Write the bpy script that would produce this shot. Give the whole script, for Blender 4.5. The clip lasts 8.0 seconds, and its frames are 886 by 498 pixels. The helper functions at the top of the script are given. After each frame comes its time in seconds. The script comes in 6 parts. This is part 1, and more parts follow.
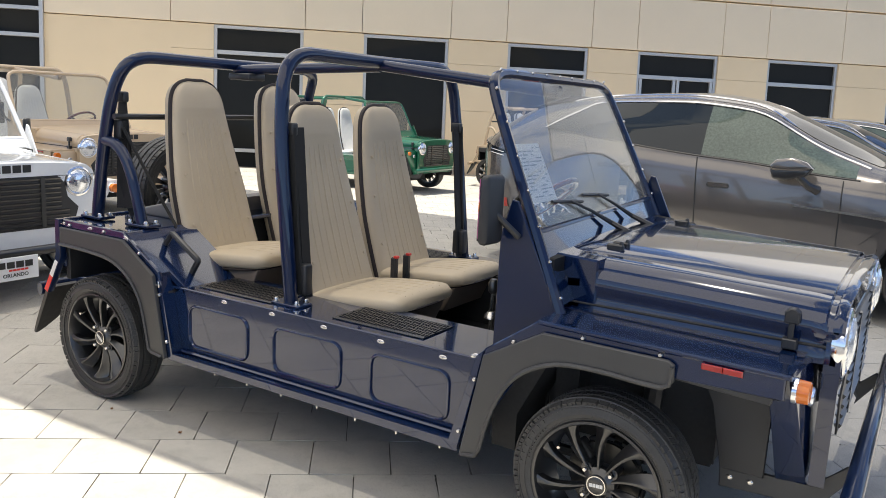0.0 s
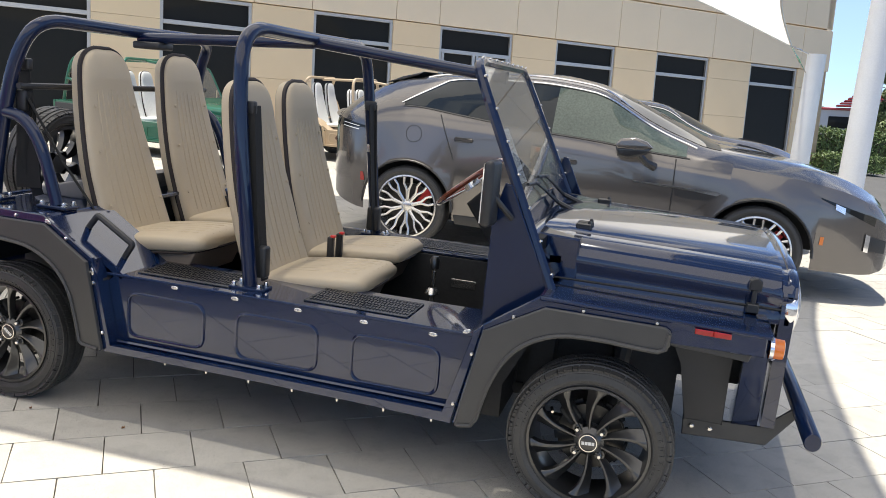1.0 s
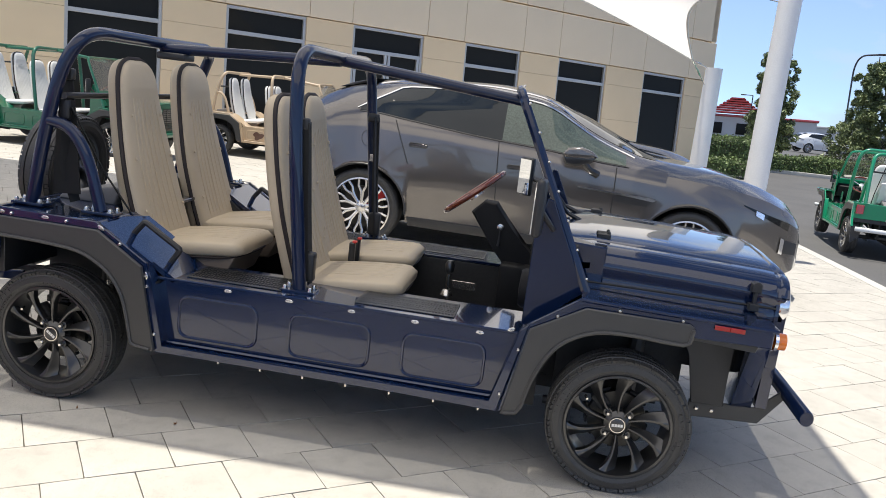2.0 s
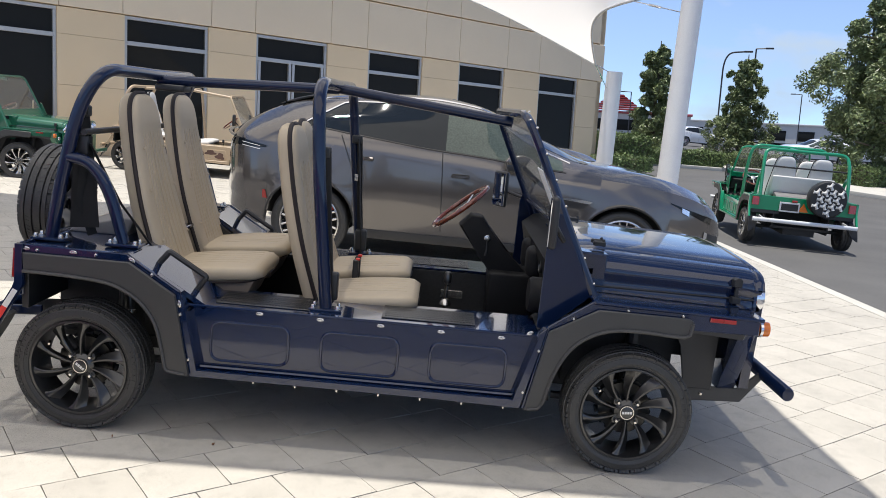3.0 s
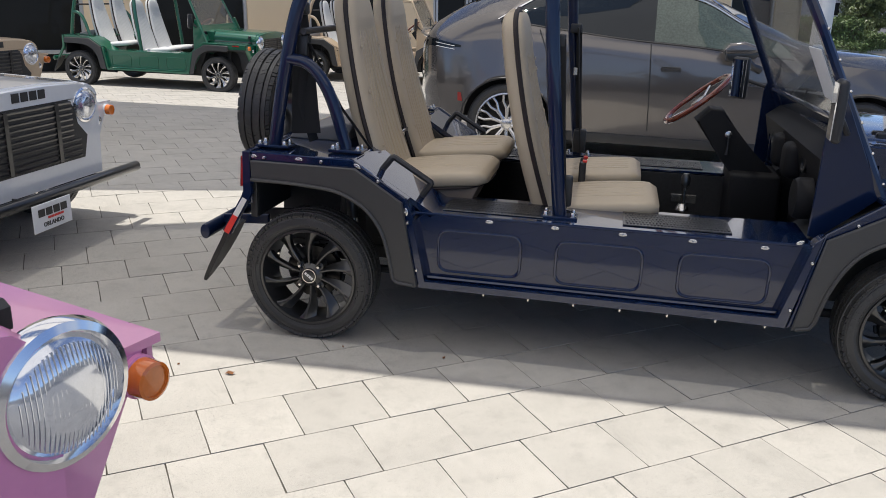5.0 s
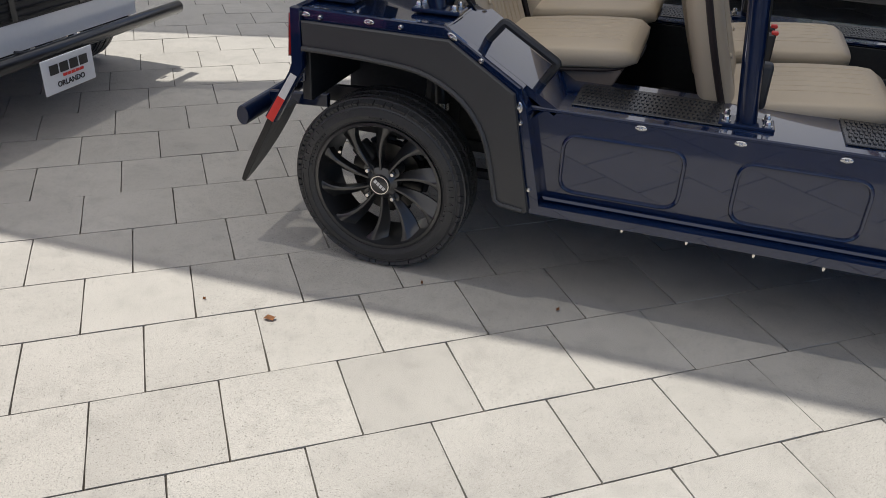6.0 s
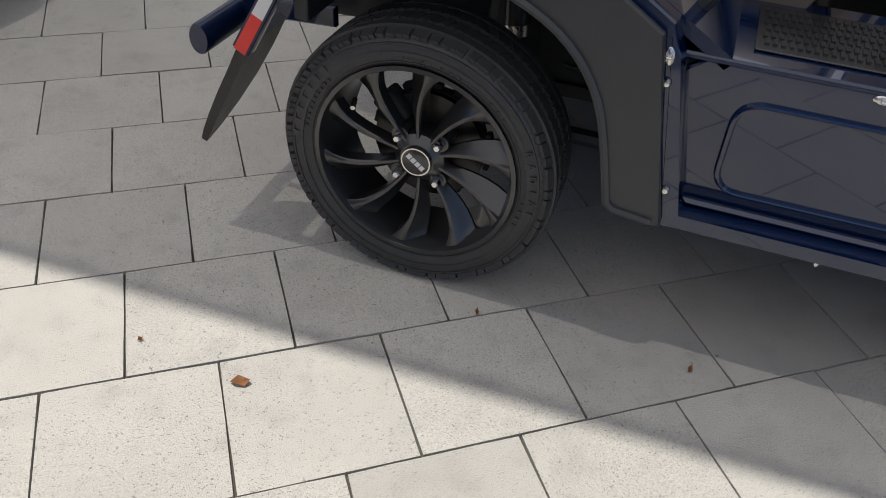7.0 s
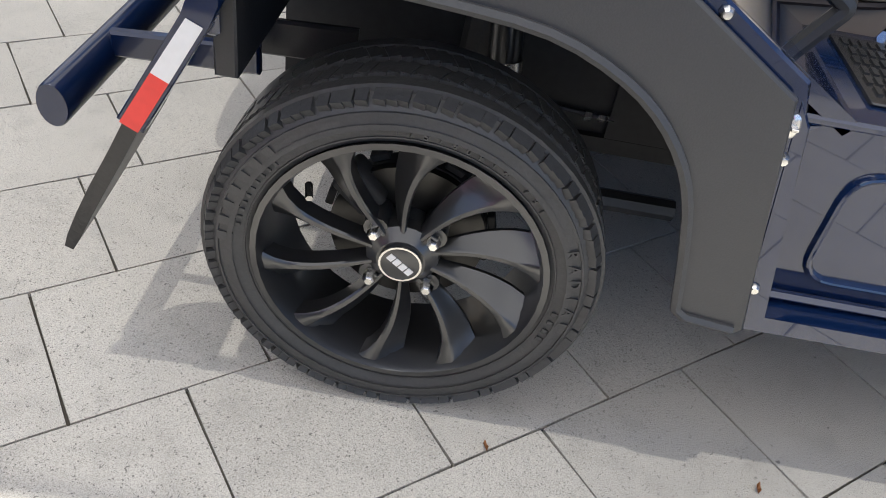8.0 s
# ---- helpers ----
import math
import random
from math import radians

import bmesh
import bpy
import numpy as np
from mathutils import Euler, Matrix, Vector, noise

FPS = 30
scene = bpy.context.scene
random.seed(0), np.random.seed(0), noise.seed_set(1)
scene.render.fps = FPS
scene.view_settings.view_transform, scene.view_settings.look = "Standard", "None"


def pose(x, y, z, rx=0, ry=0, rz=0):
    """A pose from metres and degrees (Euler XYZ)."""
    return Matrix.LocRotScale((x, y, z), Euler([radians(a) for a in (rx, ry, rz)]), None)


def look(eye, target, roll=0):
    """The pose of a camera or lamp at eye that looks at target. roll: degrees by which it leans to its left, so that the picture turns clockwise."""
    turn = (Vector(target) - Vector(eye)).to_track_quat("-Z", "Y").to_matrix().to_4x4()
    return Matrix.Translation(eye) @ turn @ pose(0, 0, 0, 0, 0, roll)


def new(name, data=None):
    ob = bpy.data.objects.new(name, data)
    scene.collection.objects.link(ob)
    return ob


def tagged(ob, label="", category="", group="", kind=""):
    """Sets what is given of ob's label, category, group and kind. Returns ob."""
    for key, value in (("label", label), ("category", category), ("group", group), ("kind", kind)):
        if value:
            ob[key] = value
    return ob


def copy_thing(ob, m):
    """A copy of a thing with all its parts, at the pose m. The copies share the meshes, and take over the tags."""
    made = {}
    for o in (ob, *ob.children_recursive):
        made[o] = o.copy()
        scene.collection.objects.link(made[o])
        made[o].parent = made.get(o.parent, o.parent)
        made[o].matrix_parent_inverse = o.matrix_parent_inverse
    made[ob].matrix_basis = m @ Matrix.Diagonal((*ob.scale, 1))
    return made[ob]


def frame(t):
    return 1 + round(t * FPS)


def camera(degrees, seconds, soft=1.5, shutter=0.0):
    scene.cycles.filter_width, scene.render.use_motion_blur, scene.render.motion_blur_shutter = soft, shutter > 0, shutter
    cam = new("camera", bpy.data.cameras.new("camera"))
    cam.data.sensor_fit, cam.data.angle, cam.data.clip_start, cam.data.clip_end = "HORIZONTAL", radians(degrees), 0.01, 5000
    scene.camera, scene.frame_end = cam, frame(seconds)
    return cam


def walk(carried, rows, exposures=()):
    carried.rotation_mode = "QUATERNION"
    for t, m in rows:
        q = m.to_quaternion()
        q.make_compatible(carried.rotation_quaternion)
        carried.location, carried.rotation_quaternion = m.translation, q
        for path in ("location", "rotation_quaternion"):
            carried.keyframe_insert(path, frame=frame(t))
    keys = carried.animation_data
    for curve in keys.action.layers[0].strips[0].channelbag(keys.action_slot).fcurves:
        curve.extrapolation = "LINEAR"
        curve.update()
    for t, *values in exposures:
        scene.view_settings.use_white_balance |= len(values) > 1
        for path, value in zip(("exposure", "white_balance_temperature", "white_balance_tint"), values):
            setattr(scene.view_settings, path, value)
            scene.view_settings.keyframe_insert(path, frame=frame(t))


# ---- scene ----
import functools

cam = camera(57.5, 8.0, soft=0.9)
PATH = [
    (0, (3.223, -2.264, 1.452), (2.195, -0.588, 1.087), 2.8),
    (0.5, (2.887, -2.42, 1.464), (2.162, -0.604, 1.044), 4.3),
    (1, (2.587, -2.649, 1.465), (2.066, -0.761, 1.06), 4.9),
    (1.2, (2.493, -2.765, 1.5), (2.014, -0.867, 1.088), 5.0),
    (2.5, (1.755, -3.252, 1.53), (1.663, -1.288, 1.164), 6.8),
    (3, (1.517, -3.41, 1.571), (1.533, -1.442, 1.214), 5.3),
    (3.5, (1.371, -3.52, 1.592), (1.458, -1.552, 1.243), 4.9),
    (4, (1.311, -3.522, 1.587), (1.443, -1.557, 1.241), 4.1),
    (4.5, (1.273, -3.475, 1.55), (1.267, -1.516, 1.146), 3.2),
    (4.8, (1.243, -3.316, 1.508), (1.045, -1.395, 0.950), 2.6),
    (5, (1.221, -3.12, 1.475), (0.84, -1.253, 0.867), 1.8),
    (5.2, (1.194, -2.914, 1.475), (0.716, -1.097, 0.789), 1.2),
    (6.3, (0.755, -1.911, 1.313), (0.233, -0.306, 0.239), 3.0),
    (6.5, (0.679, -1.731, 1.271), (0.152, -0.168, 0.14), 3.1),
    (7, (0.471, -1.294, 1.166), (0.005, 0.19, -0.091), 4.1),
    (7.5, (0.232, -1.034, 1.091), (-0.027, 0.465, -0.207), 6.3),
    (8, (0.055, -0.886, 1.046), (0.058, 0.654, -0.229), 10.2),
]
walk(cam, [(t, look(eye, target, roll)) for t, eye, target, roll in PATH], exposures=[(0, 2.42, 6900, 7), (1.2, 2.34, 6750, 7), (2.5, 2.04, 6600, 9), (4.6, 1.94, 6450, 9), (5.2, 1.60, 6400, 10), (6.5, 1.44, 6300, 9), (7, 1.49, 6300, 9), (7.5, 2.06, 6400, 9), (8, 2.66, 6350, 8)])

# ---- light ----
SUN = Vector((-0.13, -0.03, 1.0)).normalized()
world = bpy.data.worlds.new("sky")
scene.world = world
world.use_nodes = True
wn, wl = world.node_tree.nodes, world.node_tree.links
wn.clear()
w_out = wn.new("ShaderNodeOutputWorld")
w_bg = wn.new("ShaderNodeBackground")
w_sky = wn.new("ShaderNodeTexSky")
w_sky.sky_type, w_sky.sun_disc = "NISHITA", False
w_sky.sun_elevation = math.asin(SUN.z)
w_sky.sun_rotation = math.atan2(SUN.x, SUN.y)
w_sky.air_density, w_sky.dust_density, w_sky.ozone_density = 0.75, 0.0, 4.0
w_sky.altitude = 9000.0
w_co = wn.new("ShaderNodeTexCoord")
w_map = wn.new("ShaderNodeMapping")
w_map.inputs["Scale"].default_value = (3.0, 3.0, 6.5)
w_map.inputs["Location"].default_value = (0.35, 0.2, 0.1)
w_noise = wn.new("ShaderNodeTexNoise")
w_noise.inputs["Scale"].default_value = 1.7
w_noise.inputs["Detail"].default_value = 8.0
w_noise.inputs["Roughness"].default_value = 0.55
w_ramp = wn.new("ShaderNodeValToRGB")
w_ramp.color_ramp.elements[0].position = 0.50
w_ramp.color_ramp.elements[1].position = 0.70
w_mix = wn.new("ShaderNodeMix")
w_mix.data_type = "RGBA"
w_mix.inputs["B"].default_value = (2.05, 2.15, 2.3, 1.0)
wl.new(w_co.outputs["Generated"], w_map.inputs["Vector"])
wl.new(w_map.outputs["Vector"], w_noise.inputs["Vector"])
wl.new(w_noise.outputs["Fac"], w_ramp.inputs["Fac"])
wl.new(w_ramp.outputs["Color"], w_mix.inputs["Factor"])
w_sat = wn.new("ShaderNodeHueSaturation")
w_sat.inputs["Saturation"].default_value = 0.92
wl.new(w_sky.outputs["Color"], w_sat.inputs["Color"])
wl.new(w_sat.outputs["Color"], w_mix.inputs["A"])
# pale blue haze that thins out upwards, alike all round
w_sep = wn.new("ShaderNodeSeparateXYZ")
w_low = wn.new("ShaderNodeMapRange")
w_low.interpolation_type = "SMOOTHSTEP"
w_low.inputs["From Min"].default_value, w_low.inputs["From Max"].default_value = 0.0, 0.33
w_low.inputs["To Min"].default_value, w_low.inputs["To Max"].default_value = 0.72, 0.0
w_haze = wn.new("ShaderNodeMix")
w_haze.data_type = "RGBA"
w_haze.inputs["B"].default_value = (0.98, 1.34, 1.66, 1.0)
wl.new(w_co.outputs["Generated"], w_sep.inputs["Vector"])
wl.new(w_sep.outputs["Z"], w_low.inputs["Value"])
wl.new(w_low.outputs["Result"], w_haze.inputs["Factor"])
wl.new(w_mix.outputs["Result"], w_haze.inputs["A"])
wl.new(w_haze.outputs["Result"], w_bg.inputs["Color"])
w_bg.inputs["Strength"].default_value = 0.104
wl.new(w_bg.outputs["Background"], w_out.inputs["Surface"])
sun = new("sun", bpy.data.lights.new("sun", "SUN"))
sun.data.energy, sun.data.angle, sun.data.color = 1.36, radians(0.6), (1.0, 0.95, 0.88)
sun.matrix_basis = look((0, 0, 30), Vector((0, 0, 30)) - SUN)


# ---- materials ----
def node_mat(name):
    m = bpy.data.materials.new(name)
    m.use_nodes = True
    return m, m.node_tree.nodes, m.node_tree.links, m.node_tree.nodes["Principled BSDF"]


def surface(name, color, rough=0.5, metal=0.0, coat=0.0, vary=0.15, scale=6.0, bump=0.0, bump_scale=60.0, rand=0.0, spec=0.5, trans=0.0, sheen=0.0):
    """A surface with stains at one scale and grain at another; rand: change from piece to piece."""
    m, n, l, p = node_mat(name)
    p.inputs["Roughness"].default_value = rough
    p.inputs["Metallic"].default_value = metal
    p.inputs["Coat Weight"].default_value = coat
    p.inputs["Coat Roughness"].default_value = 0.03
    p.inputs["Specular IOR Level"].default_value = spec
    p.inputs["Transmission Weight"].default_value = trans
    p.inputs["Sheen Weight"].default_value = sheen
    co = n.new("ShaderNodeTexCoord")
    a = n.new("ShaderNodeTexNoise")
    a.inputs["Scale"].default_value, a.inputs["Detail"].default_value = scale, 5.0
    b = n.new("ShaderNodeTexNoise")
    b.inputs["Scale"].default_value, b.inputs["Detail"].default_value = bump_scale, 6.0
    l.new(co.outputs["Object"], a.inputs["Vector"])
    l.new(co.outputs["Object"], b.inputs["Vector"])
    add = n.new("ShaderNodeMath")
    add.operation = "ADD"
    l.new(a.outputs["Fac"], add.inputs[0])
    l.new(b.outputs["Fac"], add.inputs[1])
    ramp = n.new("ShaderNodeMapRange")
    ramp.inputs["From Min"].default_value, ramp.inputs["From Max"].default_value = 0.6, 1.4
    ramp.inputs["To Min"].default_value, ramp.inputs["To Max"].default_value = 1 - vary, 1 + vary
    l.new(add.outputs[0], ramp.inputs["Value"])
    last = ramp.outputs["Result"]
    if rand:
        info = n.new("ShaderNodeObjectInfo")
        isl = n.new("ShaderNodeNewGeometry")
        s = n.new("ShaderNodeMath")
        s.operation = "ADD"
        l.new(info.outputs["Random"], s.inputs[0])
        l.new(isl.outputs["Random Per Island"], s.inputs[1])
        fr = n.new("ShaderNodeMath")
        fr.operation = "FRACT"
        l.new(s.outputs[0], fr.inputs[0])
        r = n.new("ShaderNodeMapRange")
        r.inputs["To Min"].default_value, r.inputs["To Max"].default_value = 1 - rand, 1 + rand
        l.new(fr.outputs[0], r.inputs["Value"])
        mu = n.new("ShaderNodeMath")
        mu.operation = "MULTIPLY"
        l.new(last, mu.inputs[0])
        l.new(r.outputs["Result"], mu.inputs[1])
        last = mu.outputs[0]
    sc = n.new("ShaderNodeVectorMath")
    sc.operation = "SCALE"
    sc.inputs[0].default_value = color
    l.new(last, sc.inputs["Scale"])
    l.new(sc.outputs["Vector"], p.inputs["Base Color"])
    if bump:
        bu = n.new("ShaderNodeBump")
        bu.inputs["Strength"].default_value = bump
        bu.inputs["Distance"].default_value = 0.003
        l.new(b.outputs["Fac"], bu.inputs["Height"])
        l.new(bu.outputs["Normal"], p.inputs["Normal"])
    return m


def pane(name, tint, rough=0.0, haze=0.0):
    """Clear sheet: mostly see-through, with a mirror gloss at grazing angles; haze: pale veil for dust and painted-in
    sky and sail reflection.
    """
    m, n, l, p = node_mat(name)
    n.remove(p)
    out = n["Material Output"]
    t = n.new("ShaderNodeBsdfTransparent")
    t.inputs["Color"].default_value = (*tint, 1)
    g = n.new("ShaderNodeBsdfGlossy")
    g.inputs["Roughness"].default_value = rough
    f = n.new("ShaderNodeLayerWeight")
    f.inputs["Blend"].default_value = 0.5
    pw = n.new("ShaderNodeMath")
    pw.operation = "POWER"
    pw.inputs[1].default_value = 3.5
    l.new(f.outputs["Facing"], pw.inputs[0])
    ad = n.new("ShaderNodeMath")
    ad.operation = "MULTIPLY_ADD"
    ad.inputs[1].default_value, ad.inputs[2].default_value = 0.5, 0.04
    l.new(pw.outputs[0], ad.inputs[0])
    mx = n.new("ShaderNodeMixShader")
    l.new(ad.outputs[0], mx.inputs["Fac"])
    l.new(t.outputs[0], mx.inputs[1])
    l.new(g.outputs[0], mx.inputs[2])
    # even pale layer: dust, plus reflected sky and sail put in as colour
    pale_veil = n.new("ShaderNodeBsdfDiffuse")
    pale_veil.inputs["Color"].default_value = (0.62, 0.60, 0.56, 1)
    veil = n.new("ShaderNodeMixShader")
    veil.inputs["Fac"].default_value = haze
    l.new(mx.outputs[0], veil.inputs[1])
    l.new(pale_veil.outputs[0], veil.inputs[2])
    l.new(veil.outputs[0], out.inputs["Surface"])
    return m


NAVY = surface("navy paint", (0.0035, 0.0125, 0.047), rough=0.12, coat=1.0, vary=0.06, scale=1.5, bump_scale=900, spec=0.35)
NAVY_DARK = surface("navy powder coat", (0.003, 0.0105, 0.040), rough=0.35, coat=0.9, vary=0.06, scale=3, spec=0.1)
GREEN = surface("green paint", (0.0, 0.24, 0.11), rough=0.3, coat=1.0, vary=0.06, scale=1.5)
GREEN_DARK = surface("dark green paint", (0.002, 0.10, 0.05), rough=0.3, coat=1.0, vary=0.06, scale=1.5)
WHITE_PAINT = surface("white paint", (0.72, 0.74, 0.76), rough=0.3, coat=1.0, vary=0.03, scale=2)
PINK = surface("pink paint", (0.62, 0.22, 0.42), rough=0.32, coat=0.9, vary=0.04, scale=2)
SAND = surface("sand paint", (0.50, 0.38, 0.25), rough=0.4, coat=0.6, vary=0.06, scale=2)
BROWN_SPOT = surface("brown camouflage patch", (0.10, 0.045, 0.03), rough=0.45, coat=0.5)
GREY_PAINT = surface("grey metallic paint", (0.140, 0.128, 0.120), rough=0.2, metal=0.55, coat=1.0, vary=0.05, scale=1.5, bump_scale=1500)
FLARE = surface("moulded black plastic", (0.044, 0.0435, 0.043), rough=0.44, vary=0.12, scale=9, bump=0.15, bump_scale=400)
BLACK = surface("black plastic", (0.023, 0.023, 0.024), rough=0.42, vary=0.2, scale=9, bump=0.1, bump_scale=300)
BLACK_GLOSS = surface("black alloy", (0.014, 0.014, 0.0145), rough=0.30, vary=0.1, coat=0.35, spec=0.8)
RUBBER = surface("tyre rubber", (0.038, 0.0377, 0.0373), rough=0.46, vary=0.25, scale=14, bump=0.25, bump_scale=150)
DEEP = surface("underbody black", (0.025, 0.025, 0.025), rough=0.8, vary=0.3)
VINYL = surface("tan vinyl", (0.48, 0.395, 0.278), rough=0.5, vary=0.06, scale=5, bump=0.12, bump_scale=350)
WHITE_VINYL = surface("white vinyl", (0.68, 0.68, 0.66), rough=0.5, vary=0.05, scale=5)
TAUPE = surface("taupe seat skirt", (0.16, 0.125, 0.095), rough=0.6, vary=0.06, scale=5)
PIPING = surface("dark seat piping", (0.02, 0.012, 0.01), rough=0.6)
CHROME = surface("chrome", (0.82, 0.82, 0.83), rough=0.12, metal=1.0, vary=0.03)
STEEL = surface("zinc fastener", (0.70, 0.68, 0.64), rough=0.25, metal=1.0, vary=0.1, scale=60)
DISC = surface("brake disc steel", (0.055, 0.054, 0.052), rough=0.4, metal=1.0, vary=0.2, scale=20)
WOOD_RIM = surface("varnished wood rim", (0.16, 0.035, 0.018), rough=0.25, coat=0.9, vary=0.25, scale=30)
GREY_DECK = surface("grey load cover", (0.19, 0.185, 0.185), rough=0.6, vary=0.08, scale=12, bump=0.2, bump_scale=500)
AMBER = surface("amber lens", (0.62, 0.15, 0.012), rough=0.15, coat=0.8, vary=0.1, scale=30)
RED_LENS = surface("red lens", (0.33, 0.018, 0.014), rough=0.15, coat=0.8, vary=0.1, scale=30)
RED_TAPE = surface("red reflective tape", (0.70, 0.04, 0.03), rough=0.35, vary=0.08, scale=30)
WHITE_TAPE = surface("white reflective tape", (0.70, 0.69, 0.66), rough=0.35, vary=0.05, scale=30)
PAPER = surface("white paper", (0.78, 0.79, 0.80), rough=0.8, vary=0.03)
FINE_PRINT = surface("fine grey print", (0.36, 0.40, 0.46), rough=0.8)
RED_CAL = surface("red caliper", (0.5, 0.02, 0.02), rough=0.35)
SILVER = surface("machined silver alloy", (0.66, 0.65, 0.63), rough=0.25, metal=0.9, vary=0.06)
LENS = surface("lamp reflector", (0.80, 0.83, 0.88), rough=0.1, metal=0.85, vary=0.05, scale=40)
CLEAR = pane("clear sheet", (0.86, 0.87, 0.86), haze=0.06)
TINT = surface("dark tinted glass", (0.010, 0.013, 0.016), rough=0.02, vary=0.02, coat=0.0, spec=0.4)
TINT_FRONT = surface("green tinted glass", (0.055, 0.070, 0.060), rough=0.015, vary=0.5, scale=2.0, spec=0.6)
MIRROR = surface("mirror glass", (0.85, 0.86, 0.87), rough=0.02, metal=1.0, vary=0.01)
CONCRETE = surface("pale concrete", (0.50, 0.485, 0.44), rough=0.85, vary=0.12, scale=2.0, bump=0.3, bump_scale=120)
def paver_material():
    """Cast concrete: cloudy tone, sandy grain, small dark pits; each piece a little different."""
    m = surface("pale concrete paver", (0.41, 0.388, 0.345), rough=0.88, vary=0.06, scale=7.0, bump=0.5, bump_scale=380, rand=0.035)
    n, l, p = m.node_tree.nodes, m.node_tree.links, m.node_tree.nodes["Principled BSDF"]
    last = p.inputs["Base Color"].links[0].from_socket
    co = n.new("ShaderNodeTexCoord")
    for kind, scale, lo, hi, dark in (("grain", 520.0, 0.40, 0.60, 0.74), ("speck", 260.0, 0.33, 0.37, 0.52), ("pit", 110.0, 0.25, 0.29, 0.40), ("smear", 2.2, 0.30, 0.55, 0.95), ("blotch", 14.0, 0.30, 0.46, 0.97)):
        t = n.new("ShaderNodeTexNoise")
        t.inputs["Scale"].default_value = scale
        t.inputs["Detail"].default_value = 6.0 if kind == "smear" else 2.0
        l.new(co.outputs["Object"], t.inputs["Vector"])
        r = n.new("ShaderNodeMapRange")
        r.inputs["From Min"].default_value, r.inputs["From Max"].default_value = lo, hi
        r.inputs["To Min"].default_value, r.inputs["To Max"].default_value = dark, 1.06
        l.new(t.outputs["Fac"], r.inputs["Value"])
        v = n.new("ShaderNodeVectorMath")
        v.operation = "SCALE"
        l.new(last, v.inputs[0])
        l.new(r.outputs["Result"], v.inputs["Scale"])
        last = v.outputs["Vector"]
    l.new(last, p.inputs["Base Color"])
    # every slab takes its stains from another place
    info, far, move = n.new("ShaderNodeObjectInfo"), n.new("ShaderNodeMath"), n.new("ShaderNodeVectorMath")
    far.operation = "MULTIPLY"
    far.inputs[1].default_value = 43.0
    l.new(info.outputs["Random"], far.inputs[0])
    l.new(co.outputs["Object"], move.inputs[0])
    l.new(far.outputs[0], move.inputs[1])
    for k in list(n):
        if k.type == "TEX_NOISE":
            l.new(move.outputs["Vector"], k.inputs["Vector"])
    return m


PAVER = paver_material()
JOINT = surface("joint sand", (0.075, 0.066, 0.055), rough=0.95, vary=0.3, scale=20, bump=0.4, bump_scale=300)
ASPHALT = surface("asphalt", (0.10, 0.098, 0.095), rough=0.85, vary=0.25, scale=0.8, bump=0.5, bump_scale=60)
WALL_UP = surface("cream wall panel", (0.86, 0.70, 0.49), rough=0.85, vary=0.04, scale=1.0, bump=0.1, bump_scale=80)
WALL_LOW = surface("warm cream wall panel", (0.82, 0.64, 0.41), rough=0.85, vary=0.05, scale=1.0, bump=0.1, bump_scale=80)
FRAME_ALU = surface("silver window frame", (0.50, 0.49, 0.47), rough=0.4, metal=0.5, vary=0.05)
WIN_GLASS = surface("dark window glass", (0.022, 0.022, 0.020), rough=0.02, vary=0.05, spec=0.06)
SILVER_PAINT = surface("silver car paint", (0.48, 0.47, 0.46), rough=0.28, metal=0.4, coat=1.0, vary=0.03)
SAIL = surface("white shade cloth", (0.78, 0.77, 0.74), rough=0.9, vary=0.03, scale=2.0)
POLE_PAINT = surface("white pole paint", (0.84, 0.83, 0.81), rough=0.45, vary=0.06, scale=3)
BARK = surface("grey bark", (0.12, 0.095, 0.07), rough=0.9, vary=0.3, scale=8, bump=0.6, bump_scale=30)
LEAF = surface("glossy magnolia leaf", (0.165, 0.205, 0.085), rough=0.4, vary=0.25, scale=4, rand=0.45)
LEAF_LIGHT = surface("hedge leaf", (0.13, 0.185, 0.06), rough=0.5, vary=0.25, scale=4, rand=0.45)
LAMP_METAL = surface("dark lamp post paint", (0.03, 0.028, 0.03), rough=0.5)
FAR_GREEN = surface("far woods", (0.055, 0.08, 0.045), rough=0.9, vary=0.3, scale=0.2)
FAR_WALL = surface("far store wall", (0.55, 0.54, 0.52), rough=0.9, vary=0.08, scale=0.3)
RED_ROOF = surface("red striped awning", (0.45, 0.05, 0.05), rough=0.7)
CAR_WHITE = surface("white car paint", (0.7, 0.71, 0.72), rough=0.3, coat=1.0, vary=0.02)
CAR_RED = surface("red car paint", (0.4, 0.03, 0.03), rough=0.3, coat=1.0, vary=0.02)
DRY_LEAF = surface("dry brown leaf", (0.22, 0.09, 0.03), rough=0.8, vary=0.4, scale=80)
# black plastic again, darkened to hold the shade under the dash
CABIN_SHADED = surface("shade-darkened cabin plastic", (0.009, 0.009, 0.010), rough=0.65, vary=0.2, scale=9, bump=0.1, bump_scale=300, spec=0.3)
FLAP_RUBBER = surface("quilted black rubber", (0.008, 0.008, 0.009), rough=0.35, vary=0.2, scale=20, bump=0.5, bump_scale=45)
MAT_RUBBER = surface("worn tread mat", (0.022, 0.022, 0.023), rough=0.27, vary=0.2, scale=20, spec=0.8)
CLOTH_DARK = surface("black webbing", (0.012, 0.012, 0.012), rough=0.8, bump=0.3, bump_scale=500)


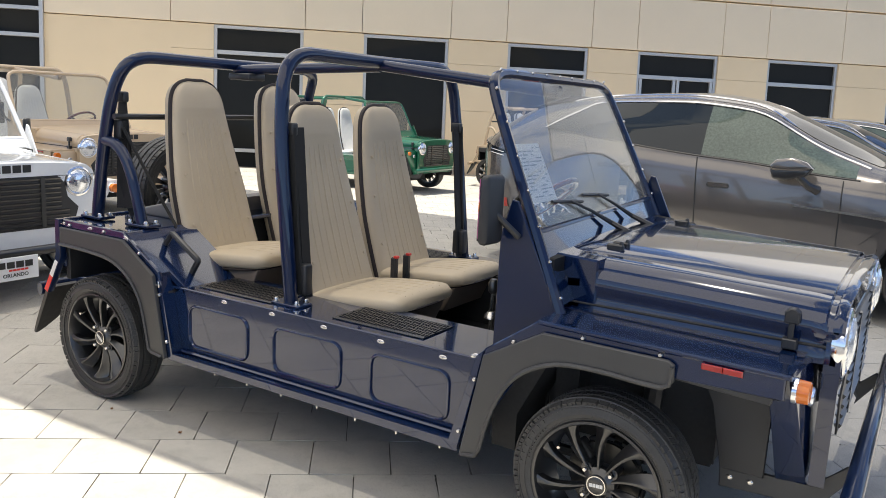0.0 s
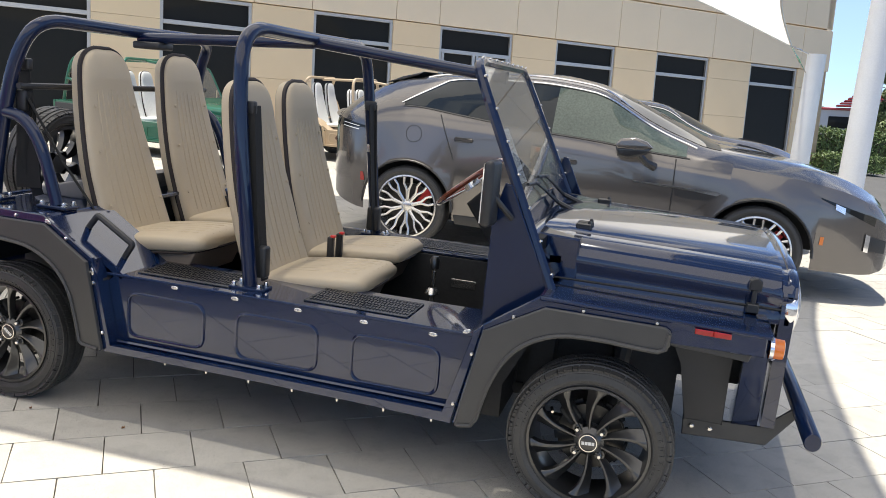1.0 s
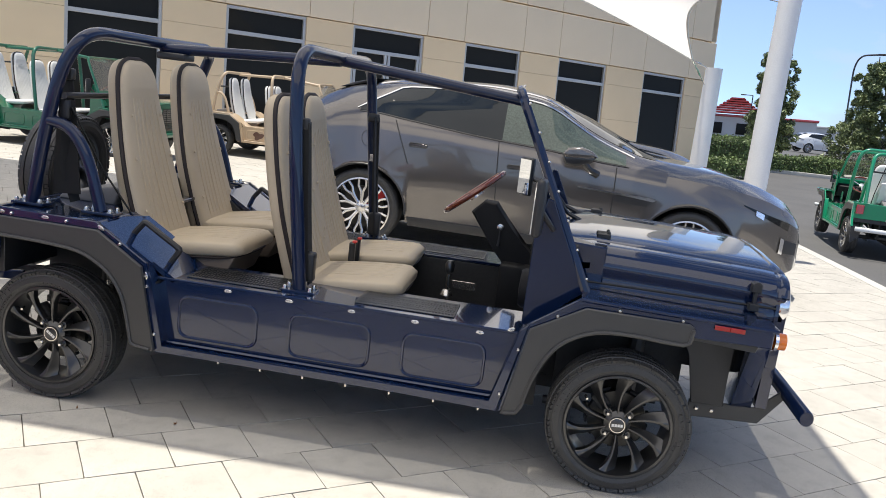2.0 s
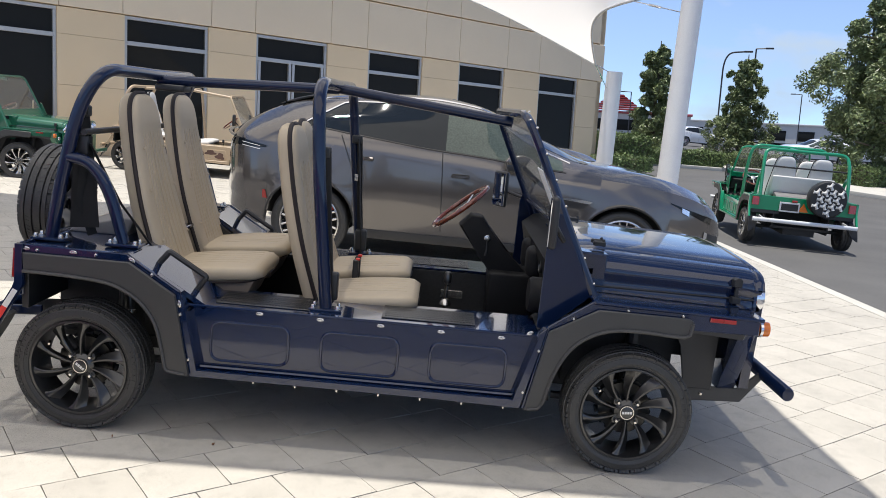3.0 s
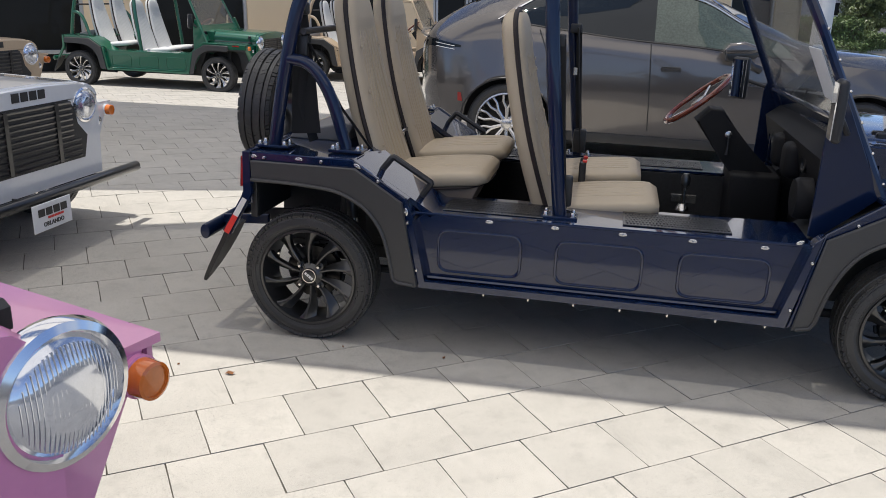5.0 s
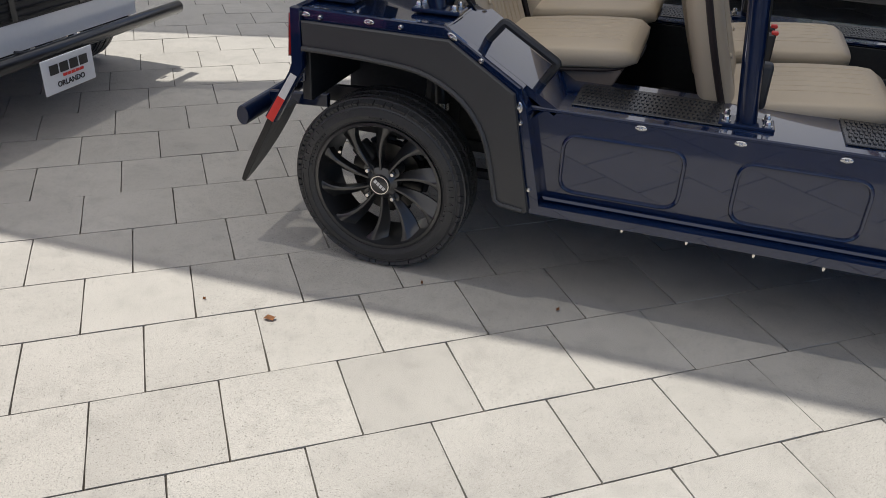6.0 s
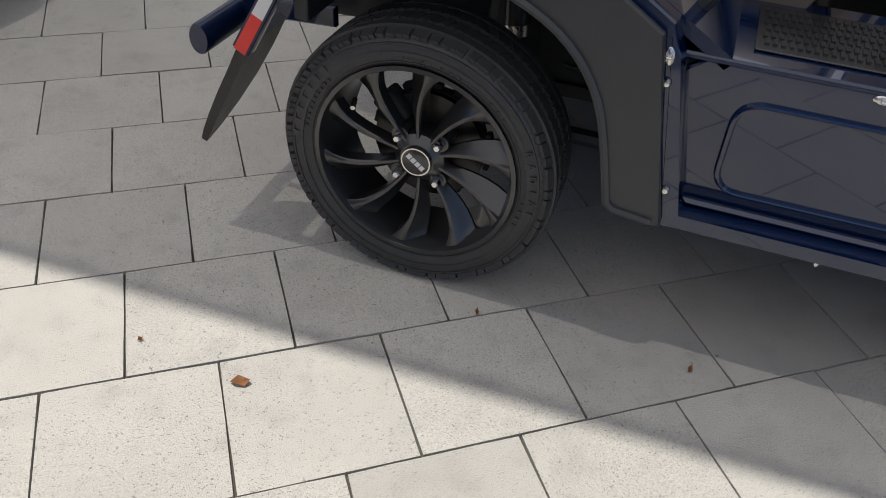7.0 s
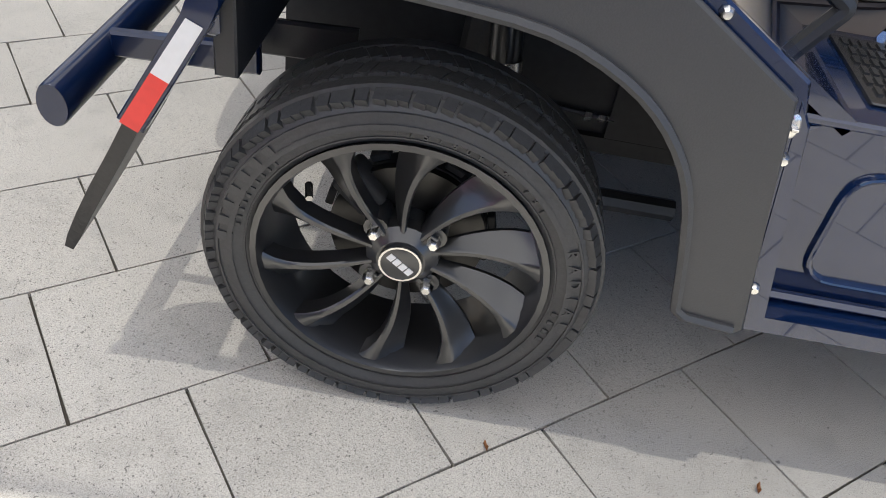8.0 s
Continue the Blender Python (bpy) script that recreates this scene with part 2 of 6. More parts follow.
# ---- mesh helpers ----
def part(name, bm, material, parent=None, label="", sharp=35.0):
    me = bpy.data.meshes.new(name)
    bmesh.ops.recalc_face_normals(bm, faces=bm.faces)
    bm.to_mesh(me)
    bm.free()
    for mt in material if isinstance(material, (list, tuple)) else [material]:
        me.materials.append(mt)
    me.polygons.foreach_set("use_smooth", [True] * len(me.polygons))
    me.set_sharp_from_angle(angle=radians(sharp))
    ob = new(name, me)
    if parent is not None:
        ob.parent = parent
    if label:
        ob["label"] = label
    return ob


def thing(name, m, label, category, group=""):
    ob = new(name)
    ob.matrix_basis = m
    return tagged(ob, label, category, group)


def box(bm, c, s, rot=None, bevel=0.0):
    r = bmesh.ops.create_cube(bm, size=1.0)
    vs = r["verts"]
    m = Matrix.Translation(c) @ (rot.to_4x4() if rot is not None else Matrix.Identity(4)) @ Matrix.Diagonal((*s, 1))
    bmesh.ops.transform(bm, matrix=m, verts=vs)
    if bevel:
        es = list({e for v in vs for e in v.link_edges})
        bmesh.ops.bevel(bm, geom=es, offset=bevel, segments=1 if bevel <= 0.006 else 3, affect="EDGES", profile=0.5)


def prism(bm, pts, y0, y1, bevel=0.0, axis="y"):
    """A flat outline in x and z, as thick as from y0 to y1; axis z: an outline in x and y."""
    def put(a, b, c):
        return (a, c, b) if axis == "y" else ((a, b, c) if axis == "z" else (c, a, b))
    lo = [bm.verts.new(put(a, b, y0)) for a, b in pts]
    hi = [bm.verts.new(put(a, b, y1)) for a, b in pts]
    fs = [bm.faces.new(lo), bm.faces.new(hi[::-1])]
    k = len(pts)
    for i in range(k):
        fs.append(bm.faces.new((lo[i], hi[i], hi[(i + 1) % k], lo[(i + 1) % k])))
    if bevel:
        es = list({e for f in fs[:2] for e in f.edges})
        bmesh.ops.bevel(bm, geom=es, offset=bevel, segments=1 if bevel <= 0.006 else 3, affect="EDGES", profile=0.5)


def rounded(pts, r, n=5, closed=False):
    """A path whose corners are arcs of about radius r."""
    pts = [Vector(p) for p in pts]
    out = []
    k = len(pts)
    for i, p in enumerate(pts):
        if not closed and i in (0, k - 1):
            out.append(p)
            continue
        a, b = pts[i - 1], pts[(i + 1) % k]
        da, db = (a - p), (b - p)
        ra, rb = min(r, da.length * 0.48), min(r, db.length * 0.48)
        s, e = p + da.normalized() * ra, p + db.normalized() * rb
        for j in range(n + 1):
            t = j / n
            out.append(s * (1 - t) ** 2 + p * 2 * t * (1 - t) + e * t * t)
    return out


def tube(bm, path, r, seg=10, closed=False, flat=1.0, cap=True):
    """A round bar along a path; r: one radius, or one for each point."""
    path = [Vector(p) for p in path]
    k = len(path)
    rs = r if isinstance(r, (list, tuple)) else [r] * k
    rings = []
    side = None
    for i in range(k):
        a = path[(i - 1) % k] if closed or i else path[i]
        b = path[(i + 1) % k] if closed or i < k - 1 else path[i]
        d = (b - a).normalized()
        if side is None:
            side = d.orthogonal().normalized()
            if abs(d.z) < 0.95:
                side = d.cross(Vector((0, 0, 1))).normalized()
        side = (side - d * side.dot(d)).normalized()
        up = side.cross(d)
        rings.append([bm.verts.new(path[i] + rs[i] * (math.cos(q) * side + flat * math.sin(q) * up)) for q in [2 * math.pi * j / seg for j in range(seg)]])
    for i in range(k if closed else k - 1):
        a, b = rings[i], rings[(i + 1) % k]
        for j in range(seg):
            bm.faces.new((a[j], a[(j + 1) % seg], b[(j + 1) % seg], b[j]))
    if cap and not closed:
        bm.faces.new(rings[0][::-1])
        bm.faces.new(rings[-1])


def lathe(bm, prof, seg=24, c=(0, 0, 0), axis="y", closed=False):
    """A turned body: pairs of radius and height along the axis."""
    c = Vector(c)
    def at(r, h, q):
        a, b = r * math.cos(q), r * math.sin(q)
        return c + Vector({"x": (h, a, b), "y": (a, h, b), "z": (a, b, h)}[axis])
    rings = []
    for r, h in prof:
        if r < 1e-5:
            rings.append([bm.verts.new(at(0, h, 0))])
        else:
            rings.append([bm.verts.new(at(r, h, 2 * math.pi * j / seg)) for j in range(seg)])
    k = len(rings)
    for i in range(k if closed else k - 1):
        a, b = rings[i], rings[(i + 1) % k]
        for j in range(seg):
            q = (j + 1) % seg
            if len(a) == 1 and len(b) == 1:
                continue
            if len(a) == 1:
                bm.faces.new((a[0], b[q], b[j]))
            elif len(b) == 1:
                bm.faces.new((a[j], a[q], b[0]))
            else:
                bm.faces.new((a[j], a[q], b[q], b[j]))


def bolt(bm, c, n, r=0.008, h=0.006):
    """A domed screw head at c that looks along n."""
    n = Vector(n).normalized()
    q = n.to_track_quat("Z", "Y").to_matrix().to_4x4()
    bm2 = bmesh.new()
    lathe(bm2, [(r, 0), (r, h * 0.5), (r * 0.6, h), (0, h * 1.1)], 8, axis="z")
    bmesh.ops.transform(bm2, matrix=Matrix.Translation(c) @ q, verts=bm2.verts)
    join(bm, bm2)


def smooth(pts, n=3):
    """A curve through the points (Catmull-Rom), n steps between each two."""
    out = []
    k = len(pts)
    for i in range(k - 1):
        p0, p1, p2, p3 = pts[max(i - 1, 0)], pts[i], pts[i + 1], pts[min(i + 2, k - 1)]
        for j in range(n):
            t = j / n
            out.append(tuple(0.5 * (2 * b + (c - a) * t + (2 * a - 5 * b + 4 * c - d) * t * t + (3 * b - a - 3 * c + d) * t ** 3) for a, b, c, d in zip(p0, p1, p2, p3)))
    return out + [pts[-1]]


def join(bm, other):
    me = bpy.data.meshes.new("tmp")
    other.to_mesh(me)
    other.free()
    bm.from_mesh(me)
    bpy.data.meshes.remove(me)


def blocks(m, material, parent, w, h, n=4, name="emblem_bar"):
    """A row of plain raised bars in place of an emblem's letters."""
    s = w / n
    for k in range(n):
        bm = bmesh.new()
        box(bm, (-w / 2 + s * (k + 0.5), 0, 0), (s * 0.82, h, 0.003))
        bmesh.ops.transform(bm, matrix=m, verts=bm.verts)
        part(name, bm, material, parent)


def word(text, size, m, material, parent, name="lettering", depth=0.001, bold=0.0, wide=1.0):
    """Raised lettering, turned into a mesh."""
    cu = bpy.data.curves.new(name, "FONT")
    cu.body, cu.size, cu.extrude, cu.align_x, cu.align_y, cu.offset = text, size, depth, "CENTER", "CENTER", bold
    cu.resolution_u = 3
    tmp = bpy.data.objects.new("tmp", cu)
    scene.collection.objects.link(tmp)
    me = bpy.data.meshes.new_from_object(tmp.evaluated_get(bpy.context.evaluated_depsgraph_get()))
    bpy.data.objects.remove(tmp)
    bpy.data.curves.remove(cu)
    me.transform(m @ Matrix.Diagonal((wide, 1, 1, 1)))
    me.name = name
    me.materials.clear()
    me.materials.append(material)
    ob = new(name, me)
    if parent is not None:
        ob.parent = parent
    return ob


def drop(x, y):
    """The ground's height: level by the cars, falling gently towards the building."""
    d = min(max(y - 2.0, 0.0), 9.0)
    return -0.03 * d * d / (d + 1.0)


def leant(x, y, rz=0.0, z=None):
    """A pose on the ground at x, y for things that follow the plumb line."""
    r = Vector((0, 0, 1)).rotation_difference(Vector((-0.035, 0.045, 1))).to_matrix().to_4x4()
    return Matrix.Translation((x, y, drop(x, y) if z is None else z)) @ r @ pose(0, 0, 0, 0, 0, rz)


# ---- wheels ----
def make_tyre(bm, R, rin, w, tread=True):
    """A tyre about the y axis, outer face towards -y; treads are cut grooves and side blocks."""
    h = w / 2
    prof = [(rin, -h * 0.72), (rin + 0.006, -h * 0.84), (rin + 0.012, -h * 0.87), (rin + 0.0125, -h * 0.895), (rin + 0.0145, -h * 0.895), (rin + 0.015, -h * 0.88), (rin + 0.03, -h * 0.955), (rin + 0.036, -h * 0.975), (rin + 0.0365, -h * 0.99), (R - 0.052, -h * 1.0), (R - 0.0515, -h * 0.985), (R - 0.032, -h * 0.95), (R - 0.0315, -h * 0.975), (R - 0.0285, -h * 0.97), (R - 0.028, -h * 0.93), (R - 0.0175, -h * 0.86), (R - 0.010, -h * 0.76)]
    outer = []
    if tread:
        for a, b in ((-0.76, -0.5), (-0.44, -0.06), (0.06, 0.44), (0.5, 0.76)):
            outer += [(R - 0.008, h * a), (R, h * (a + 0.02)), (R, h * (b - 0.02)), (R - 0.008, h * b)]
    prof = prof + outer + [(r, -y) for r, y in prof[::-1]]
    prof += [(rin - 0.004, h * 0.6), (rin - 0.004, -h * 0.6)]
    lathe(bm, prof, 56, closed=True)


def tread_blocks(R, w):
    """Shoulder lugs and slanted ribs set round the tread."""
    bm = bmesh.new()
    h = w / 2
    for i in range(98):
        spin = Matrix.Rotation(-2 * math.pi * (i + 0.2 * math.sin(i * 1.7)) / 98, 3, "Y")
        for sg in (-1, 1):
            box(bm, spin @ Vector((0, sg * h * 0.80, R - 0.0134)), (0.0158, h * 0.27, 0.012), spin @ Matrix.Rotation(radians(-24 * sg), 3, "X") @ Matrix.Rotation(radians(9 * sg), 3, "Z"))
            box(bm, spin @ Vector((0, sg * h * 0.25, R - 0.0035)), (0.0150, h * 0.36, 0.010), spin @ Matrix.Rotation(radians(22 * sg), 3, "Z"))
    return bm


def arc_word(text, r, size, start, step, y, parent, bars=False):
    """Raised letters (or plain bars) that follow the side wall of a tyre."""
    for k, ch in enumerate(text):
        if ch == " ":
            continue
        q = radians(start + step * k)
        m = Matrix.Rotation(q, 4, "Y") @ Matrix.Translation((0, y, r)) @ Matrix.Rotation(radians(90), 4, "X")
        if bars:
            blocks(m, RUBBER, parent, size * 0.8, size, 1, "side_wall_bar")
        else:
            word(ch, size, m, RUBBER, parent, "side_wall_letter", depth=0.0016, bold=0.0003)


def buggy_wheel(parent, c, side, paint, face, bolts=True, brake=True, spare=False, turn=0.0, letter=None, marks=False):
    """A bladed ten-spoke wheel at c; side -1: its face looks towards -y."""
    hold = new("wheel")
    hold.parent = parent
    hold.matrix_basis = Matrix.Translation(c) @ Matrix.Rotation(0 if side < 0 else math.pi, 4, "Z") @ Matrix.Rotation(radians(turn), 4, "Y")
    R, rin, w = 0.288, 0.207, 0.172
    bm = bmesh.new()
    make_tyre(bm, R, rin, w)
    part("tyre", bm, RUBBER, hold, "black radial tyre")
    tagged(part("tread", tread_blocks(R, w), RUBBER, hold), kind="stuff")
    h = w / 2
    if marks:
        arc_word("RADIAL", R - 0.042, 0.022, 68, 6.2, -h * 0.985, hold)
        arc_word("175/60R14 79T", rin + 0.024, 0.014, -6, 4.6, -h * 0.945, hold)
        arc_word("IIIIIII", R - 0.042, 0.022, -86, 6.4, -h * 0.972, hold, True)
        arc_word("IIIIIIIIII", rin + 0.024, 0.007, -80, 3.4, -h * 0.942, hold, True)
        arc_word("IIII", rin + 0.024, 0.010, 96, 4.4, -h * 0.942, hold, True)
    bm = bmesh.new()
    lathe(bm, [(rin - 0.002, h * 0.72), (rin + 0.002, -h * 0.78), (rin + 0.006, -h * 0.92), (rin - 0.003, -h * 0.93), (rin - 0.008, -h * 0.8), (rin - 0.018, -h * 0.3), (rin - 0.02, h * 0.7)], 48, closed=True)
    part("rim", bm, paint, hold)
    # ten swept blades: a narrow crest with a broad face falling away behind it
    for i in range(10):
        bm = bmesh.new()
        n = 10
        rows = []
        for j in range(n):
            t = j / (n - 1)
            r = 0.036 + t * (rin - 0.041)
            q = 0.21 * t * t - 0.05
            flare = max(0.0, (t - 0.72) / 0.28) ** 2
            cw = 0.0036 + 0.0040 * t + 0.010 * flare
            bw = 0.004 + 0.034 * t ** 1.2
            dep = 0.010 + 0.030 * t - 0.018 * flare
            y = -h * (0.52 + 0.30 * t ** 1.4)
            d = Vector((math.sin(q), 0, math.cos(q)))
            e = Vector((math.cos(q), 0, -math.sin(q)))
            p = d * r
            ring = ((cw, y + 0.003), (cw * 0.5, y), (-cw * 0.7, y), (-cw - 0.001, y + 0.003), (-cw - bw * 0.45, y + dep * 0.62), (-cw - bw, y + dep), (-cw - bw, y + dep + 0.006), (cw, y + 0.032))
            rows.append([bm.verts.new(p + e * a + Vector((0, b, 0))) for a, b in ring])
        for a, b in zip(rows, rows[1:]):
            for k in range(8):
                bm.faces.new((a[k], a[(k + 1) % 8], b[(k + 1) % 8], b[k]))
        bm.faces.new(rows[0][::-1])
        bm.faces.new(rows[-1])
        bmesh.ops.transform(bm, matrix=Matrix.Rotation(2 * math.pi * i / 10, 4, "Y"), verts=bm.verts)
        part("spoke", bm, face, hold, sharp=38)
    bm = bmesh.new()
    lathe(bm, [(0.056, -h * 0.25), (0.053, -h * 0.46), (0.042, -h * 0.56), (0.036, -h * 0.62), (0.0, -h * 0.62)], 24)
    lathe(bm, [(0.056, -h * 0.25), (0.05, h * 0.2), (0.0, h * 0.2)], 24)
    part("hub", bm, paint, hold)
    for k in range(4):
        q = radians(45 + 90 * k)
        bm = bmesh.new()
        lathe(bm, [(0.019, h * 0.1), (0.018, -h * 0.47), (0.012, -h * 0.47), (0, -h * 0.46)], 12, c=(0.060 * math.sin(q), 0, 0.060 * math.cos(q)))
        part("nut_boss", bm, paint, hold)
    bm = bmesh.new()
    lathe(bm, [(0.031, -h * 0.60), (0.031, -h * 0.68), (0.028, -h * 0.70), (0.0, -h * 0.70)], 24)
    cap = part("hub_cap", bm, BLACK_GLOSS, hold)
    bm = bmesh.new()
    lathe(bm, [(0.0315, -h * 0.68), (0.0315, -h * 0.705), (0.0285, -h * 0.705), (0.0285, -h * 0.68)], 24, closed=True)
    part("cap_ring", bm, STEEL, hold)
    if letter is not None:
        blocks(Matrix.Translation((0, -h * 0.704, 0)) @ Matrix.Rotation(radians(90), 4, "X") @ Matrix.Rotation(radians(letter), 4, "Z"), WHITE_TAPE, hold, 0.046, 0.011)
    if bolts:
        for k in range(4):
            q = radians(45 + 90 * k)
            bm = bmesh.new()
            lathe(bm, [(0.011, 0), (0.0095, -0.016), (0.006, -0.020), (0, -0.020)], 6, c=(0.060 * math.sin(q), -h * 0.49, 0.060 * math.cos(q)))
            part("wheel_nut", bm, STEEL, hold)
    if brake:
        bm = bmesh.new()
        lathe(bm, [(0.03, 0.012), (0.118, 0.012), (0.118, 0.026), (0.03, 0.026)], 32, closed=True)
        part("brake_disc", bm, DISC, hold)
        bm = bmesh.new()
        box(bm, (-0.075, 0.012, 0.075), (0.05, 0.05, 0.07), Matrix.Rotation(radians(-45), 3, "Y"), 0.008)
        part("caliper", bm, DEEP, hold)
        bm = bmesh.new()
        lathe(bm, [(0.0, h * 0.3), (0.112, h * 0.3), (0.118, h * 0.36), (0.118, h * 0.62), (0.0, h * 0.66)], 28)
        for k in range(14):
            q = 2 * math.pi * k / 14
            box(bm, (0.125 * math.sin(q), h * 0.48, 0.125 * math.cos(q)), (0.030, 0.02, 0.012), Matrix.Rotation(q, 3, "Y"), 0.002)
        part("back_plate", bm, DEEP, hold)
        bm = bmesh.new()
        tube(bm, [(-0.140, -0.040, 0.098), (-0.133, -0.066, 0.093)], 0.0055, 6)
        part("valve", bm, STEEL, hold)
    return hold


REAR_ARCH = smooth([(0.384, 0.318), (0.362, 0.423), (0.335, 0.513), (0.288, 0.585), (0.224, 0.637), (0.13, 0.676), (0.0, 0.690), (-0.12, 0.695), (-0.235, 0.697)])
FRONT_ARCH = smooth([(2.040, 0.316), (2.066, 0.427), (2.113, 0.536), (2.182, 0.614), (2.29, 0.664), (2.421, 0.674), (2.54, 0.668), (2.615, 0.666)])


def seat(parent, x, y, z, vinyl, tall=0.95, lean=15.0, name="seat"):
    """A bucket seat with a tall tapering back; x, z: where the cushion meets the back."""
    hold = new(name)
    hold.parent = parent
    hold.matrix_basis = pose(x, y, z)
    # back: rows of an outline that tapers, thick at the foot
    rows = []
    for i in range(35):
        t = 0.85 * i / 20 if i < 20 else 0.85 + 0.15 * math.sin(math.pi / 2 * (i - 20) / 14)
        half = 0.232 - 0.030 * t - 0.070 * max(0, t - 0.40) ** 1.2 / 0.6
        thick = 0.135 - 0.020 * t
        if t > 0.85:
            u = min((t - 0.85) / 0.15, 0.985)
            half *= (1 - u ** 3.2) ** (1 / 3.0)
            thick *= (1 - u ** 3.0) ** 0.28
        rows.append((-0.10 + t * tall, half, thick))
    bend = 0.36 * lean / 15.0

    def settle(bmx):
        """Lean the back, steeper towards its top."""
        for v in bmx.verts:
            v.co.x -= bend * v.co.z - 0.15 * v.co.z * v.co.z * (1 if v.co.z > 0 else 0)
    bm = bmesh.new()
    seg = 30
    rings = []
    for k, (hgt, half, th) in enumerate(rows):
        ring = []
        for j in range(seg):
            q = 2 * math.pi * j / seg
            cx, sy = math.cos(q), math.sin(q)
            ex = abs(cx) ** 0.55 * (1 if cx > 0 else -1) * th / 2
            ey = abs(sy) ** 0.45 * (1 if sy > 0 else -1) * half
            # dished front
            if cx > 0:
                ex -= 0.02 * (1 - min(1, abs(ey) / max(half, 0.01)) ** 2) * (1 if k < 20 else 0.4)
            ring.append(bm.verts.new((ex, ey, hgt)))
        rings.append(ring)
    for a, b in zip(rings, rings[1:]):
        for j in range(seg):
            bm.faces.new((a[j], a[(j + 1) % seg], b[(j + 1) % seg], b[j]))
    bm.faces.new(rings[0][::-1])
    bm.faces.new(rings[-1])
    settle(bm)
    part("backrest", bm, vinyl, hold, sharp=60)
    # stitched flutes of the front
    for i in range(7):
        bm = bmesh.new()
        yy = (i - 3) / 3
        pts = []
        for k in range(3, 20):
            hgt, half, th = rows[k]
            pts.append(Vector((th / 2 - 0.0195 + 0.012 * yy * yy * 0.36, yy * half * 0.58, hgt)))
        tube(bm, pts, [0.001] + [0.0052] * (len(pts) - 2) + [0.001], 6)
        settle(bm)
        part("flute", bm, vinyl, hold, sharp=60)
    # piping round the edge
    bm = bmesh.new()
    loop = [Vector((0.012, -half - 0.001, h2)) for h2, half, th in rows[1:]] + [Vector((0.012, half + 0.001, h2)) for h2, half, th in rows[1:][::-1]]
    tube(bm, loop, 0.011, 8)
    settle(bm)
    part("piping", bm, PIPING, hold)
    for k, yy in ((6, 0.86), (12, 0.84), (17, 0.8), (6, -0.86), (12, -0.84), (17, -0.8)):
        bm = bmesh.new()
        hgt, half, th = rows[k]
        lathe(bm, [(0.008, 0), (0.008, 0.004), (0, 0.007)], 8, c=(th / 2 - 0.010, yy * half * 0.92, hgt), axis="x")
        settle(bm)
        part("button", bm, vinyl, hold)
    # cushion
    bm = bmesh.new()
    rings = []
    n = 14
    for i in range(n + 1):
        t = i / n
        xx = 0.02 + t * 0.47
        half = 0.225 + 0.01 * math.sin(t * math.pi)
        top = 0.012 + 0.047 * t + 0.008 * math.sin(t * math.pi)
        bot = -0.066 + 0.047 * t
        if t > 0.86:
            u = (t - 0.86) / 0.14
            top -= 0.024 * u ** 3
            half -= 0.030 * u * u
            bot += 0.012 * u ** 3
        ring = []
        for j in range(20):
            q = 2 * math.pi * j / 20
            cc, ss = math.cos(q), math.sin(q)
            ey = abs(cc) ** 0.4 * (1 if cc > 0 else -1) * half
            ez = abs(ss) ** 0.5 * (1 if ss > 0 else -1)
            ring.append(bm.verts.new((xx, ey, (top + bot) / 2 + ez * (top - bot) / 2)))
        rings.append(ring)
    for a, b in zip(rings, rings[1:]):
        for j in range(20):
            bm.faces.new((a[j], a[(j + 1) % 20], b[(j + 1) % 20], b[j]))
    bm.faces.new(rings[0][::-1])
    bm.faces.new(rings[-1])
    part("cushion", bm, vinyl, hold, sharp=60)
    for i in range(6):
        bm = bmesh.new()
        yy = -0.13 + 0.052 * i
        tube(bm, [(0.10, yy, 0.0235), (0.22, yy, 0.0385), (0.36, yy, 0.0515), (0.42, yy, 0.0545), (0.465, yy, 0.0500)], [0.001, 0.0032, 0.0032, 0.0032, 0.002], 6)
        part("cushion_flute", bm, vinyl, hold, sharp=60)
    bm = bmesh.new()
    tube(bm, rounded([(0.05, -0.228, -0.058), (0.44, -0.215, -0.020), (0.49, -0.1, -0.008), (0.49, 0.1, -0.008), (0.44, 0.215, -0.020), (0.05, 0.228, -0.058)], 0.06), 0.006, 6)
    part("cushion_piping", bm, PIPING, hold)
    bm = bmesh.new()
    prism(bm, [(0.02, -0.062), (0.455, -0.020), (0.40, -0.14), (0.06, -0.15)], -0.205, 0.205, 0.01)
    part("seat_base", bm, TAUPE, hold)
    return hold


def headlamp(parent, x, y, z, bezel=CHROME):
    bm = bmesh.new()
    lathe(bm, [(0.082, -0.03), (0.104, -0.022), (0.110, 0.0), (0.105, 0.014), (0.093, 0.019), (0.088, 0.008)], 40, c=(x, y, z), axis="x")
    lamp = part("headlamp", bm, bezel, parent, "round headlamp with a chrome bezel")
    bm = bmesh.new()
    lathe(bm, [(0.088, 0.008), (0.075, 0.022), (0.045, 0.032), (0, 0.036)], 32, c=(x, y, z), axis="x")
    part("lens", bm, LENS, lamp)
    for i in range(23):
        bm = bmesh.new()
        yy = (i - 11) * 0.0068
        hh = math.sqrt(max(0.0001, 0.078 ** 2 - yy * yy))
        pts = [(x + 0.012 + 0.022 * math.sqrt(max(0, 1 - (yy * yy + q * q) / 0.0079)), y + yy, z + q) for q in (-hh, -hh * 0.6, -hh * 0.2, hh * 0.2, hh * 0.6, hh)]
        tube(bm, pts, 0.0011, 5)
        part("lens_rib", bm, LENS, lamp)
    return lamp


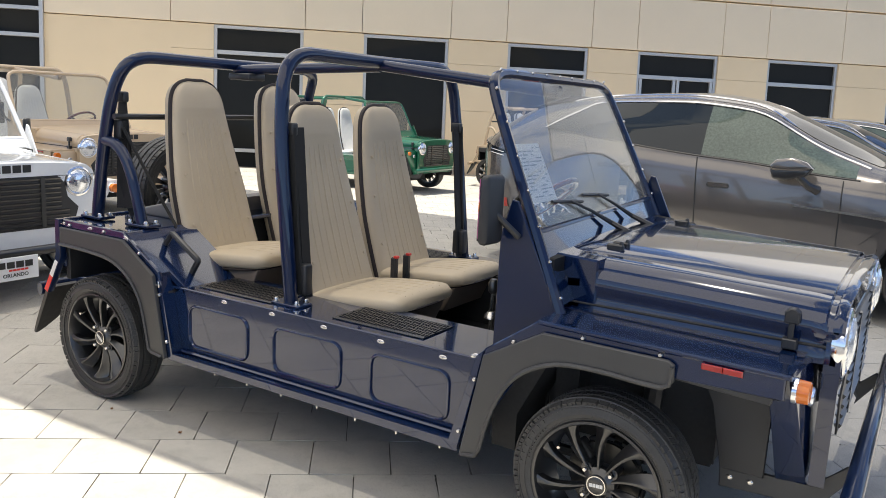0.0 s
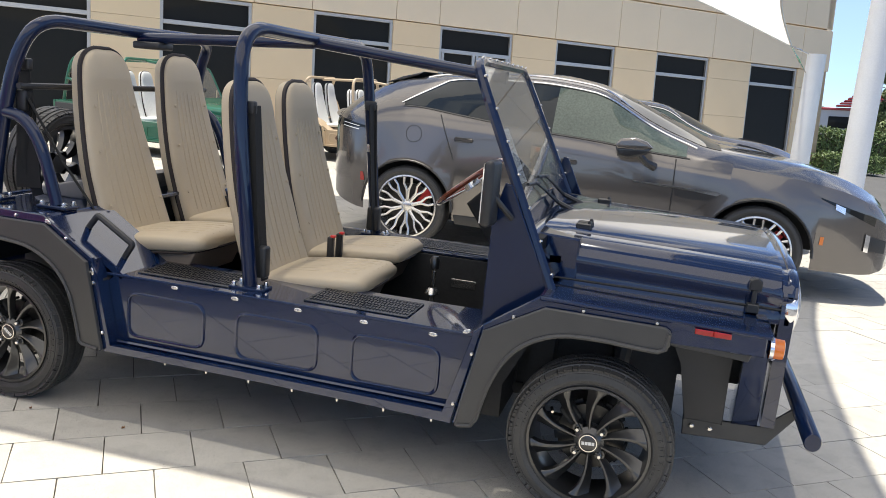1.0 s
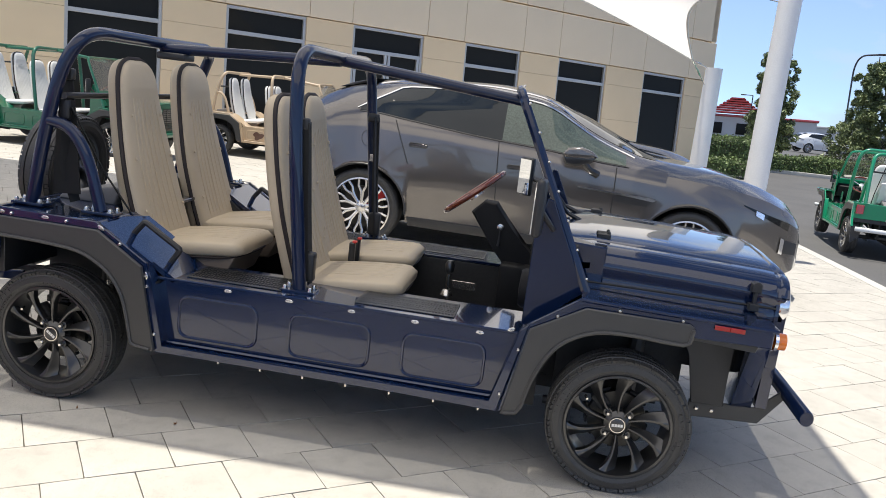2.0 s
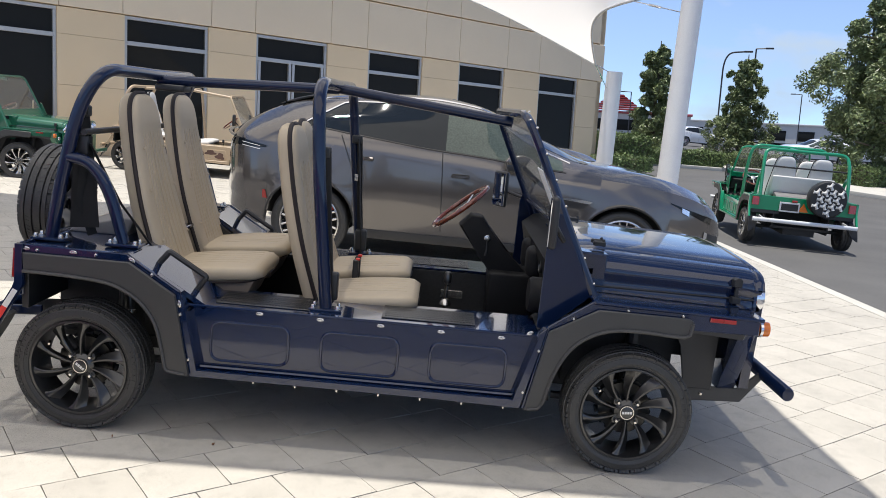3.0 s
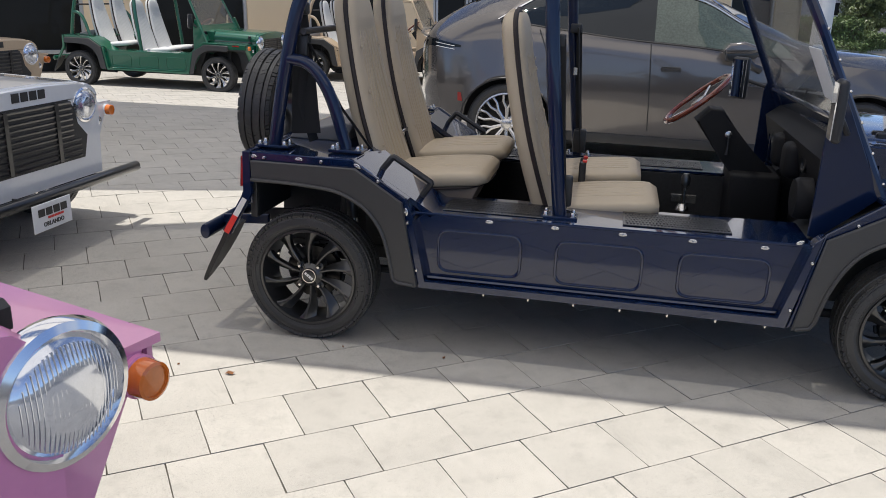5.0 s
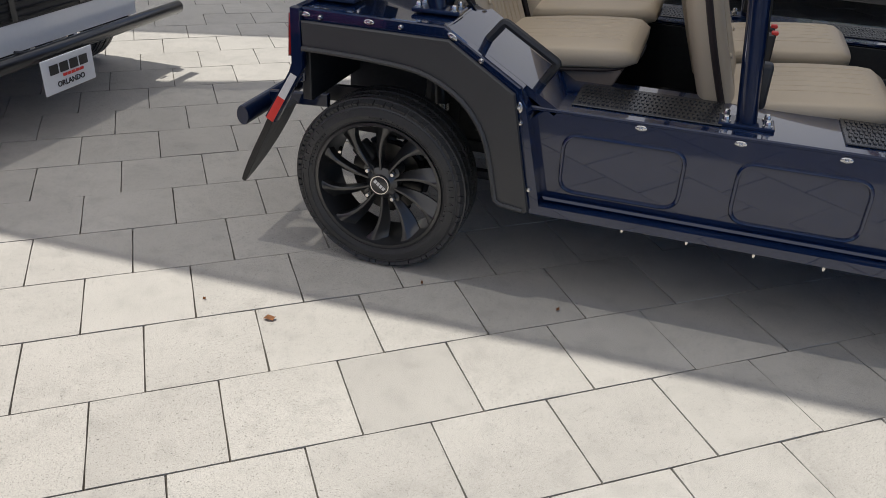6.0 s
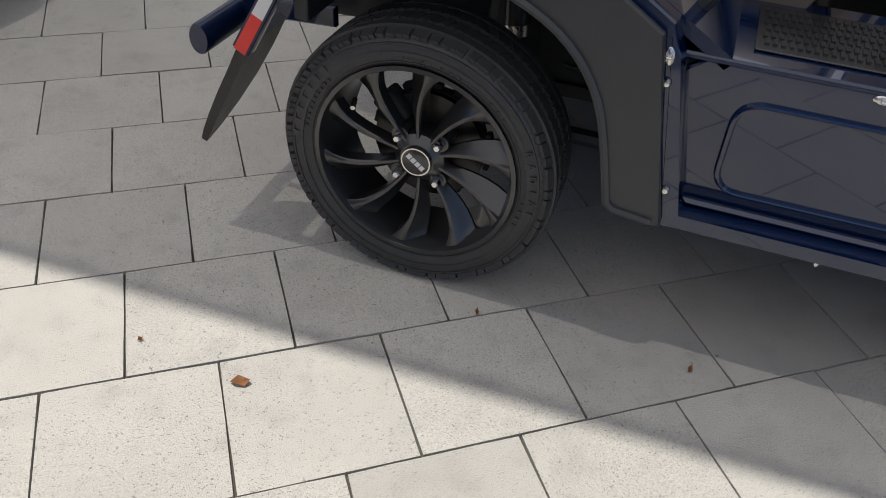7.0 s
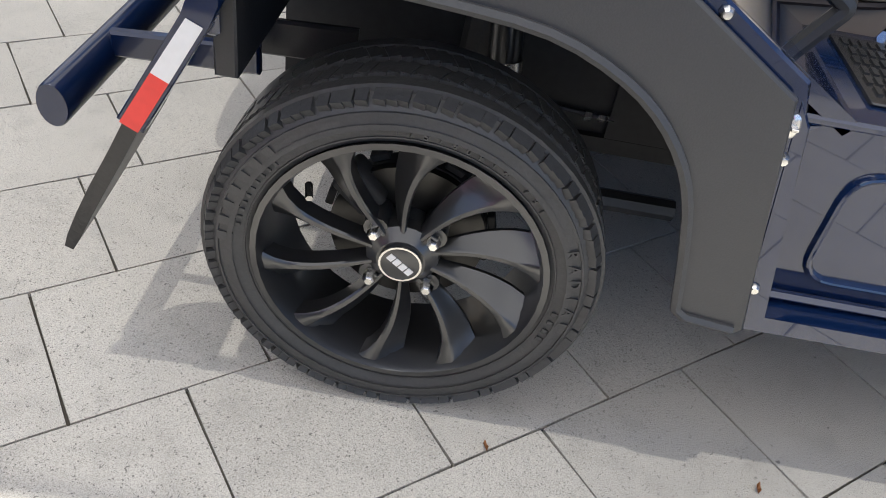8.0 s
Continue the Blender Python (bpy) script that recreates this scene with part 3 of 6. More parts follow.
def make_buggy(name, m, paint, dark, vinyl, label, wheel_face, cage=None, seats=True, detail=True, letters=True, bumper=None, screen=True, trims=FLARE, bar=True, lamp_y=0.485, lamp_size=1.0, bar_z=0.437):
    """An open four-seat buggy. Local x runs ahead from the rear axle, y to its left, z up from the ground."""
    cage = cage or dark
    bumper = bumper or dark
    body = thing(name, m, label, "buggy")
    hw, ho = 0.790, 0.850  # half-widths: the recessed side panel, the outer skin
    for sd in (-1, 1):
        def P(bmx, pts, a, b, bev=0.0):
            prism(bmx, pts, sd * a, sd * b, bev)
        # recessed skin of the sill, framed by a flange that stands proud of it
        bm = bmesh.new()
        P(bm, [(0.44, 0.285), (1.95, 0.28), (2.035, 0.588), (2.01, 0.60), (0.50, 0.60), (0.445, 0.56)], hw - 0.022, hw, 0.004)
        skin = part("side_panel", bm, paint, body)
        bm = bmesh.new()
        P(bm, [(0.424, 0.655), (0.486, 0.287), (1.0, 0.289), (1.53, 0.286), (1.944, 0.276), (2.030, 0.655), (1.998, 0.626), (1.914, 0.311), (1.2, 0.316), (0.512, 0.314), (0.452, 0.612)], hw + 0.0005, ho, 0.003)
        part("flange", bm, paint, skin)
        bm = bmesh.new()
        P(bm, [(0.516, 0.316), (1.910, 0.313), (1.914, 0.326), (0.514, 0.330)], hw + 0.0005, hw + 0.020, 0.006)
        part("shelf", bm, paint, skin)
        # pressed frames with rounded corners, each a flat-topped ridge
        for x0, x1, z0, z1 in ((0.552, 0.909, 0.348, 0.539), (1.041, 1.395, 0.342, 0.535), (1.525, 1.875, 0.339, 0.532)):
            bm = bmesh.new()
            rings = []
            for inset, out in ((0.0, 0.0), (0.0034, 0.0080), (0.0065, 0.0092), (0.0096, 0.0080), (0.013, 0.0)):
                lp = rounded([(x0 + inset, z0 + inset), (x1 - inset, z0 + inset), (x1 - inset, z1 - inset), (x0 + inset, z1 - inset)], 0.055 - inset, 6, True)
                rings.append([bm.verts.new((p.x, sd * (hw + out), p.y)) for p in lp])
            for ra, rb in zip(rings, rings[1:]):
                for k in range(len(ra)):
                    bm.faces.new((ra[k], ra[(k + 1) % len(ra)], rb[(k + 1) % len(ra)], rb[k]))
            part("swage", bm, paint, skin, sharp=20)
        # top of the sill box and its inner wall
        bm = bmesh.new()
        P(bm, [(0.30, 0.588), (2.03, 0.588), (2.03, 0.602), (0.30, 0.602)], 0.465, hw + 0.003, 0.004)
        part("sill", bm, paint, body)
        bm = bmesh.new()
        P(bm, [(0.30, 0.30), (2.10, 0.30), (2.10, 0.586), (0.30, 0.586)], 0.452, 0.464)
        part("inner_sill", bm, DEEP if detail else dark, body)
        if detail:
            for xa, xb in ((0.56, 0.98), (1.30, 1.72)):
                bm = bmesh.new()
                P(bm, [(xa, 0.6025), (xb, 0.6025), (xb, 0.6075), (xa, 0.6075)], 0.53, 0.74, 0.002)
                mat = part("tread_mat", bm, MAT_RUBBER, body, "ribbed black tread mat")
                bm = bmesh.new()
                for i in range(30):
                    xx = xa + 0.014 + (xb - xa - 0.028) * i / 29
                    for j, yy in enumerate((0.555, 0.585, 0.615, 0.645, 0.675, 0.705)):
                        box(bm, (xx + 0.004 * (j % 2), sd * yy, 0.6085), (0.0075, 0.022, 0.004))
                part("tread_ribs", bm, MAT_RUBBER, mat)
        # quarters: skin above the arches
        bm = bmesh.new()
        P(bm, [(-0.270, 0.816), (0.199, 0.811), (0.430, 0.667), (0.450, 0.60), (0.488, 0.29), (0.41, 0.29)] + [(x + 0.03 * max(0.0, 1 - i / 8), z + 0.035) for i, (x, z) in enumerate(REAR_ARCH)] + [(-0.270, 0.72)], ho - 0.02, ho - 0.001, 0.004)
        part("rear_quarter", bm, paint, body)
        bm = bmesh.new()
        P(bm, [(-0.238, 0.781), (0.217, 0.779), (0.417, 0.652), (0.452, 0.462), (0.488, 0.300), (0.478, 0.292), (0.43, 0.297), (0.395, 0.303)] + REAR_ARCH, ho + 0.001, ho + 0.018, 0.004)
        fl = part("rear_flare", bm, trims, body, "matt black plastic wheel arch")
        if detail:
            bm = bmesh.new()
            lip = [Vector((x, sd * (ho + 0.019), z)) for x, z in [(0.470, 0.302), (0.40, 0.310)] + [(x, z + 0.004) for x, z in REAR_ARCH]]
            tube(bm, lip, 0.008, 6)
            part("lip", bm, trims, fl)
        bm = bmesh.new()
        P(bm, [(1.95, 0.278), (2.03, 0.660), (2.215, 0.789), (2.94, 0.776), (2.94, 0.70), (2.64, 0.70)] + [(x, z + 0.035) for x, z in FRONT_ARCH[::-1][:-9]] + [(2.03, 0.40), (2.01, 0.29)], ho - 0.02, ho - 0.001, 0.004)
        part("front_quarter", bm, paint, body)
        bm = bmesh.new()
        P(bm, [(1.962, 0.276), (2.034, 0.642), (2.238, 0.757), (2.63, 0.753), (2.648, 0.742), (2.650, 0.692), (2.635, 0.672)] + FRONT_ARCH[::-1] + [(2.026, 0.284)], ho + 0.001, ho + 0.018, 0.004)
        fl = part("front_flare", bm, trims, body, "matt black plastic wheel arch")
        if detail:
            bm = bmesh.new()
            lip = [Vector((x, sd * (ho + 0.019), z)) for x, z in [(1.975, 0.284), (2.022, 0.292)] + [(x, z + 0.004) for x, z in FRONT_ARCH] + [(2.638, 0.682), (2.644, 0.735)]]
            tube(bm, lip, 0.008, 6)
            part("lip", bm, trims, fl)
        # wing tops, inner arches and the front side plate
        bm = bmesh.new()
        P(bm, [(2.215, 0.776), (2.955, 0.761), (2.955, 0.777), (2.215, 0.792)], 0.55, ho + 0.006, 0.005)
        part("wing", bm, paint, body)
        bm = bmesh.new()
        P(bm, [(2.0, 0.27), (2.0, 0.60), (2.24, 0.75), (2.93, 0.75), (2.93, 0.66), (2.70, 0.66), (2.60, 0.66), (2.2, 0.62), (2.09, 0.40), (2.09, 0.27)], 0.44, 0.70)
        P(bm, [(2.1, 0.30), (2.70, 0.30), (2.70, 0.47), (2.93, 0.47), (2.93, 0.75), (2.1, 0.75)], 0.43, 0.45)
        part("front_housing", bm, DEEP, body)
        bm = bmesh.new()
        P(bm, [(0.46, 0.58), (0.2, 0.78), (-0.27, 0.79), (-0.27, 0.72), (0.1, 0.70), (0.30, 0.60), (0.40, 0.52), (0.46, 0.50)], 0.44, ho - 0.03)
        P(bm, [(-0.27, 0.30), (0.45, 0.30), (0.45, 0.58), (0.12, 0.62), (0.08, 0.78), (-0.27, 0.78)], 0.43, 0.45)
        part("rear_housing", bm, DEEP, body)
        bm = bmesh.new()
        P(bm, [(-0.265, 0.525), (-0.235, 0.525), (-0.235, 0.79), (-0.265, 0.79)], 0.36, ho - 0.03, 0.003)
        part("rear_apron", bm, BLACK, body)
        if detail:
            bm = bmesh.new()
            tube(bm, [(0.10, sd * 0.53, 0.47), (0.075, sd * 0.50, 0.76)], [0.026, 0.026], 14)
            damper = part("damper", bm, BLACK_GLOSS, body, "black rear damper")
            bm = bmesh.new()
            tube(bm, [(0.104, sd * 0.532, 0.455), (0.101, sd * 0.53, 0.478)], 0.028, 14)
            part("damper_collar", bm, STEEL, damper)
            bm = bmesh.new()
            tube(bm, rounded([(0.20, sd * 0.46, 0.372), (0.31, sd * 0.455, 0.362), (0.335, sd * 0.452, 0.40), (0.33, sd * 0.45, 0.50)], 0.02, 4), 0.0045, 6)
            pipe = part("brake_pipe", bm, BLACK, body)
            for xf, rf in ((0.262, 0.010), (0.286, 0.008), (0.302, 0.0075)):
                bm = bmesh.new()
                tube(bm, [(xf - 0.006, sd * 0.458, 0.366), (xf + 0.006, sd * 0.457, 0.365)], rf, 6)
                part("union", bm, STEEL, pipe)
        bm = bmesh.new()
        P(bm, [(2.56, 0.76), (2.93, 0.755), (2.91, 0.66), (2.872, 0.60), (2.875, 0.345), (2.742, 0.345), (2.706, 0.55), (2.66, 0.64), (2.56, 0.66)], 0.545, 0.56, 0.003)
        part("side_plate", bm, BLACK if detail else trims, body)
        bm = bmesh.new()
        P(bm, [(2.56, 0.76), (2.93, 0.755), (2.90, 0.66), (2.64, 0.675), (2.56, 0.70)], ho - 0.075, ho - 0.06, 0.003)
        part("wing_liner", bm, trims, body)
        bm = bmesh.new()
        lo = [bm.verts.new((x, sd * y, 0.350)) for x, y in ((2.905, 0.545), (2.995, 0.535), (2.995, 0.40), (2.905, 0.40))]
        hi = [bm.verts.new((x, sd * y, 0.762)) for x, y in ((2.885, ho - 0.03), (2.955, ho - 0.034), (2.985, 0.40), (2.935, 0.40))]
        bm.faces.new(lo)
        bm.faces.new(hi[::-1])
        for k in range(4):
            bm.faces.new((lo[k], hi[k], hi[(k + 1) % 4], lo[(k + 1) % 4]))
        bmesh.ops.bevel(bm, geom=list(bm.edges), offset=0.005, segments=2, affect="EDGES", profile=0.5)
        part("front_corner", bm, paint, body)
        bm = bmesh.new()
        P(bm, [(2.742, 0.276), (3.030, 0.290), (3.122, bar_z - 0.021), (3.098, bar_z + 0.007), (3.008, 0.352), (2.738, 0.352)], 0.530, 0.542, 0.004)
        if not bar:
            bm.free()
        else:
            br = part("bumper_bracket", bm, trims, body)
        if detail:
            for xx in (2.773, 2.836):
                bm = bmesh.new()
                bolt(bm, (xx, sd * 0.542, 0.316), (0, sd, 0), 0.010, 0.008)
                part("bracket_bolt", bm, STEEL, br)
        # lamps on the wing
        bm = bmesh.new()
        P(bm, [(2.720, 0.746), (2.777, 0.745), (2.777, 0.763), (2.720, 0.764)], ho - 0.001, ho + 0.010, 0.003)
        part("side_reflector", bm, RED_LENS, body)
        bm = bmesh.new()
        P(bm, [(2.778, 0.745), (2.832, 0.744), (2.832, 0.762), (2.778, 0.763)], ho - 0.001, ho + 0.010, 0.003)
        part("side_reflector", bm, RED_LENS, body, "red side reflector")
        bm = bmesh.new()
        lathe(bm, [(0.034, 0), (0.032, 0.034), (0.027, 0.036), (0.026, 0.032), (0, 0.034)], 22, c=(2.962, sd * (ho - 0.055), 0.722), axis="x")
        ind = part("indicator", bm, AMBER, body, "amber indicator lamp")
        bm = bmesh.new()
        lathe(bm, [(0.037, -0.008), (0.037, 0.004), (0.033, 0.006)], 22, c=(2.962, sd * (ho - 0.055), 0.722), axis="x")
        part("indicator_base", bm, CHROME if detail else dark, ind)
        if bar:
            bm = bmesh.new()
            lathe(bm, [(0.030, 0.0), (0.029, 0.006), (0.024, 0.011), (0, 0.014)], 20, c=(2.985, sd * 0.66, 0.672), axis="x")
            part("side_lamp", bm, LENS, body, "small clear side lamp")
        bm = bmesh.new()
        tube(bm, [(2.16, sd * 0.599, 0.806), (2.6, sd * 0.594, 0.804), (3.0, sd * 0.588, 0.802)], 0.0045, 6)
        part("bonnet_seal", bm, DEEP, body)
        # latch of the bonnet
        bm = bmesh.new()
        P(bm, [(2.885, 0.862), (2.925, 0.862), (2.925, 0.895), (2.912, 0.905), (2.898, 0.905), (2.885, 0.895)], 0.585, 0.622, 0.003)
        P(bm, [(2.897, 0.80), (2.913, 0.80), (2.913, 0.865), (2.897, 0.865)], 0.600, 0.616, 0.003)
        P(bm, [(2.885, 0.785), (2.925, 0.785), (2.925, 0.815), (2.885, 0.815)], 0.588, 0.625, 0.003)
        part("bonnet_latch", bm, BLACK, body)
        # tail: lamp, mudflap with tape
        bm = bmesh.new()
        P(bm, [(-0.312, 0.655), (-0.277, 0.655), (-0.277, 0.79), (-0.304, 0.785)], ho - 0.14, ho - 0.03, 0.006)
        part("tail_lamp", bm, RED_LENS, body, "red tail lamp")
        bm = bmesh.new()
        tail = [(-0.272, 0.816), (-0.240, 0.816), (-0.238, 0.640), (-0.252, 0.612), (-0.345, 0.450), (-0.378, 0.466), (-0.284, 0.624), (-0.272, 0.650)]
        P(bm, tail, ho - 0.015, ho + 0.016, 0.002)
        part("tail_edge", bm, dark, body)
        bm = bmesh.new()
        rows = []
        for x, z, inner, th in ((-0.352, 0.475, 0.140, 0.020), (-0.385, 0.410, 0.135, 0.020), (-0.420, 0.345, 0.120, 0.020), (-0.448, 0.290, 0.085, 0.019), (-0.468, 0.248, 0.035, 0.017), (-0.478, 0.226, 0.004, 0.012)):
            out = ho + 0.012
            rows.append([bm.verts.new(p) for p in ((x - th * 0.5, sd * out, z + th * 0.2), (x + th * 0.5, sd * out, z - th * 0.2), (x + th * 0.4, sd * (ho - inner), z - th * 0.2), (x - th * 0.4, sd * (ho - inner), z + th * 0.2))])
        for ra, rb in zip(rows, rows[1:]):
            for k in range(4):
                bm.faces.new((ra[k], ra[(k + 1) % 4], rb[(k + 1) % 4], rb[k]))
        bm.faces.new(rows[0][::-1])
        bm.faces.new(rows[-1])
        bmesh.ops.recalc_face_normals(bm, faces=list(bm.faces))
        flap = part("mudflap", bm, FLAP_RUBBER, body, "black rubber mudflap with white and red tape")
        if detail:
            bm = bmesh.new()
            P(bm, [(-0.278, 0.620), (-0.258, 0.611), (-0.304, 0.531), (-0.326, 0.542)], ho + 0.0167, ho + 0.0183)
            part("white_tape", bm, WHITE_TAPE, flap)
            bm = bmesh.new()
            P(bm, [(-0.326, 0.542), (-0.304, 0.531), (-0.350, 0.452), (-0.373, 0.464)], ho + 0.0167, ho + 0.0183)
            part("red_tape", bm, RED_TAPE, flap)
        # fasteners along the side
        if detail:
            for i in range(5):
                for_x, for_z = 0.768 + 0.2675 * i, 0.583 - 0.0022 * i
                bm = bmesh.new()
                lathe(bm, [(0.0, 0.0), (0.0105, 0.0), (0.0105, 0.002), (0.008, 0.004), (0, 0.004)], 16, axis="y")
                bmesh.ops.transform(bm, matrix=Matrix.Translation((for_x, sd * hw, for_z)) @ Matrix.Diagonal((1.55, sd, 0.8, 1)), verts=bm.verts)
                box(bm, (for_x, sd * (hw + 0.008), for_z), (0.010, 0.010, 0.004), None, 0.001)
                part("turn_button", bm, STEEL, body)
            for fx, fz in ((-0.230, 0.797), (-0.028, 0.797), (0.223, 0.786), (0.431, 0.612), (1.962, 0.606)):
                bm = bmesh.new()
                lathe(bm, [(0.0, 0.0), (0.0105, 0.0), (0.0105, 0.002), (0.008, 0.004), (0, 0.004)], 16, axis="y")
                bmesh.ops.transform(bm, matrix=Matrix.Translation((fx, sd * ((ho if fx < 1 else hw) - 0.001), fz)) @ Matrix.Rotation(radians({0.223: 32, 0.431: 84, 1.962: -22}.get(fx, 0)), 4, "Y") @ Matrix.Diagonal((1.55, sd, 0.8, 1)), verts=bm.verts)
                box(bm, (fx, sd * ((ho if fx < 1 else hw) + 0.007), fz), (0.010, 0.010, 0.004), None, 0.001)
                part("turn_button", bm, STEEL, body)
            screws = [(-0.181, 0.793), (0.069, 0.794), (0.310, 0.729), (0.437, 0.567), (0.480, 0.366), (1.950, 0.354), (2.000, 0.548), (2.134, 0.704), (2.364, 0.763), (2.602, 0.760)]
            for fx, fz in screws:
                bm = bmesh.new()
                bolt(bm, (fx, sd * (ho - 0.001), fz), (0, sd, 0), 0.0085, 0.009)
                part("screw", bm, STEEL, body)
            for i in range(7):
                bm = bmesh.new()
                bolt(bm, (0.765 + 0.1845 * i, sd * (ho - 0.012), 0.288 - 0.0018 * i), (0, 0.2 * sd, -1), 0.0052, 0.012)
                part("screw", bm, STEEL, body)
            # arm loop on the sloping quarter
            bm = bmesh.new()
            yy = sd * 0.690
            lp = rounded([(0.275, yy, 0.735), (0.332, yy, 0.805), (0.500, yy, 0.704), (0.452, yy, 0.630)], 0.010, 3)
            tube(bm, lp, 0.0135, 8)
            part("arm_loop", bm, BLACK, body, "square black grab loop")
    # tub
    bm = bmesh.new()
    box(bm, (0.93, 0, 0.315), (2.40, 0.93, 0.03))
    box(bm, (1.2, 0, 0.25), (2.9, 0.5, 0.10))
    part("floor_pan", bm, DEEP, body)
    bm = bmesh.new()
    box(bm, (-0.262, 0, 0.70), (0.018, 1.66, 0.235), None, 0.004)
    part("tail_panel", bm, paint, body)
    bm = bmesh.new()
    box(bm, (-0.035, 0, 0.797), (0.468, 2 * ho - 0.012, 0.02), None, 0.004)
    part("rear_deck", bm, paint, body)
    for sd in (-1, 1):
        bm = bmesh.new()
        prism(bm, [(0.19, 0.8075), (0.535, 0.598), (0.52, 0.58), (0.18, 0.787)], sd * 0.46, sd * hw)
        prism(bm, [(0.19, 0.8075), (0.432, 0.660), (0.43, 0.642), (0.18, 0.787)], sd * hw, sd * (ho - 0.006))
        part("rear_slope", bm, paint, body)
    bm = bmesh.new()
    prism(bm, [(-0.24, 0.806), (0.04, 0.806), (0.07, 0.885), (0.03, 0.895), (-0.22, 0.835)], -0.44, 0.44, 0.01)
    part("load_cover", bm, GREY_DECK, body, "grey vinyl load cover behind the seats")
    bm = bmesh.new()
    prism(bm, [(0.10, 0.33), (0.14, 0.33), (0.13, 0.79), (0.09, 0.79)], -0.46, 0.46)
    part("rear_bulkhead", bm, DEEP, body)
    # scuttle and dashboard
    bm = bmesh.new()
    prism(bm, [(2.16, 0.32), (2.24, 0.32), (2.26, 0.93), (2.16, 0.93)], -0.55, 0.55)
    part("firewall", bm, DEEP, body)
    bm = bmesh.new()
    prism(bm, [(2.20, 0.78), (2.30, 0.78), (2.30, 0.955), (2.10, 0.965), (2.10, 0.94), (2.2, 0.92)], -0.60, 0.60, 0.006)
    part("scuttle", bm, paint, body)
    for sd in (-1, 1):
        bm = bmesh.new()
        prism(bm, [(2.04, 0.60), (2.27, 0.60), (2.27, 0.90), (2.22, 0.952), (2.12, 0.955), (2.04, 0.90)], sd * 0.565, sd * 0.598, 0.004)
        part("cowl_side", bm, paint, body)
    bm = bmesh.new()
    prism(bm, [(2.02, 0.90), (2.10, 0.963), (2.18, 0.955), (2.18, 0.72), (2.06, 0.72)], -0.68, 0.68, 0.012)
    dash = part("dashboard", bm, CABIN_SHADED, body, "black dashboard with round dials")
    if detail:
        for yy, r in ((0.42, 0.05), (0.28, 0.035), (-0.30, 0.04)):
            bm = bmesh.new()
            lathe(bm, [(r, 0.0), (r, -0.012), (r * 0.85, -0.014), (r * 0.82, -0.004), (0, -0.004)], 20, c=(2.045, yy, 0.82), axis="x")
            part("dial", bm, BLACK_GLOSS, dash)
    # bonnet: arched, with pressed ribs along its sides
    bm = bmesh.new()
    sec = [(-0.60, 0.75), (-0.60, 0.80), (-0.592, 0.812), (-0.592, 0.835), (-0.60, 0.85), (-0.60, 0.875), (-0.585, 0.91), (-0.55, 0.938), (-0.50, 0.952), (-0.485, 0.945), (-0.47, 0.955), (-0.30, 0.967), (-0.1, 0.973), (0.1, 0.973), (0.30, 0.967), (0.47, 0.955), (0.485, 0.945), (0.50, 0.952), (0.55, 0.938), (0.585, 0.91), (0.60, 0.875), (0.60, 0.85), (0.592, 0.835), (0.592, 0.812), (0.60, 0.80), (0.60, 0.75)]
    rows = []
    for xx, dz, wf in ((2.145, 0.006, 1.0), (2.225, 0.01, 1.0), (2.24, 0.012, 1.0), (2.6, 0.0, 0.99), (2.95, -0.014, 0.98), (2.99, -0.018, 0.98), (2.995, -0.028, 0.975), (3.01, -0.028, 0.975), (3.015, -0.022, 0.98), (3.03, -0.022, 0.98), (3.045, -0.03, 0.97)):
        rows.append([bm.verts.new((xx, y * wf, z + (dz if z > 0.86 else dz * max(0, (z - 0.75)) / 0.11))) for y, z in sec])
    for a, b in zip(rows, rows[1:]):
        for i in range(len(sec) - 1):
            bm.faces.new((a[i], a[i + 1], b[i + 1], b[i]))
    bm.faces.new(rows[0])
    part("bonnet", bm, paint, body, sharp=50)
    # nose panel with a slatted grille
    bm = bmesh.new()
    prism(bm, [(y * 0.98, z - 0.03 if z > 0.86 else z) for y, z in sec] + [(0.582, 0.60), (0.57, 0.37), (-0.57, 0.37), (-0.582, 0.60)], 3.0, 3.045, 0.0, "x")
    nose = part("nose_panel", bm, paint, body)
    bm = bmesh.new()
    prism(bm, [(-0.36, 0.80), (-0.31, 0.85), (0.31, 0.85), (0.36, 0.80), (0.38, 0.70), (0.46, 0.62), (0.42, 0.49), (-0.42, 0.49), (-0.46, 0.62), (-0.38, 0.70)], 3.042, 3.048, 0.001, "x")
    grille = part("grille", bm, BLACK, nose, "black slatted grille")
    bm = bmesh.new()
    for i in range(11):
        bm = bmesh.new()
        zz = 0.51 + 0.032 * i
        ww = 0.42 if zz < 0.62 else 0.36
        box(bm, (3.049, 0, zz), (0.012, 2 * ww - 0.06, 0.012), Matrix.Rotation(radians(25), 3, "Y"))
        part("slat", bm, BLACK_GLOSS, grille)
    for yy in (-0.2, 0.2):
        bm = bmesh.new()
        box(bm, (3.050, yy, 0.67), (0.016, 0.03, 0.34))
        part("grille_bar", bm, BLACK_GLOSS, grille)
    for sd in (-1, 1):
        lamp = headlamp(body, 3.035, sd * lamp_y, 0.80)
        c = Vector((3.035, sd * lamp_y, 0.80))
        lamp.matrix_basis = Matrix.Translation(c) @ Matrix.Scale(lamp_size, 4) @ Matrix.Translation(-c)
    if letters:
        blocks(Matrix.Translation((3.047, 0, 0.905)) @ Matrix.Rotation(radians(90), 4, "Z") @ Matrix.Rotation(radians(90), 4, "X"), BLACK, nose, 0.27, 0.05)
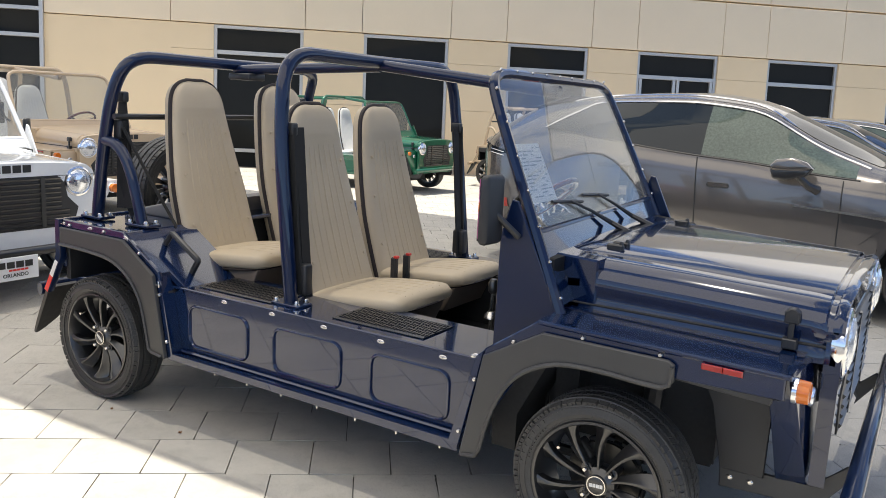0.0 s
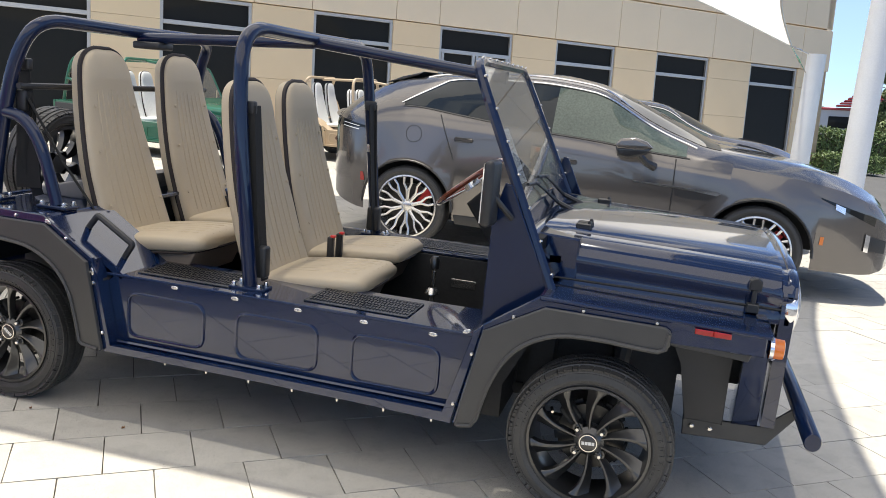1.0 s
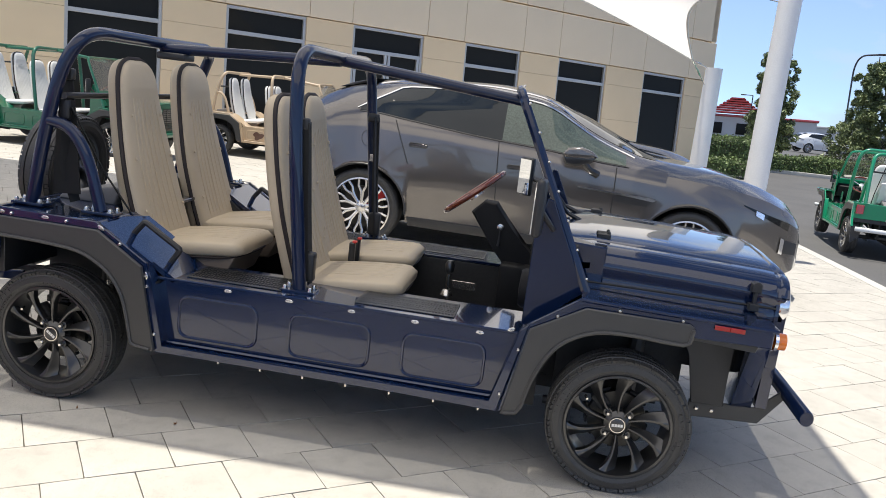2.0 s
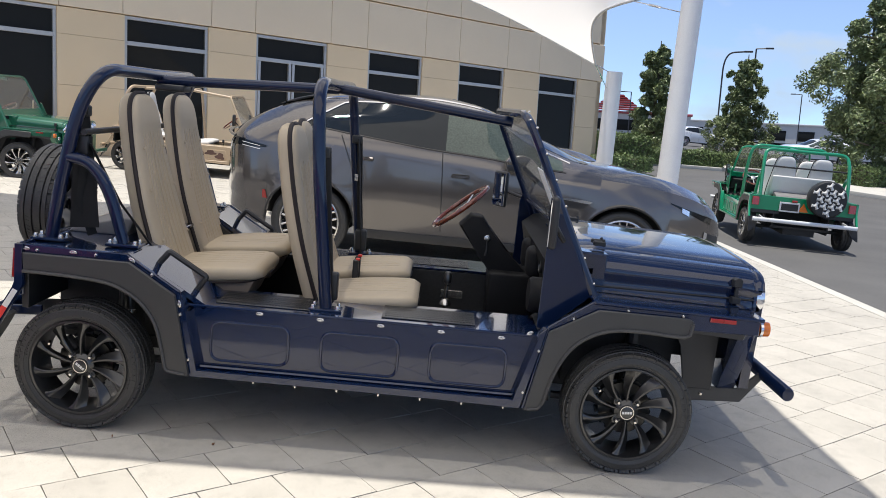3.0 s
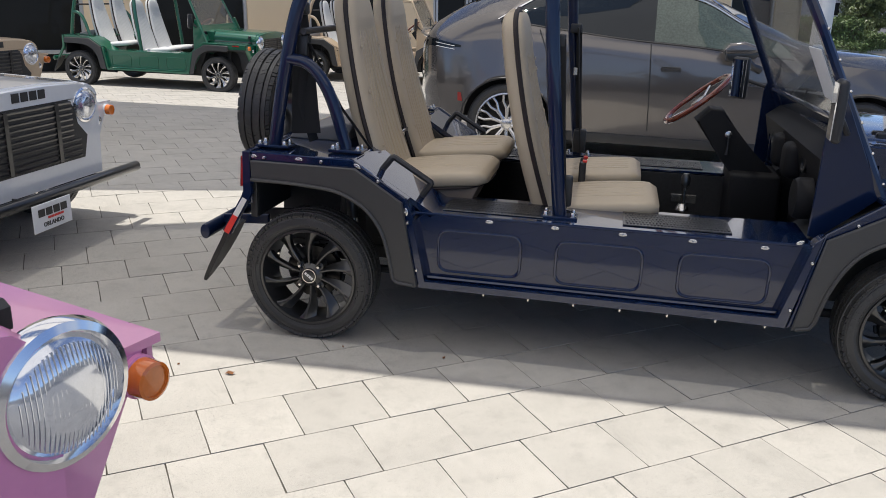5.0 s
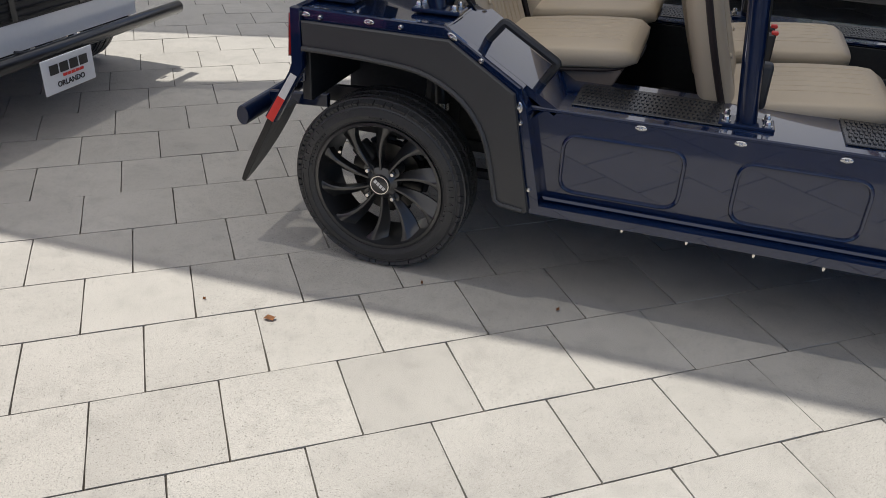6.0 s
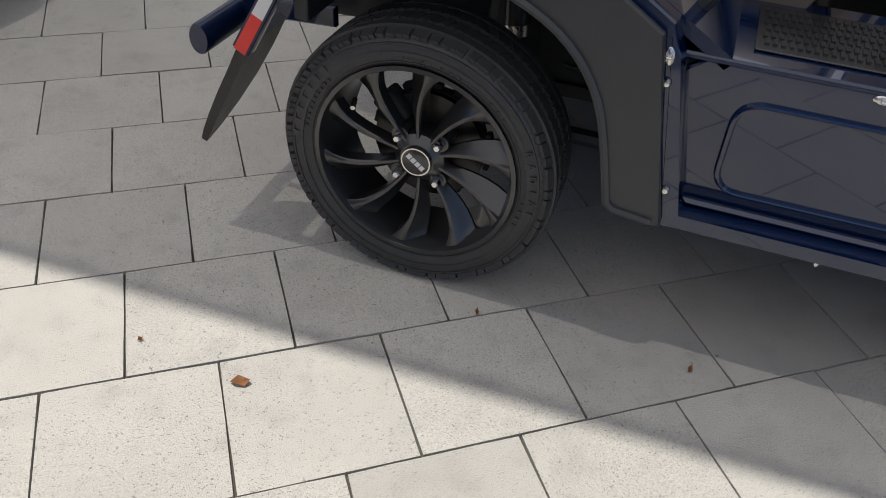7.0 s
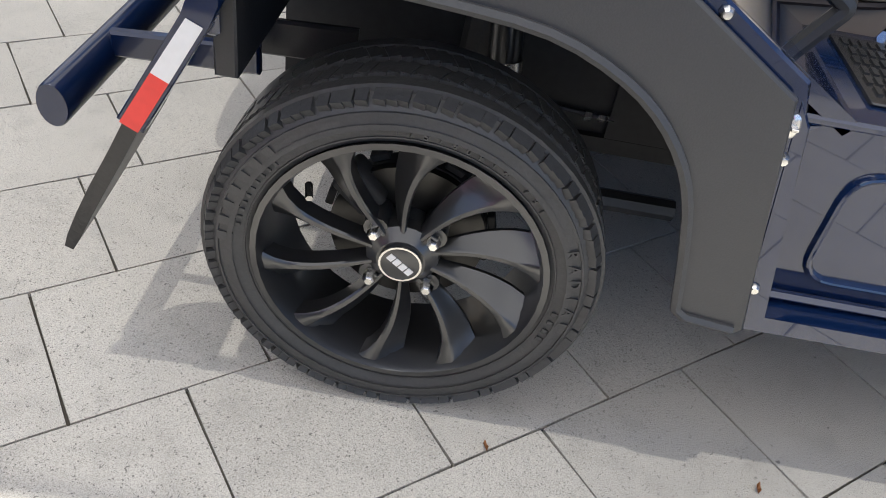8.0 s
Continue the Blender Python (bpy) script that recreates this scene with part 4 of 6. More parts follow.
    # bumper bars front and rear
    if bar:
        bm = bmesh.new()
        tube(bm, [(3.128, -0.812, bar_z), (3.128, -0.806, bar_z), (3.128, 0.806, bar_z), (3.128, 0.812, bar_z)], [0.025, 0.028, 0.028, 0.025], 18, flat=1.15)
        part("front_bumper", bm, bumper, body, "round bumper bar")
    bm = bmesh.new()
    tube(bm, [(-0.486, -0.822, 0.438), (-0.486, -0.818, 0.438), (-0.486, 0.818, 0.438), (-0.486, 0.822, 0.438)], [0.021, 0.0225, 0.0225, 0.021], 22, flat=1.5)
    rear_bar = part("rear_bumper", bm, bumper, body, "round bumper bar")
    for sd in (-1, 1):
        bm = bmesh.new()
        prism(bm, [(-0.47, 0.440), (-0.25, 0.452), (-0.25, 0.497), (-0.47, 0.480)], sd * 0.655, sd * 0.675, 0.004)
        part("bumper_arm", bm, bumper, rear_bar)
        bm = bmesh.new()
        prism(bm, [(-0.40, 0.45), (-0.12, 0.46), (-0.12, 0.52), (-0.30, 0.51)], sd * 0.60, sd * 0.615, 0.004)
        part("bumper_bracket", bm, BLACK, rear_bar)
    # roll cage
    rr = 0.029
    bm = bmesh.new()
    leg = 0.688
    path = [(-0.200, -leg, 0.82), (-0.155, -leg, 1.10), (-0.085, -leg + 0.01, 1.42), (0.0, -leg + 0.05, 1.578), (0.015, 0, 1.572), (0.0, leg - 0.05, 1.578), (-0.085, leg - 0.01, 1.42), (-0.155, leg, 1.10), (-0.200, leg, 0.82)]
    tube(bm, rounded(path, 0.14, 6), rr, 12)
    part("rear_hoop", bm, cage, body)
    bm = bmesh.new()
    path = [(1.043, -leg, 0.605), (0.970, -leg + 0.005, 1.25), (0.942, -leg + 0.05, 1.608), (0.945, 0, 1.602), (0.942, leg - 0.05, 1.608), (0.970, leg - 0.005, 1.25), (1.043, leg, 0.605)]
    tube(bm, rounded(path, 0.16, 7), rr, 12)
    part("centre_hoop", bm, cage, body)
    bm = bmesh.new()
    tube(bm, [(0.015, 0, 1.548), (0.945, 0, 1.585)], rr * 0.9, 12)
    tube(bm, [(0.945, 0, 1.590), (1.85, 0, 1.500)], rr * 0.9, 12)
    part("roof_rail", bm, cage, body)
    bm = bmesh.new()
    tube(bm, [(-0.06, -leg, 1.30), (-0.06, leg, 1.30)], 0.014, 8)
    part("cross_bar", bm, BLACK, body)
    for sd in (-1, 1):
        bm = bmesh.new()
        path = [(-0.13, sd * leg, 1.188), (-0.03, sd * leg, 1.175), (0.055, sd * leg, 1.06), (0.125, sd * leg, 0.82)]
        tube(bm, rounded(path, 0.12, 5), rr * 0.9, 12)
        part("brace", bm, cage, body)
        for fx, fz in ((-0.200, 0.818), (0.130, 0.818), (1.043, 0.606)):
            bm = bmesh.new()
            box(bm, (fx, sd * leg, fz), (0.15, 0.085, 0.012), None, 0.003)
            plate = part("foot_plate", bm, cage, body)
            if detail:
                for ax in (-0.055, 0.055):
                    for ay in (-0.028, 0.028):
                        bm = bmesh.new()
                        lathe(bm, [(0.013, 0), (0.013, 0.004), (0.009, 0.004), (0.009, 0.014), (0.006, 0.018), (0, 0.018)], 8, c=(fx + ax, sd * leg + ay, fz + 0.006), axis="z")
                        part("cage_bolt", bm, STEEL, plate)
        if detail:
            # belts: reel on the post, webbing, buckle
            bm = bmesh.new()
            P(bm, [(0.985, 1.315), (1.016, 1.312), (1.040, 0.95), (1.068, 0.64), (1.035, 0.64), (1.008, 0.95)], leg - 0.044, leg - 0.032)
            part("belt", bm, CLOTH_DARK, body, "black seat belt webbing")
            bm = bmesh.new()
            P(bm, [(0.996, 1.312), (1.003, 1.312), (1.034, 0.95), (1.066, 0.62), (1.059, 0.62), (1.027, 0.95)], leg - 0.105, leg - 0.055)
            part("belt", bm, CLOTH_DARK, body, "black seat belt webbing")
            bm = bmesh.new()
            box(bm, (0.985, sd * (leg - 0.045), 1.305), (0.06, 0.03, 0.05), None, 0.008)
            part("belt_guide", bm, BLACK, body)
            bm = bmesh.new()
            box(bm, (1.05, sd * (leg - 0.06), 0.70), (0.07, 0.05, 0.13), None, 0.012)
            part("belt_reel", bm, BLACK, body)
            bm = bmesh.new()
            box(bm, (-0.08, sd * (leg - 0.04), 1.24), (0.05, 0.03, 0.09), None, 0.01)
            part("belt_guide", bm, BLACK, body)
            bm = bmesh.new()
            P(bm, [(-0.118, 1.395), (-0.072, 1.395), (-0.040, 1.12), (-0.020, 0.87), (-0.150, 0.86), (-0.142, 1.12)], leg - 0.078, leg - 0.070)
            part("belt", bm, CLOTH_DARK, body, "black seat belt webbing")
            bm = bmesh.new()
            box(bm, (-0.095, sd * (leg - 0.07), 1.39), (0.07, 0.035, 0.05), None, 0.010)
            part("belt_guide", bm, BLACK, body)
            bm = bmesh.new()
            tube(bm, [(-0.06, sd * (leg - 0.04), 1.28), (-0.10, sd * (leg - 0.07), 1.0), (-0.06, sd * (leg - 0.1), 0.83)], 0.022, 6, flat=0.22)
            tube(bm, [(-0.05, sd * (leg - 0.04), 1.25), (0.06, sd * (leg - 0.12), 0.98), (0.20, sd * (leg - 0.14), 0.79)], 0.022, 6, flat=0.22)
            part("belt", bm, CLOTH_DARK, body, "black seat belt webbing")
            bm = bmesh.new()
            box(bm, (1.0, sd * (leg - 0.075), 1.08), (0.022, 0.006, 0.04), None, 0.002)
            part("belt_tongue", bm, STEEL, body)
    if detail:
        bm = bmesh.new()
        bolt(bm, (0.94, -0.028, 1.59), (0, -1, 0), 0.014, 0.01)
        bolt(bm, (0.94, 0.028, 1.59), (0, 1, 0), 0.014, 0.01)
        part("cage_bolt", bm, STEEL, body)
        bm = bmesh.new()
        box(bm, (0.09, 0.0, 1.515), (0.15, 0.12, 0.035), None, 0.010)
        part("roof_lamp", bm, BLACK, body)
    # screen: tapered frame with rounded top corners, hinged at the scuttle
    if screen:
        def sc(y, t):
            return Vector((2.232 - 0.365 * t - 0.05 * (y + 0.7), y, 0.785 + 0.765 * t))
        bm = bmesh.new()
        lo, hi = 0.725, 0.635
        path = [sc(-lo, 0.0), sc(-hi - 0.012, 0.86), sc(-hi + 0.03, 1.0), sc(0, 1.0), sc(hi - 0.03, 1.0), sc(hi + 0.012, 0.86), sc(lo, 0.0)]
        tube(bm, rounded(path, 0.15, 8), 0.019, 8)
        tube(bm, [sc(-lo + 0.03, 0.325), sc(lo - 0.03, 0.325)], 0.012, 8)
        frame_ob = part("screen_frame", bm, dark, body)
        bm = bmesh.new()
        a, b, c, d = sc(-0.69, 0.33), sc(-hi + 0.012, 0.975), sc(hi - 0.012, 0.975), sc(0.69, 0.33)
        off = Vector((0.004, 0, 0.002))
        v = [bm.verts.new(q) for q in (a, b, c, d)] + [bm.verts.new(q + off) for q in (a, b, c, d)]
        for f in ((0, 1, 2, 3), (7, 6, 5, 4), (0, 4, 5, 1), (1, 5, 6, 2), (2, 6, 7, 3), (3, 7, 4, 0)):
            bm.faces.new([v[i] for i in f])
        g = part("screen_glass", bm, CLEAR, body, "clear windscreen")
        g.visible_shadow = False
        bm = bmesh.new()
        a, b, c, d = sc(-0.705, 0.03), sc(-0.69, 0.325), sc(0.69, 0.325), sc(0.705, 0.03)
        v = [bm.verts.new(q) for q in (a, b, c, d)] + [bm.verts.new(q + off * 2) for q in (a, b, c, d)]
        for f in ((0, 1, 2, 3), (7, 6, 5, 4), (0, 4, 5, 1), (1, 5, 6, 2), (2, 6, 7, 3), (3, 7, 4, 0)):
            bm.faces.new([v[i] for i in f])
        part("screen_foot", bm, paint, body)
        for sd in (-1, 1):
            bm = bmesh.new()
            prism(bm, [(2.225, 0.785), (2.03, 0.61), (1.995, 0.62), (2.0, 1.02), (2.035, 1.14), (2.058, 1.135)], sd * 0.715, sd * 0.730, 0.003)
            part("screen_wing", bm, dark, body)
        if detail:
            for i in range(7):
                for sd in (-1, 1):
                    t = 0.06 + 0.86 * i / 6
                    bm = bmesh.new()
                    w2 = lo + (hi + 0.012 - lo) * t / 0.86
                    bolt(bm, sc(sd * (w2 + 0.002), t) + Vector((0.014, 0, 0.007)), (0.8, sd * 0.4, 0.4), 0.0065, 0.009)
                    part("stud", bm, STEEL, frame_ob)
            for i in range(9):
                bm = bmesh.new()
                bolt(bm, sc(-0.56 + 0.14 * i, 1.0) + Vector((0.012, 0, 0.010)), (0.7, 0, 0.7), 0.0055, 0.009)
                part("stud", bm, STEEL, frame_ob)
            # wipers
            lift = Vector((0.018, 0, 0.008))
            for ya, yb in ((-0.02, -0.34), (0.26, -0.03)):
                bm = bmesh.new()
                tube(bm, [Vector((2.235, ya, 0.955)), sc(ya - 0.02, 0.27) + lift * 1.6, sc((ya + yb) / 2, 0.35) + lift, sc(yb, 0.415) + lift * 0.8], [0.014, 0.010, 0.006, 0.004], 6)
                arm = part("wiper_arm", bm, BLACK, body)
                bm = bmesh.new()
                tube(bm, [sc(yb - 0.16, 0.43) + lift * 0.5, sc(yb, 0.415) + lift * 0.6, sc(yb + 0.13, 0.40) + lift * 0.5], 0.006, 6)
                part("wiper_blade", bm, BLACK, arm)
            for yy in (-0.42, -0.36, 0.40):
                bm = bmesh.new()
                box(bm, (2.29, yy, 0.975), (0.06, 0.022, 0.025), None, 0.005)
                bolt(bm, (2.31, yy, 0.985), (0, 0, 1), 0.008, 0.012)
                part("hinge", bm, BLACK, body)
            # sticker sheet behind the glass
            bm = bmesh.new()
            box(bm, (0, 0, 0), (0.004, 0.212, 0.215))
            bmesh.ops.transform(bm, matrix=Matrix.Translation(sc(-0.51, 0.565) + Vector((-0.012, 0, -0.004))) @ Matrix.Rotation(radians(-25.5), 4, "Y"), verts=bm.verts)
            sheet = part("window_sticker", bm, PAPER, body, "printed paper window sticker")
            bm = bmesh.new()
            rnd = random.Random(5)
            for i in range(15):
                zz = 0.092 - 0.0128 * i
                x0 = -0.095
                while x0 < 0.085:
                    ln = rnd.uniform(0.01, 0.05)
                    if rnd.random() < 0.7:
                        box(bm, (0.0026, x0 + ln / 2, zz), (0.0006, min(ln, 0.095 - x0), 0.0045))
                    x0 += ln + 0.008
            bmesh.ops.transform(bm, matrix=Matrix.Translation(sc(-0.51, 0.565) + Vector((-0.012, 0, -0.004))) @ Matrix.Rotation(radians(-25.5), 4, "Y"), verts=bm.verts)
            part("print_bars", bm, FINE_PRINT, sheet)
            # door mirrors on the posts
        for sd in (-1, 1):
            bm = bmesh.new()
            c = Vector((2.006 if sd < 0 else 1.885, sd * 0.815, 1.11 if sd < 0 else 1.07))
            swing = Matrix.Rotation(radians(-5 if sd < 0 else 45), 3, "Z")
            box(bm, c, (0.036, 0.105, 0.225), swing, 0.016)
            mir = part("door_mirror", bm, BLACK, body)
            bm = bmesh.new()
            box(bm, c + swing @ Vector((-0.0185, 0, 0)), (0.004, 0.090, 0.20), swing)
            part("mirror_glass", bm, MIRROR, mir)
            bm = bmesh.new()
            tube(bm, [c, (2.07, sd * 0.735, 1.02)], 0.011, 8)
            part("mirror_arm", bm, BLACK, mir)
    # seats, wheel, lever
    if seats:
        for yy in (-0.295, 0.295):
            seat(body, 0.960 if yy < 0 else 0.895, yy, 0.602, vinyl, 0.90)
            seat(body, 0.215, yy, 0.675, vinyl, 0.905, 15.2)
        if detail:
            for yy in (-0.05, 0.05):
                bm = bmesh.new()
                box(bm, (1.10, yy, 0.655), (0.03, 0.03, 0.12), None, 0.006)
                bk = part("belt_buckle", bm, BLACK, body)
                bm = bmesh.new()
                box(bm, (1.11, yy, 0.717), (0.022, 0.024, 0.012), None, 0.003)
                part("release_button", bm, RED_TAPE, bk)
    bm = bmesh.new()
    ax = Matrix.Translation((1.633, 0.385, 0.993)) @ Matrix.Rotation(radians(-40), 4, "Y")
    ring = [(0.186 * math.cos(q), 0.186 * math.sin(q), 0) for q in [2 * math.pi * i / 36 for i in range(36)]]
    tube(bm, ring, 0.0135, 10, True)
    bmesh.ops.transform(bm, matrix=ax, verts=bm.verts)
    sw = part("steering_wheel", bm, WOOD_RIM, body, "wood-rimmed steering wheel")
    bm = bmesh.new()
    for q in (0, 120, 240):
        q = radians(q + 180)
        tube(bm, [(0.035 * math.cos(q), 0.035 * math.sin(q), -0.02), (0.18 * math.cos(q), 0.18 * math.sin(q), 0)], 0.011, 6, flat=0.35)
    lathe(bm, [(0.045, -0.03), (0.04, -0.005), (0, 0.0)], 18, axis="z")
    bmesh.ops.transform(bm, matrix=ax, verts=bm.verts)
    part("spokes", bm, SILVER, sw)
    bm = bmesh.new()
    prism(bm, [(1.635, 0.890), (1.70, 0.955), (1.764, 0.950), (1.92, 0.745), (2.10, 0.60), (2.10, 0.48), (1.943, 0.506), (1.767, 0.711)], 0.335, 0.465, 0.012)
    part("steering_column", bm, CABIN_SHADED, body)
    if detail:
        bm = bmesh.new()
        lathe(bm, [(0.018, 0), (0.018, -0.012), (0.012, -0.014), (0, -0.014)], 14, c=(1.80, 0.335, 0.83), axis="y")
        key = part("ignition_lock", bm, STEEL, body)
        bm = bmesh.new()
        tube(bm, [(1.80, 0.32, 0.82), (1.802, 0.315, 0.77), (1.80, 0.315, 0.73)], [0.003, 0.006, 0.010], 6)
        part("key_fob", bm, BLACK, key)
        for yy, zz, ww in ((0.16, 0.80, 0.15), (-0.10, 0.80, 0.17)):
            bm = bmesh.new()
            box(bm, (2.03, yy, zz), (0.09, ww * 0.8, 0.16), None, 0.035)
            part("dash_pod", bm, CABIN_SHADED, body)
        bm = bmesh.new()
        box(bm, (1.63, 0.448, 0.455), (0.13, 0.004, 0.045), None, 0.001)
        part("data_plate", bm, STEEL, body, "small metal data plate")
        bm = bmesh.new()
        lathe(bm, [(0.085, 0.03), (0.085, -0.02), (0.075, -0.035), (0.0, -0.04)], 24, c=(2.0, -0.52, 0.72), axis="x")
        part("door_speaker", bm, CABIN_SHADED, body)
    bm = bmesh.new()
    tube(bm, [(1.588, 0.02, 0.42), (1.592, 0.02, 0.62)], 0.011, 10)
    lathe(bm, [(0.0, 0), (0.034, 0.0), (0.030, 0.012), (0.018, 0.03)], 14, c=(1.588, 0.02, 0.50), axis="z")
    lever = part("gear_lever", bm, STEEL, body)
    bm = bmesh.new()
    lathe(bm, [(0.012, 0), (0.022, 0.012), (0.024, 0.05), (0.014, 0.068), (0, 0.07)], 14, c=(1.592, 0.02, 0.61), axis="z")
    part("knob", bm, BLACK_GLOSS, lever)
    bm = bmesh.new()
    box(bm, (1.5, 0.02, 0.37), (0.36, 0.16, 0.10), None, 0.01)
    part("console", bm, BLACK, body)
    bm = bmesh.new()
    box(bm, (1.95, 0.40, 0.50), (0.25, 0.30, 0.30), None, 0.02)
    part("pedal_box", bm, CABIN_SHADED, body)
    # axles, springs and arms
    for xx in (0.0, 2.43):
        bm = bmesh.new()
        tube(bm, [(xx, -0.72, 0.285), (xx, 0.72, 0.285)], 0.03, 10)
        part("axle", bm, DEEP, body)
        for sd in (-1, 1):
            bm = bmesh.new()
            tube(bm, [(xx + 0.05, sd * 0.50, 0.27), (xx + 0.07, sd * 0.48, 0.66)], 0.035, 10)
            part("damper", bm, BLACK, body)
            bm = bmesh.new()
            tube(bm, [(xx + (0.45 if xx == 0 else -0.3), sd * 0.5, 0.23), (xx, sd * 0.52, 0.24)], 0.02, 8)
            part("trailing_arm", bm, BLACK, body)
    return body


def wheel_set(body, face, paint=BLACK_GLOSS, brake=True, letters=True, only=None):
    lets = {(0, -1): -38, (1, -1): 4}
    for i, xx in enumerate((0.0, 2.43)):
        for sd in (-1, 1):
            buggy_wheel(body, (xx, sd * (0.778 if i == 0 else 0.748), 0.285), sd, paint, face, brake=brake, letter=lets.get((i, sd)) if letters else None, marks=letters and sd < 0)


# ---- the blue buggy ----
blue = make_buggy("electric_buggy", pose(0, 0.82, 0), NAVY, NAVY_DARK, VINYL, "open dark navy four-seat buggy with tan high-back seats", BLACK_GLOSS, letters=None)
wheel_set(blue, BLACK_GLOSS)
spare = buggy_wheel(blue, (-0.50, 0.02, 0.88), -1, BLACK_GLOSS, BLACK_GLOSS, brake=False)
spare.name = "spare_wheel"
spare.matrix_basis = Matrix.Translation((-0.50, 0.02, 0.88)) @ Matrix.Rotation(radians(-90), 4, "Z") @ Matrix.Rotation(radians(-4), 4, "X")

# ---- ground ----
bm = bmesh.new()
xs = [-400, -120, -60, -40] + [-30 + 2.5 * i for i in range(29)] + [55, 80, 140, 400]
ys = [-400, -100, -40, -20, -10, -5, 0, 2] + [2 + 0.75 * i for i in range(1, 18)] + [18, 25, 40, 80, 160, 600]
vv = [[bm.verts.new((x, y, drop(x, y) - 0.03)) for y in ys] for x in xs]
for i in range(len(xs) - 1):
    for j in range(len(ys) - 1):
        bm.faces.new((vv[i][j], vv[i + 1][j], vv[i + 1][j + 1], vv[i][j + 1]))
tagged(part("ground", bm, ASPHALT), "dark grey asphalt of the car park", "ground", kind="structure")

# paver field: a bed of joint sand and courses of pavers on it
PAVE_X, PAVE_ANG = 5.75, radians(37.1)
bm = bmesh.new()
xs = [-25, -15, -10, -7, -5, -3, -1, 1, 3, 5, PAVE_X]
ys = [-14, -8, -4, 0, 2] + [2 + 0.75 * i for i in range(1, 13)] + [12.5, 15, 20, 26]
vv = [[bm.verts.new((x, y, drop(x, y) - 0.012)) for y in ys] for x in xs]
for i in range(len(xs) - 1):
    for j in range(len(ys) - 1):
        bm.faces.new((vv[i][j], vv[i + 1][j], vv[i + 1][j + 1], vv[i][j + 1]))
pavement = tagged(part("pavement", bm, JOINT), "pale concrete pavers of the forecourt", "pavement", kind="structure")
bm = bmesh.new()
sec = [(0.004, -0.12), (0.004, 0.002), (0.012, 0.008), (0.150, 0.008), (0.158, 0.002), (0.158, -0.12)]
rows = [[bm.verts.new((PAVE_X + a, y, b + drop(0, y))) for a, b in sec] for y in [-26, 0, 2] + [2 + 0.75 * i for i in range(1, 18)] + [18, 25, 40]]
for a, b in zip(rows, rows[1:]):
    for i in range(len(sec) - 1):
        bm.faces.new((a[i], a[i + 1], b[i + 1], b[i]))
tagged(part("kerb", bm, CONCRETE), "flush pale concrete edging along the asphalt", "kerb", kind="structure")

# ---- building ----
WALL_P, WALL_U = Vector((-10.5, 10.3, 0)), Vector((16.2, 14.0, 0)).normalized()
WALL_N = Vector((WALL_U.y, -WALL_U.x, 0))
bld = leant(WALL_P.x, WALL_P.y, math.degrees(math.atan2(WALL_U.y, WALL_U.x)), 0.0)
building = thing("dealership_building", bld, "cream panelled showroom building with dark tinted windows", "building")
openings = [(-0.05, 1.87), (3.2, 5.12), (6.5, 8.43), (9.65, 11.68), (12.97, 14.85), (16.24, 18.14), (19.72, 21.64)]
HEAD, BASE, FOOT = 2.81, 0.0, -0.6
edges = [-0.95] + [e for o in openings for e in o] + [22.85]
for i in range(0, len(edges), 2):
    for z0, z1 in ((FOOT, 1.221), (1.227, 2.263), (2.269, HEAD)):
        bm = bmesh.new()
        box(bm, ((edges[i] + edges[i + 1]) / 2, 0.15, (z0 + z1) / 2), (edges[i + 1] - edges[i], 0.3, z1 - z0))
        part("lower_panel", bm, WALL_LOW, building)
joints = [-3.5, -0.95, 1.9, 3.15, 5.15, 6.45, 8.48, 9.6, 11.75, 12.9, 14.9, 16.2, 18.2, 19.65, 21.7, 22.9]
for a, b in zip(joints, joints[1:]):
    bm = bmesh.new()
    box(bm, ((a + b) / 2, 0.14, 3.44), (b - a - 0.012, 0.34, 1.22), None, 0.004)
    part("upper_panel", bm, WALL_UP, building)
    bm = bmesh.new()
    box(bm, ((a + b) / 2, 0.15, 5.3), (b - a - 0.012, 0.30, 2.4), None, 0.004)
    part("parapet_panel", bm, WALL_UP, building)
bm = bmesh.new()
box(bm, (5.3, 0.25, 4.6), (35, 0.2, 4.0))
part("wall_core", bm, WALL_UP, building)
bm = bmesh.new()
box(bm, (5.0, 6.0, 6.6), (36, 12, 0.3))
box(bm, (22.75, 6.0, 3.0), (0.2, 12, 7.2))
box(bm, (5.0, 12.0, 3.0), (36, 0.2, 7.2))
part("roof_and_back", bm, WALL_UP, building)
bm = bmesh.new()
box(bm, (-2.225, 0.15, 1.1), (2.55, 0.3, 3.42))
part("side_wall", bm, WALL_LOW, building)
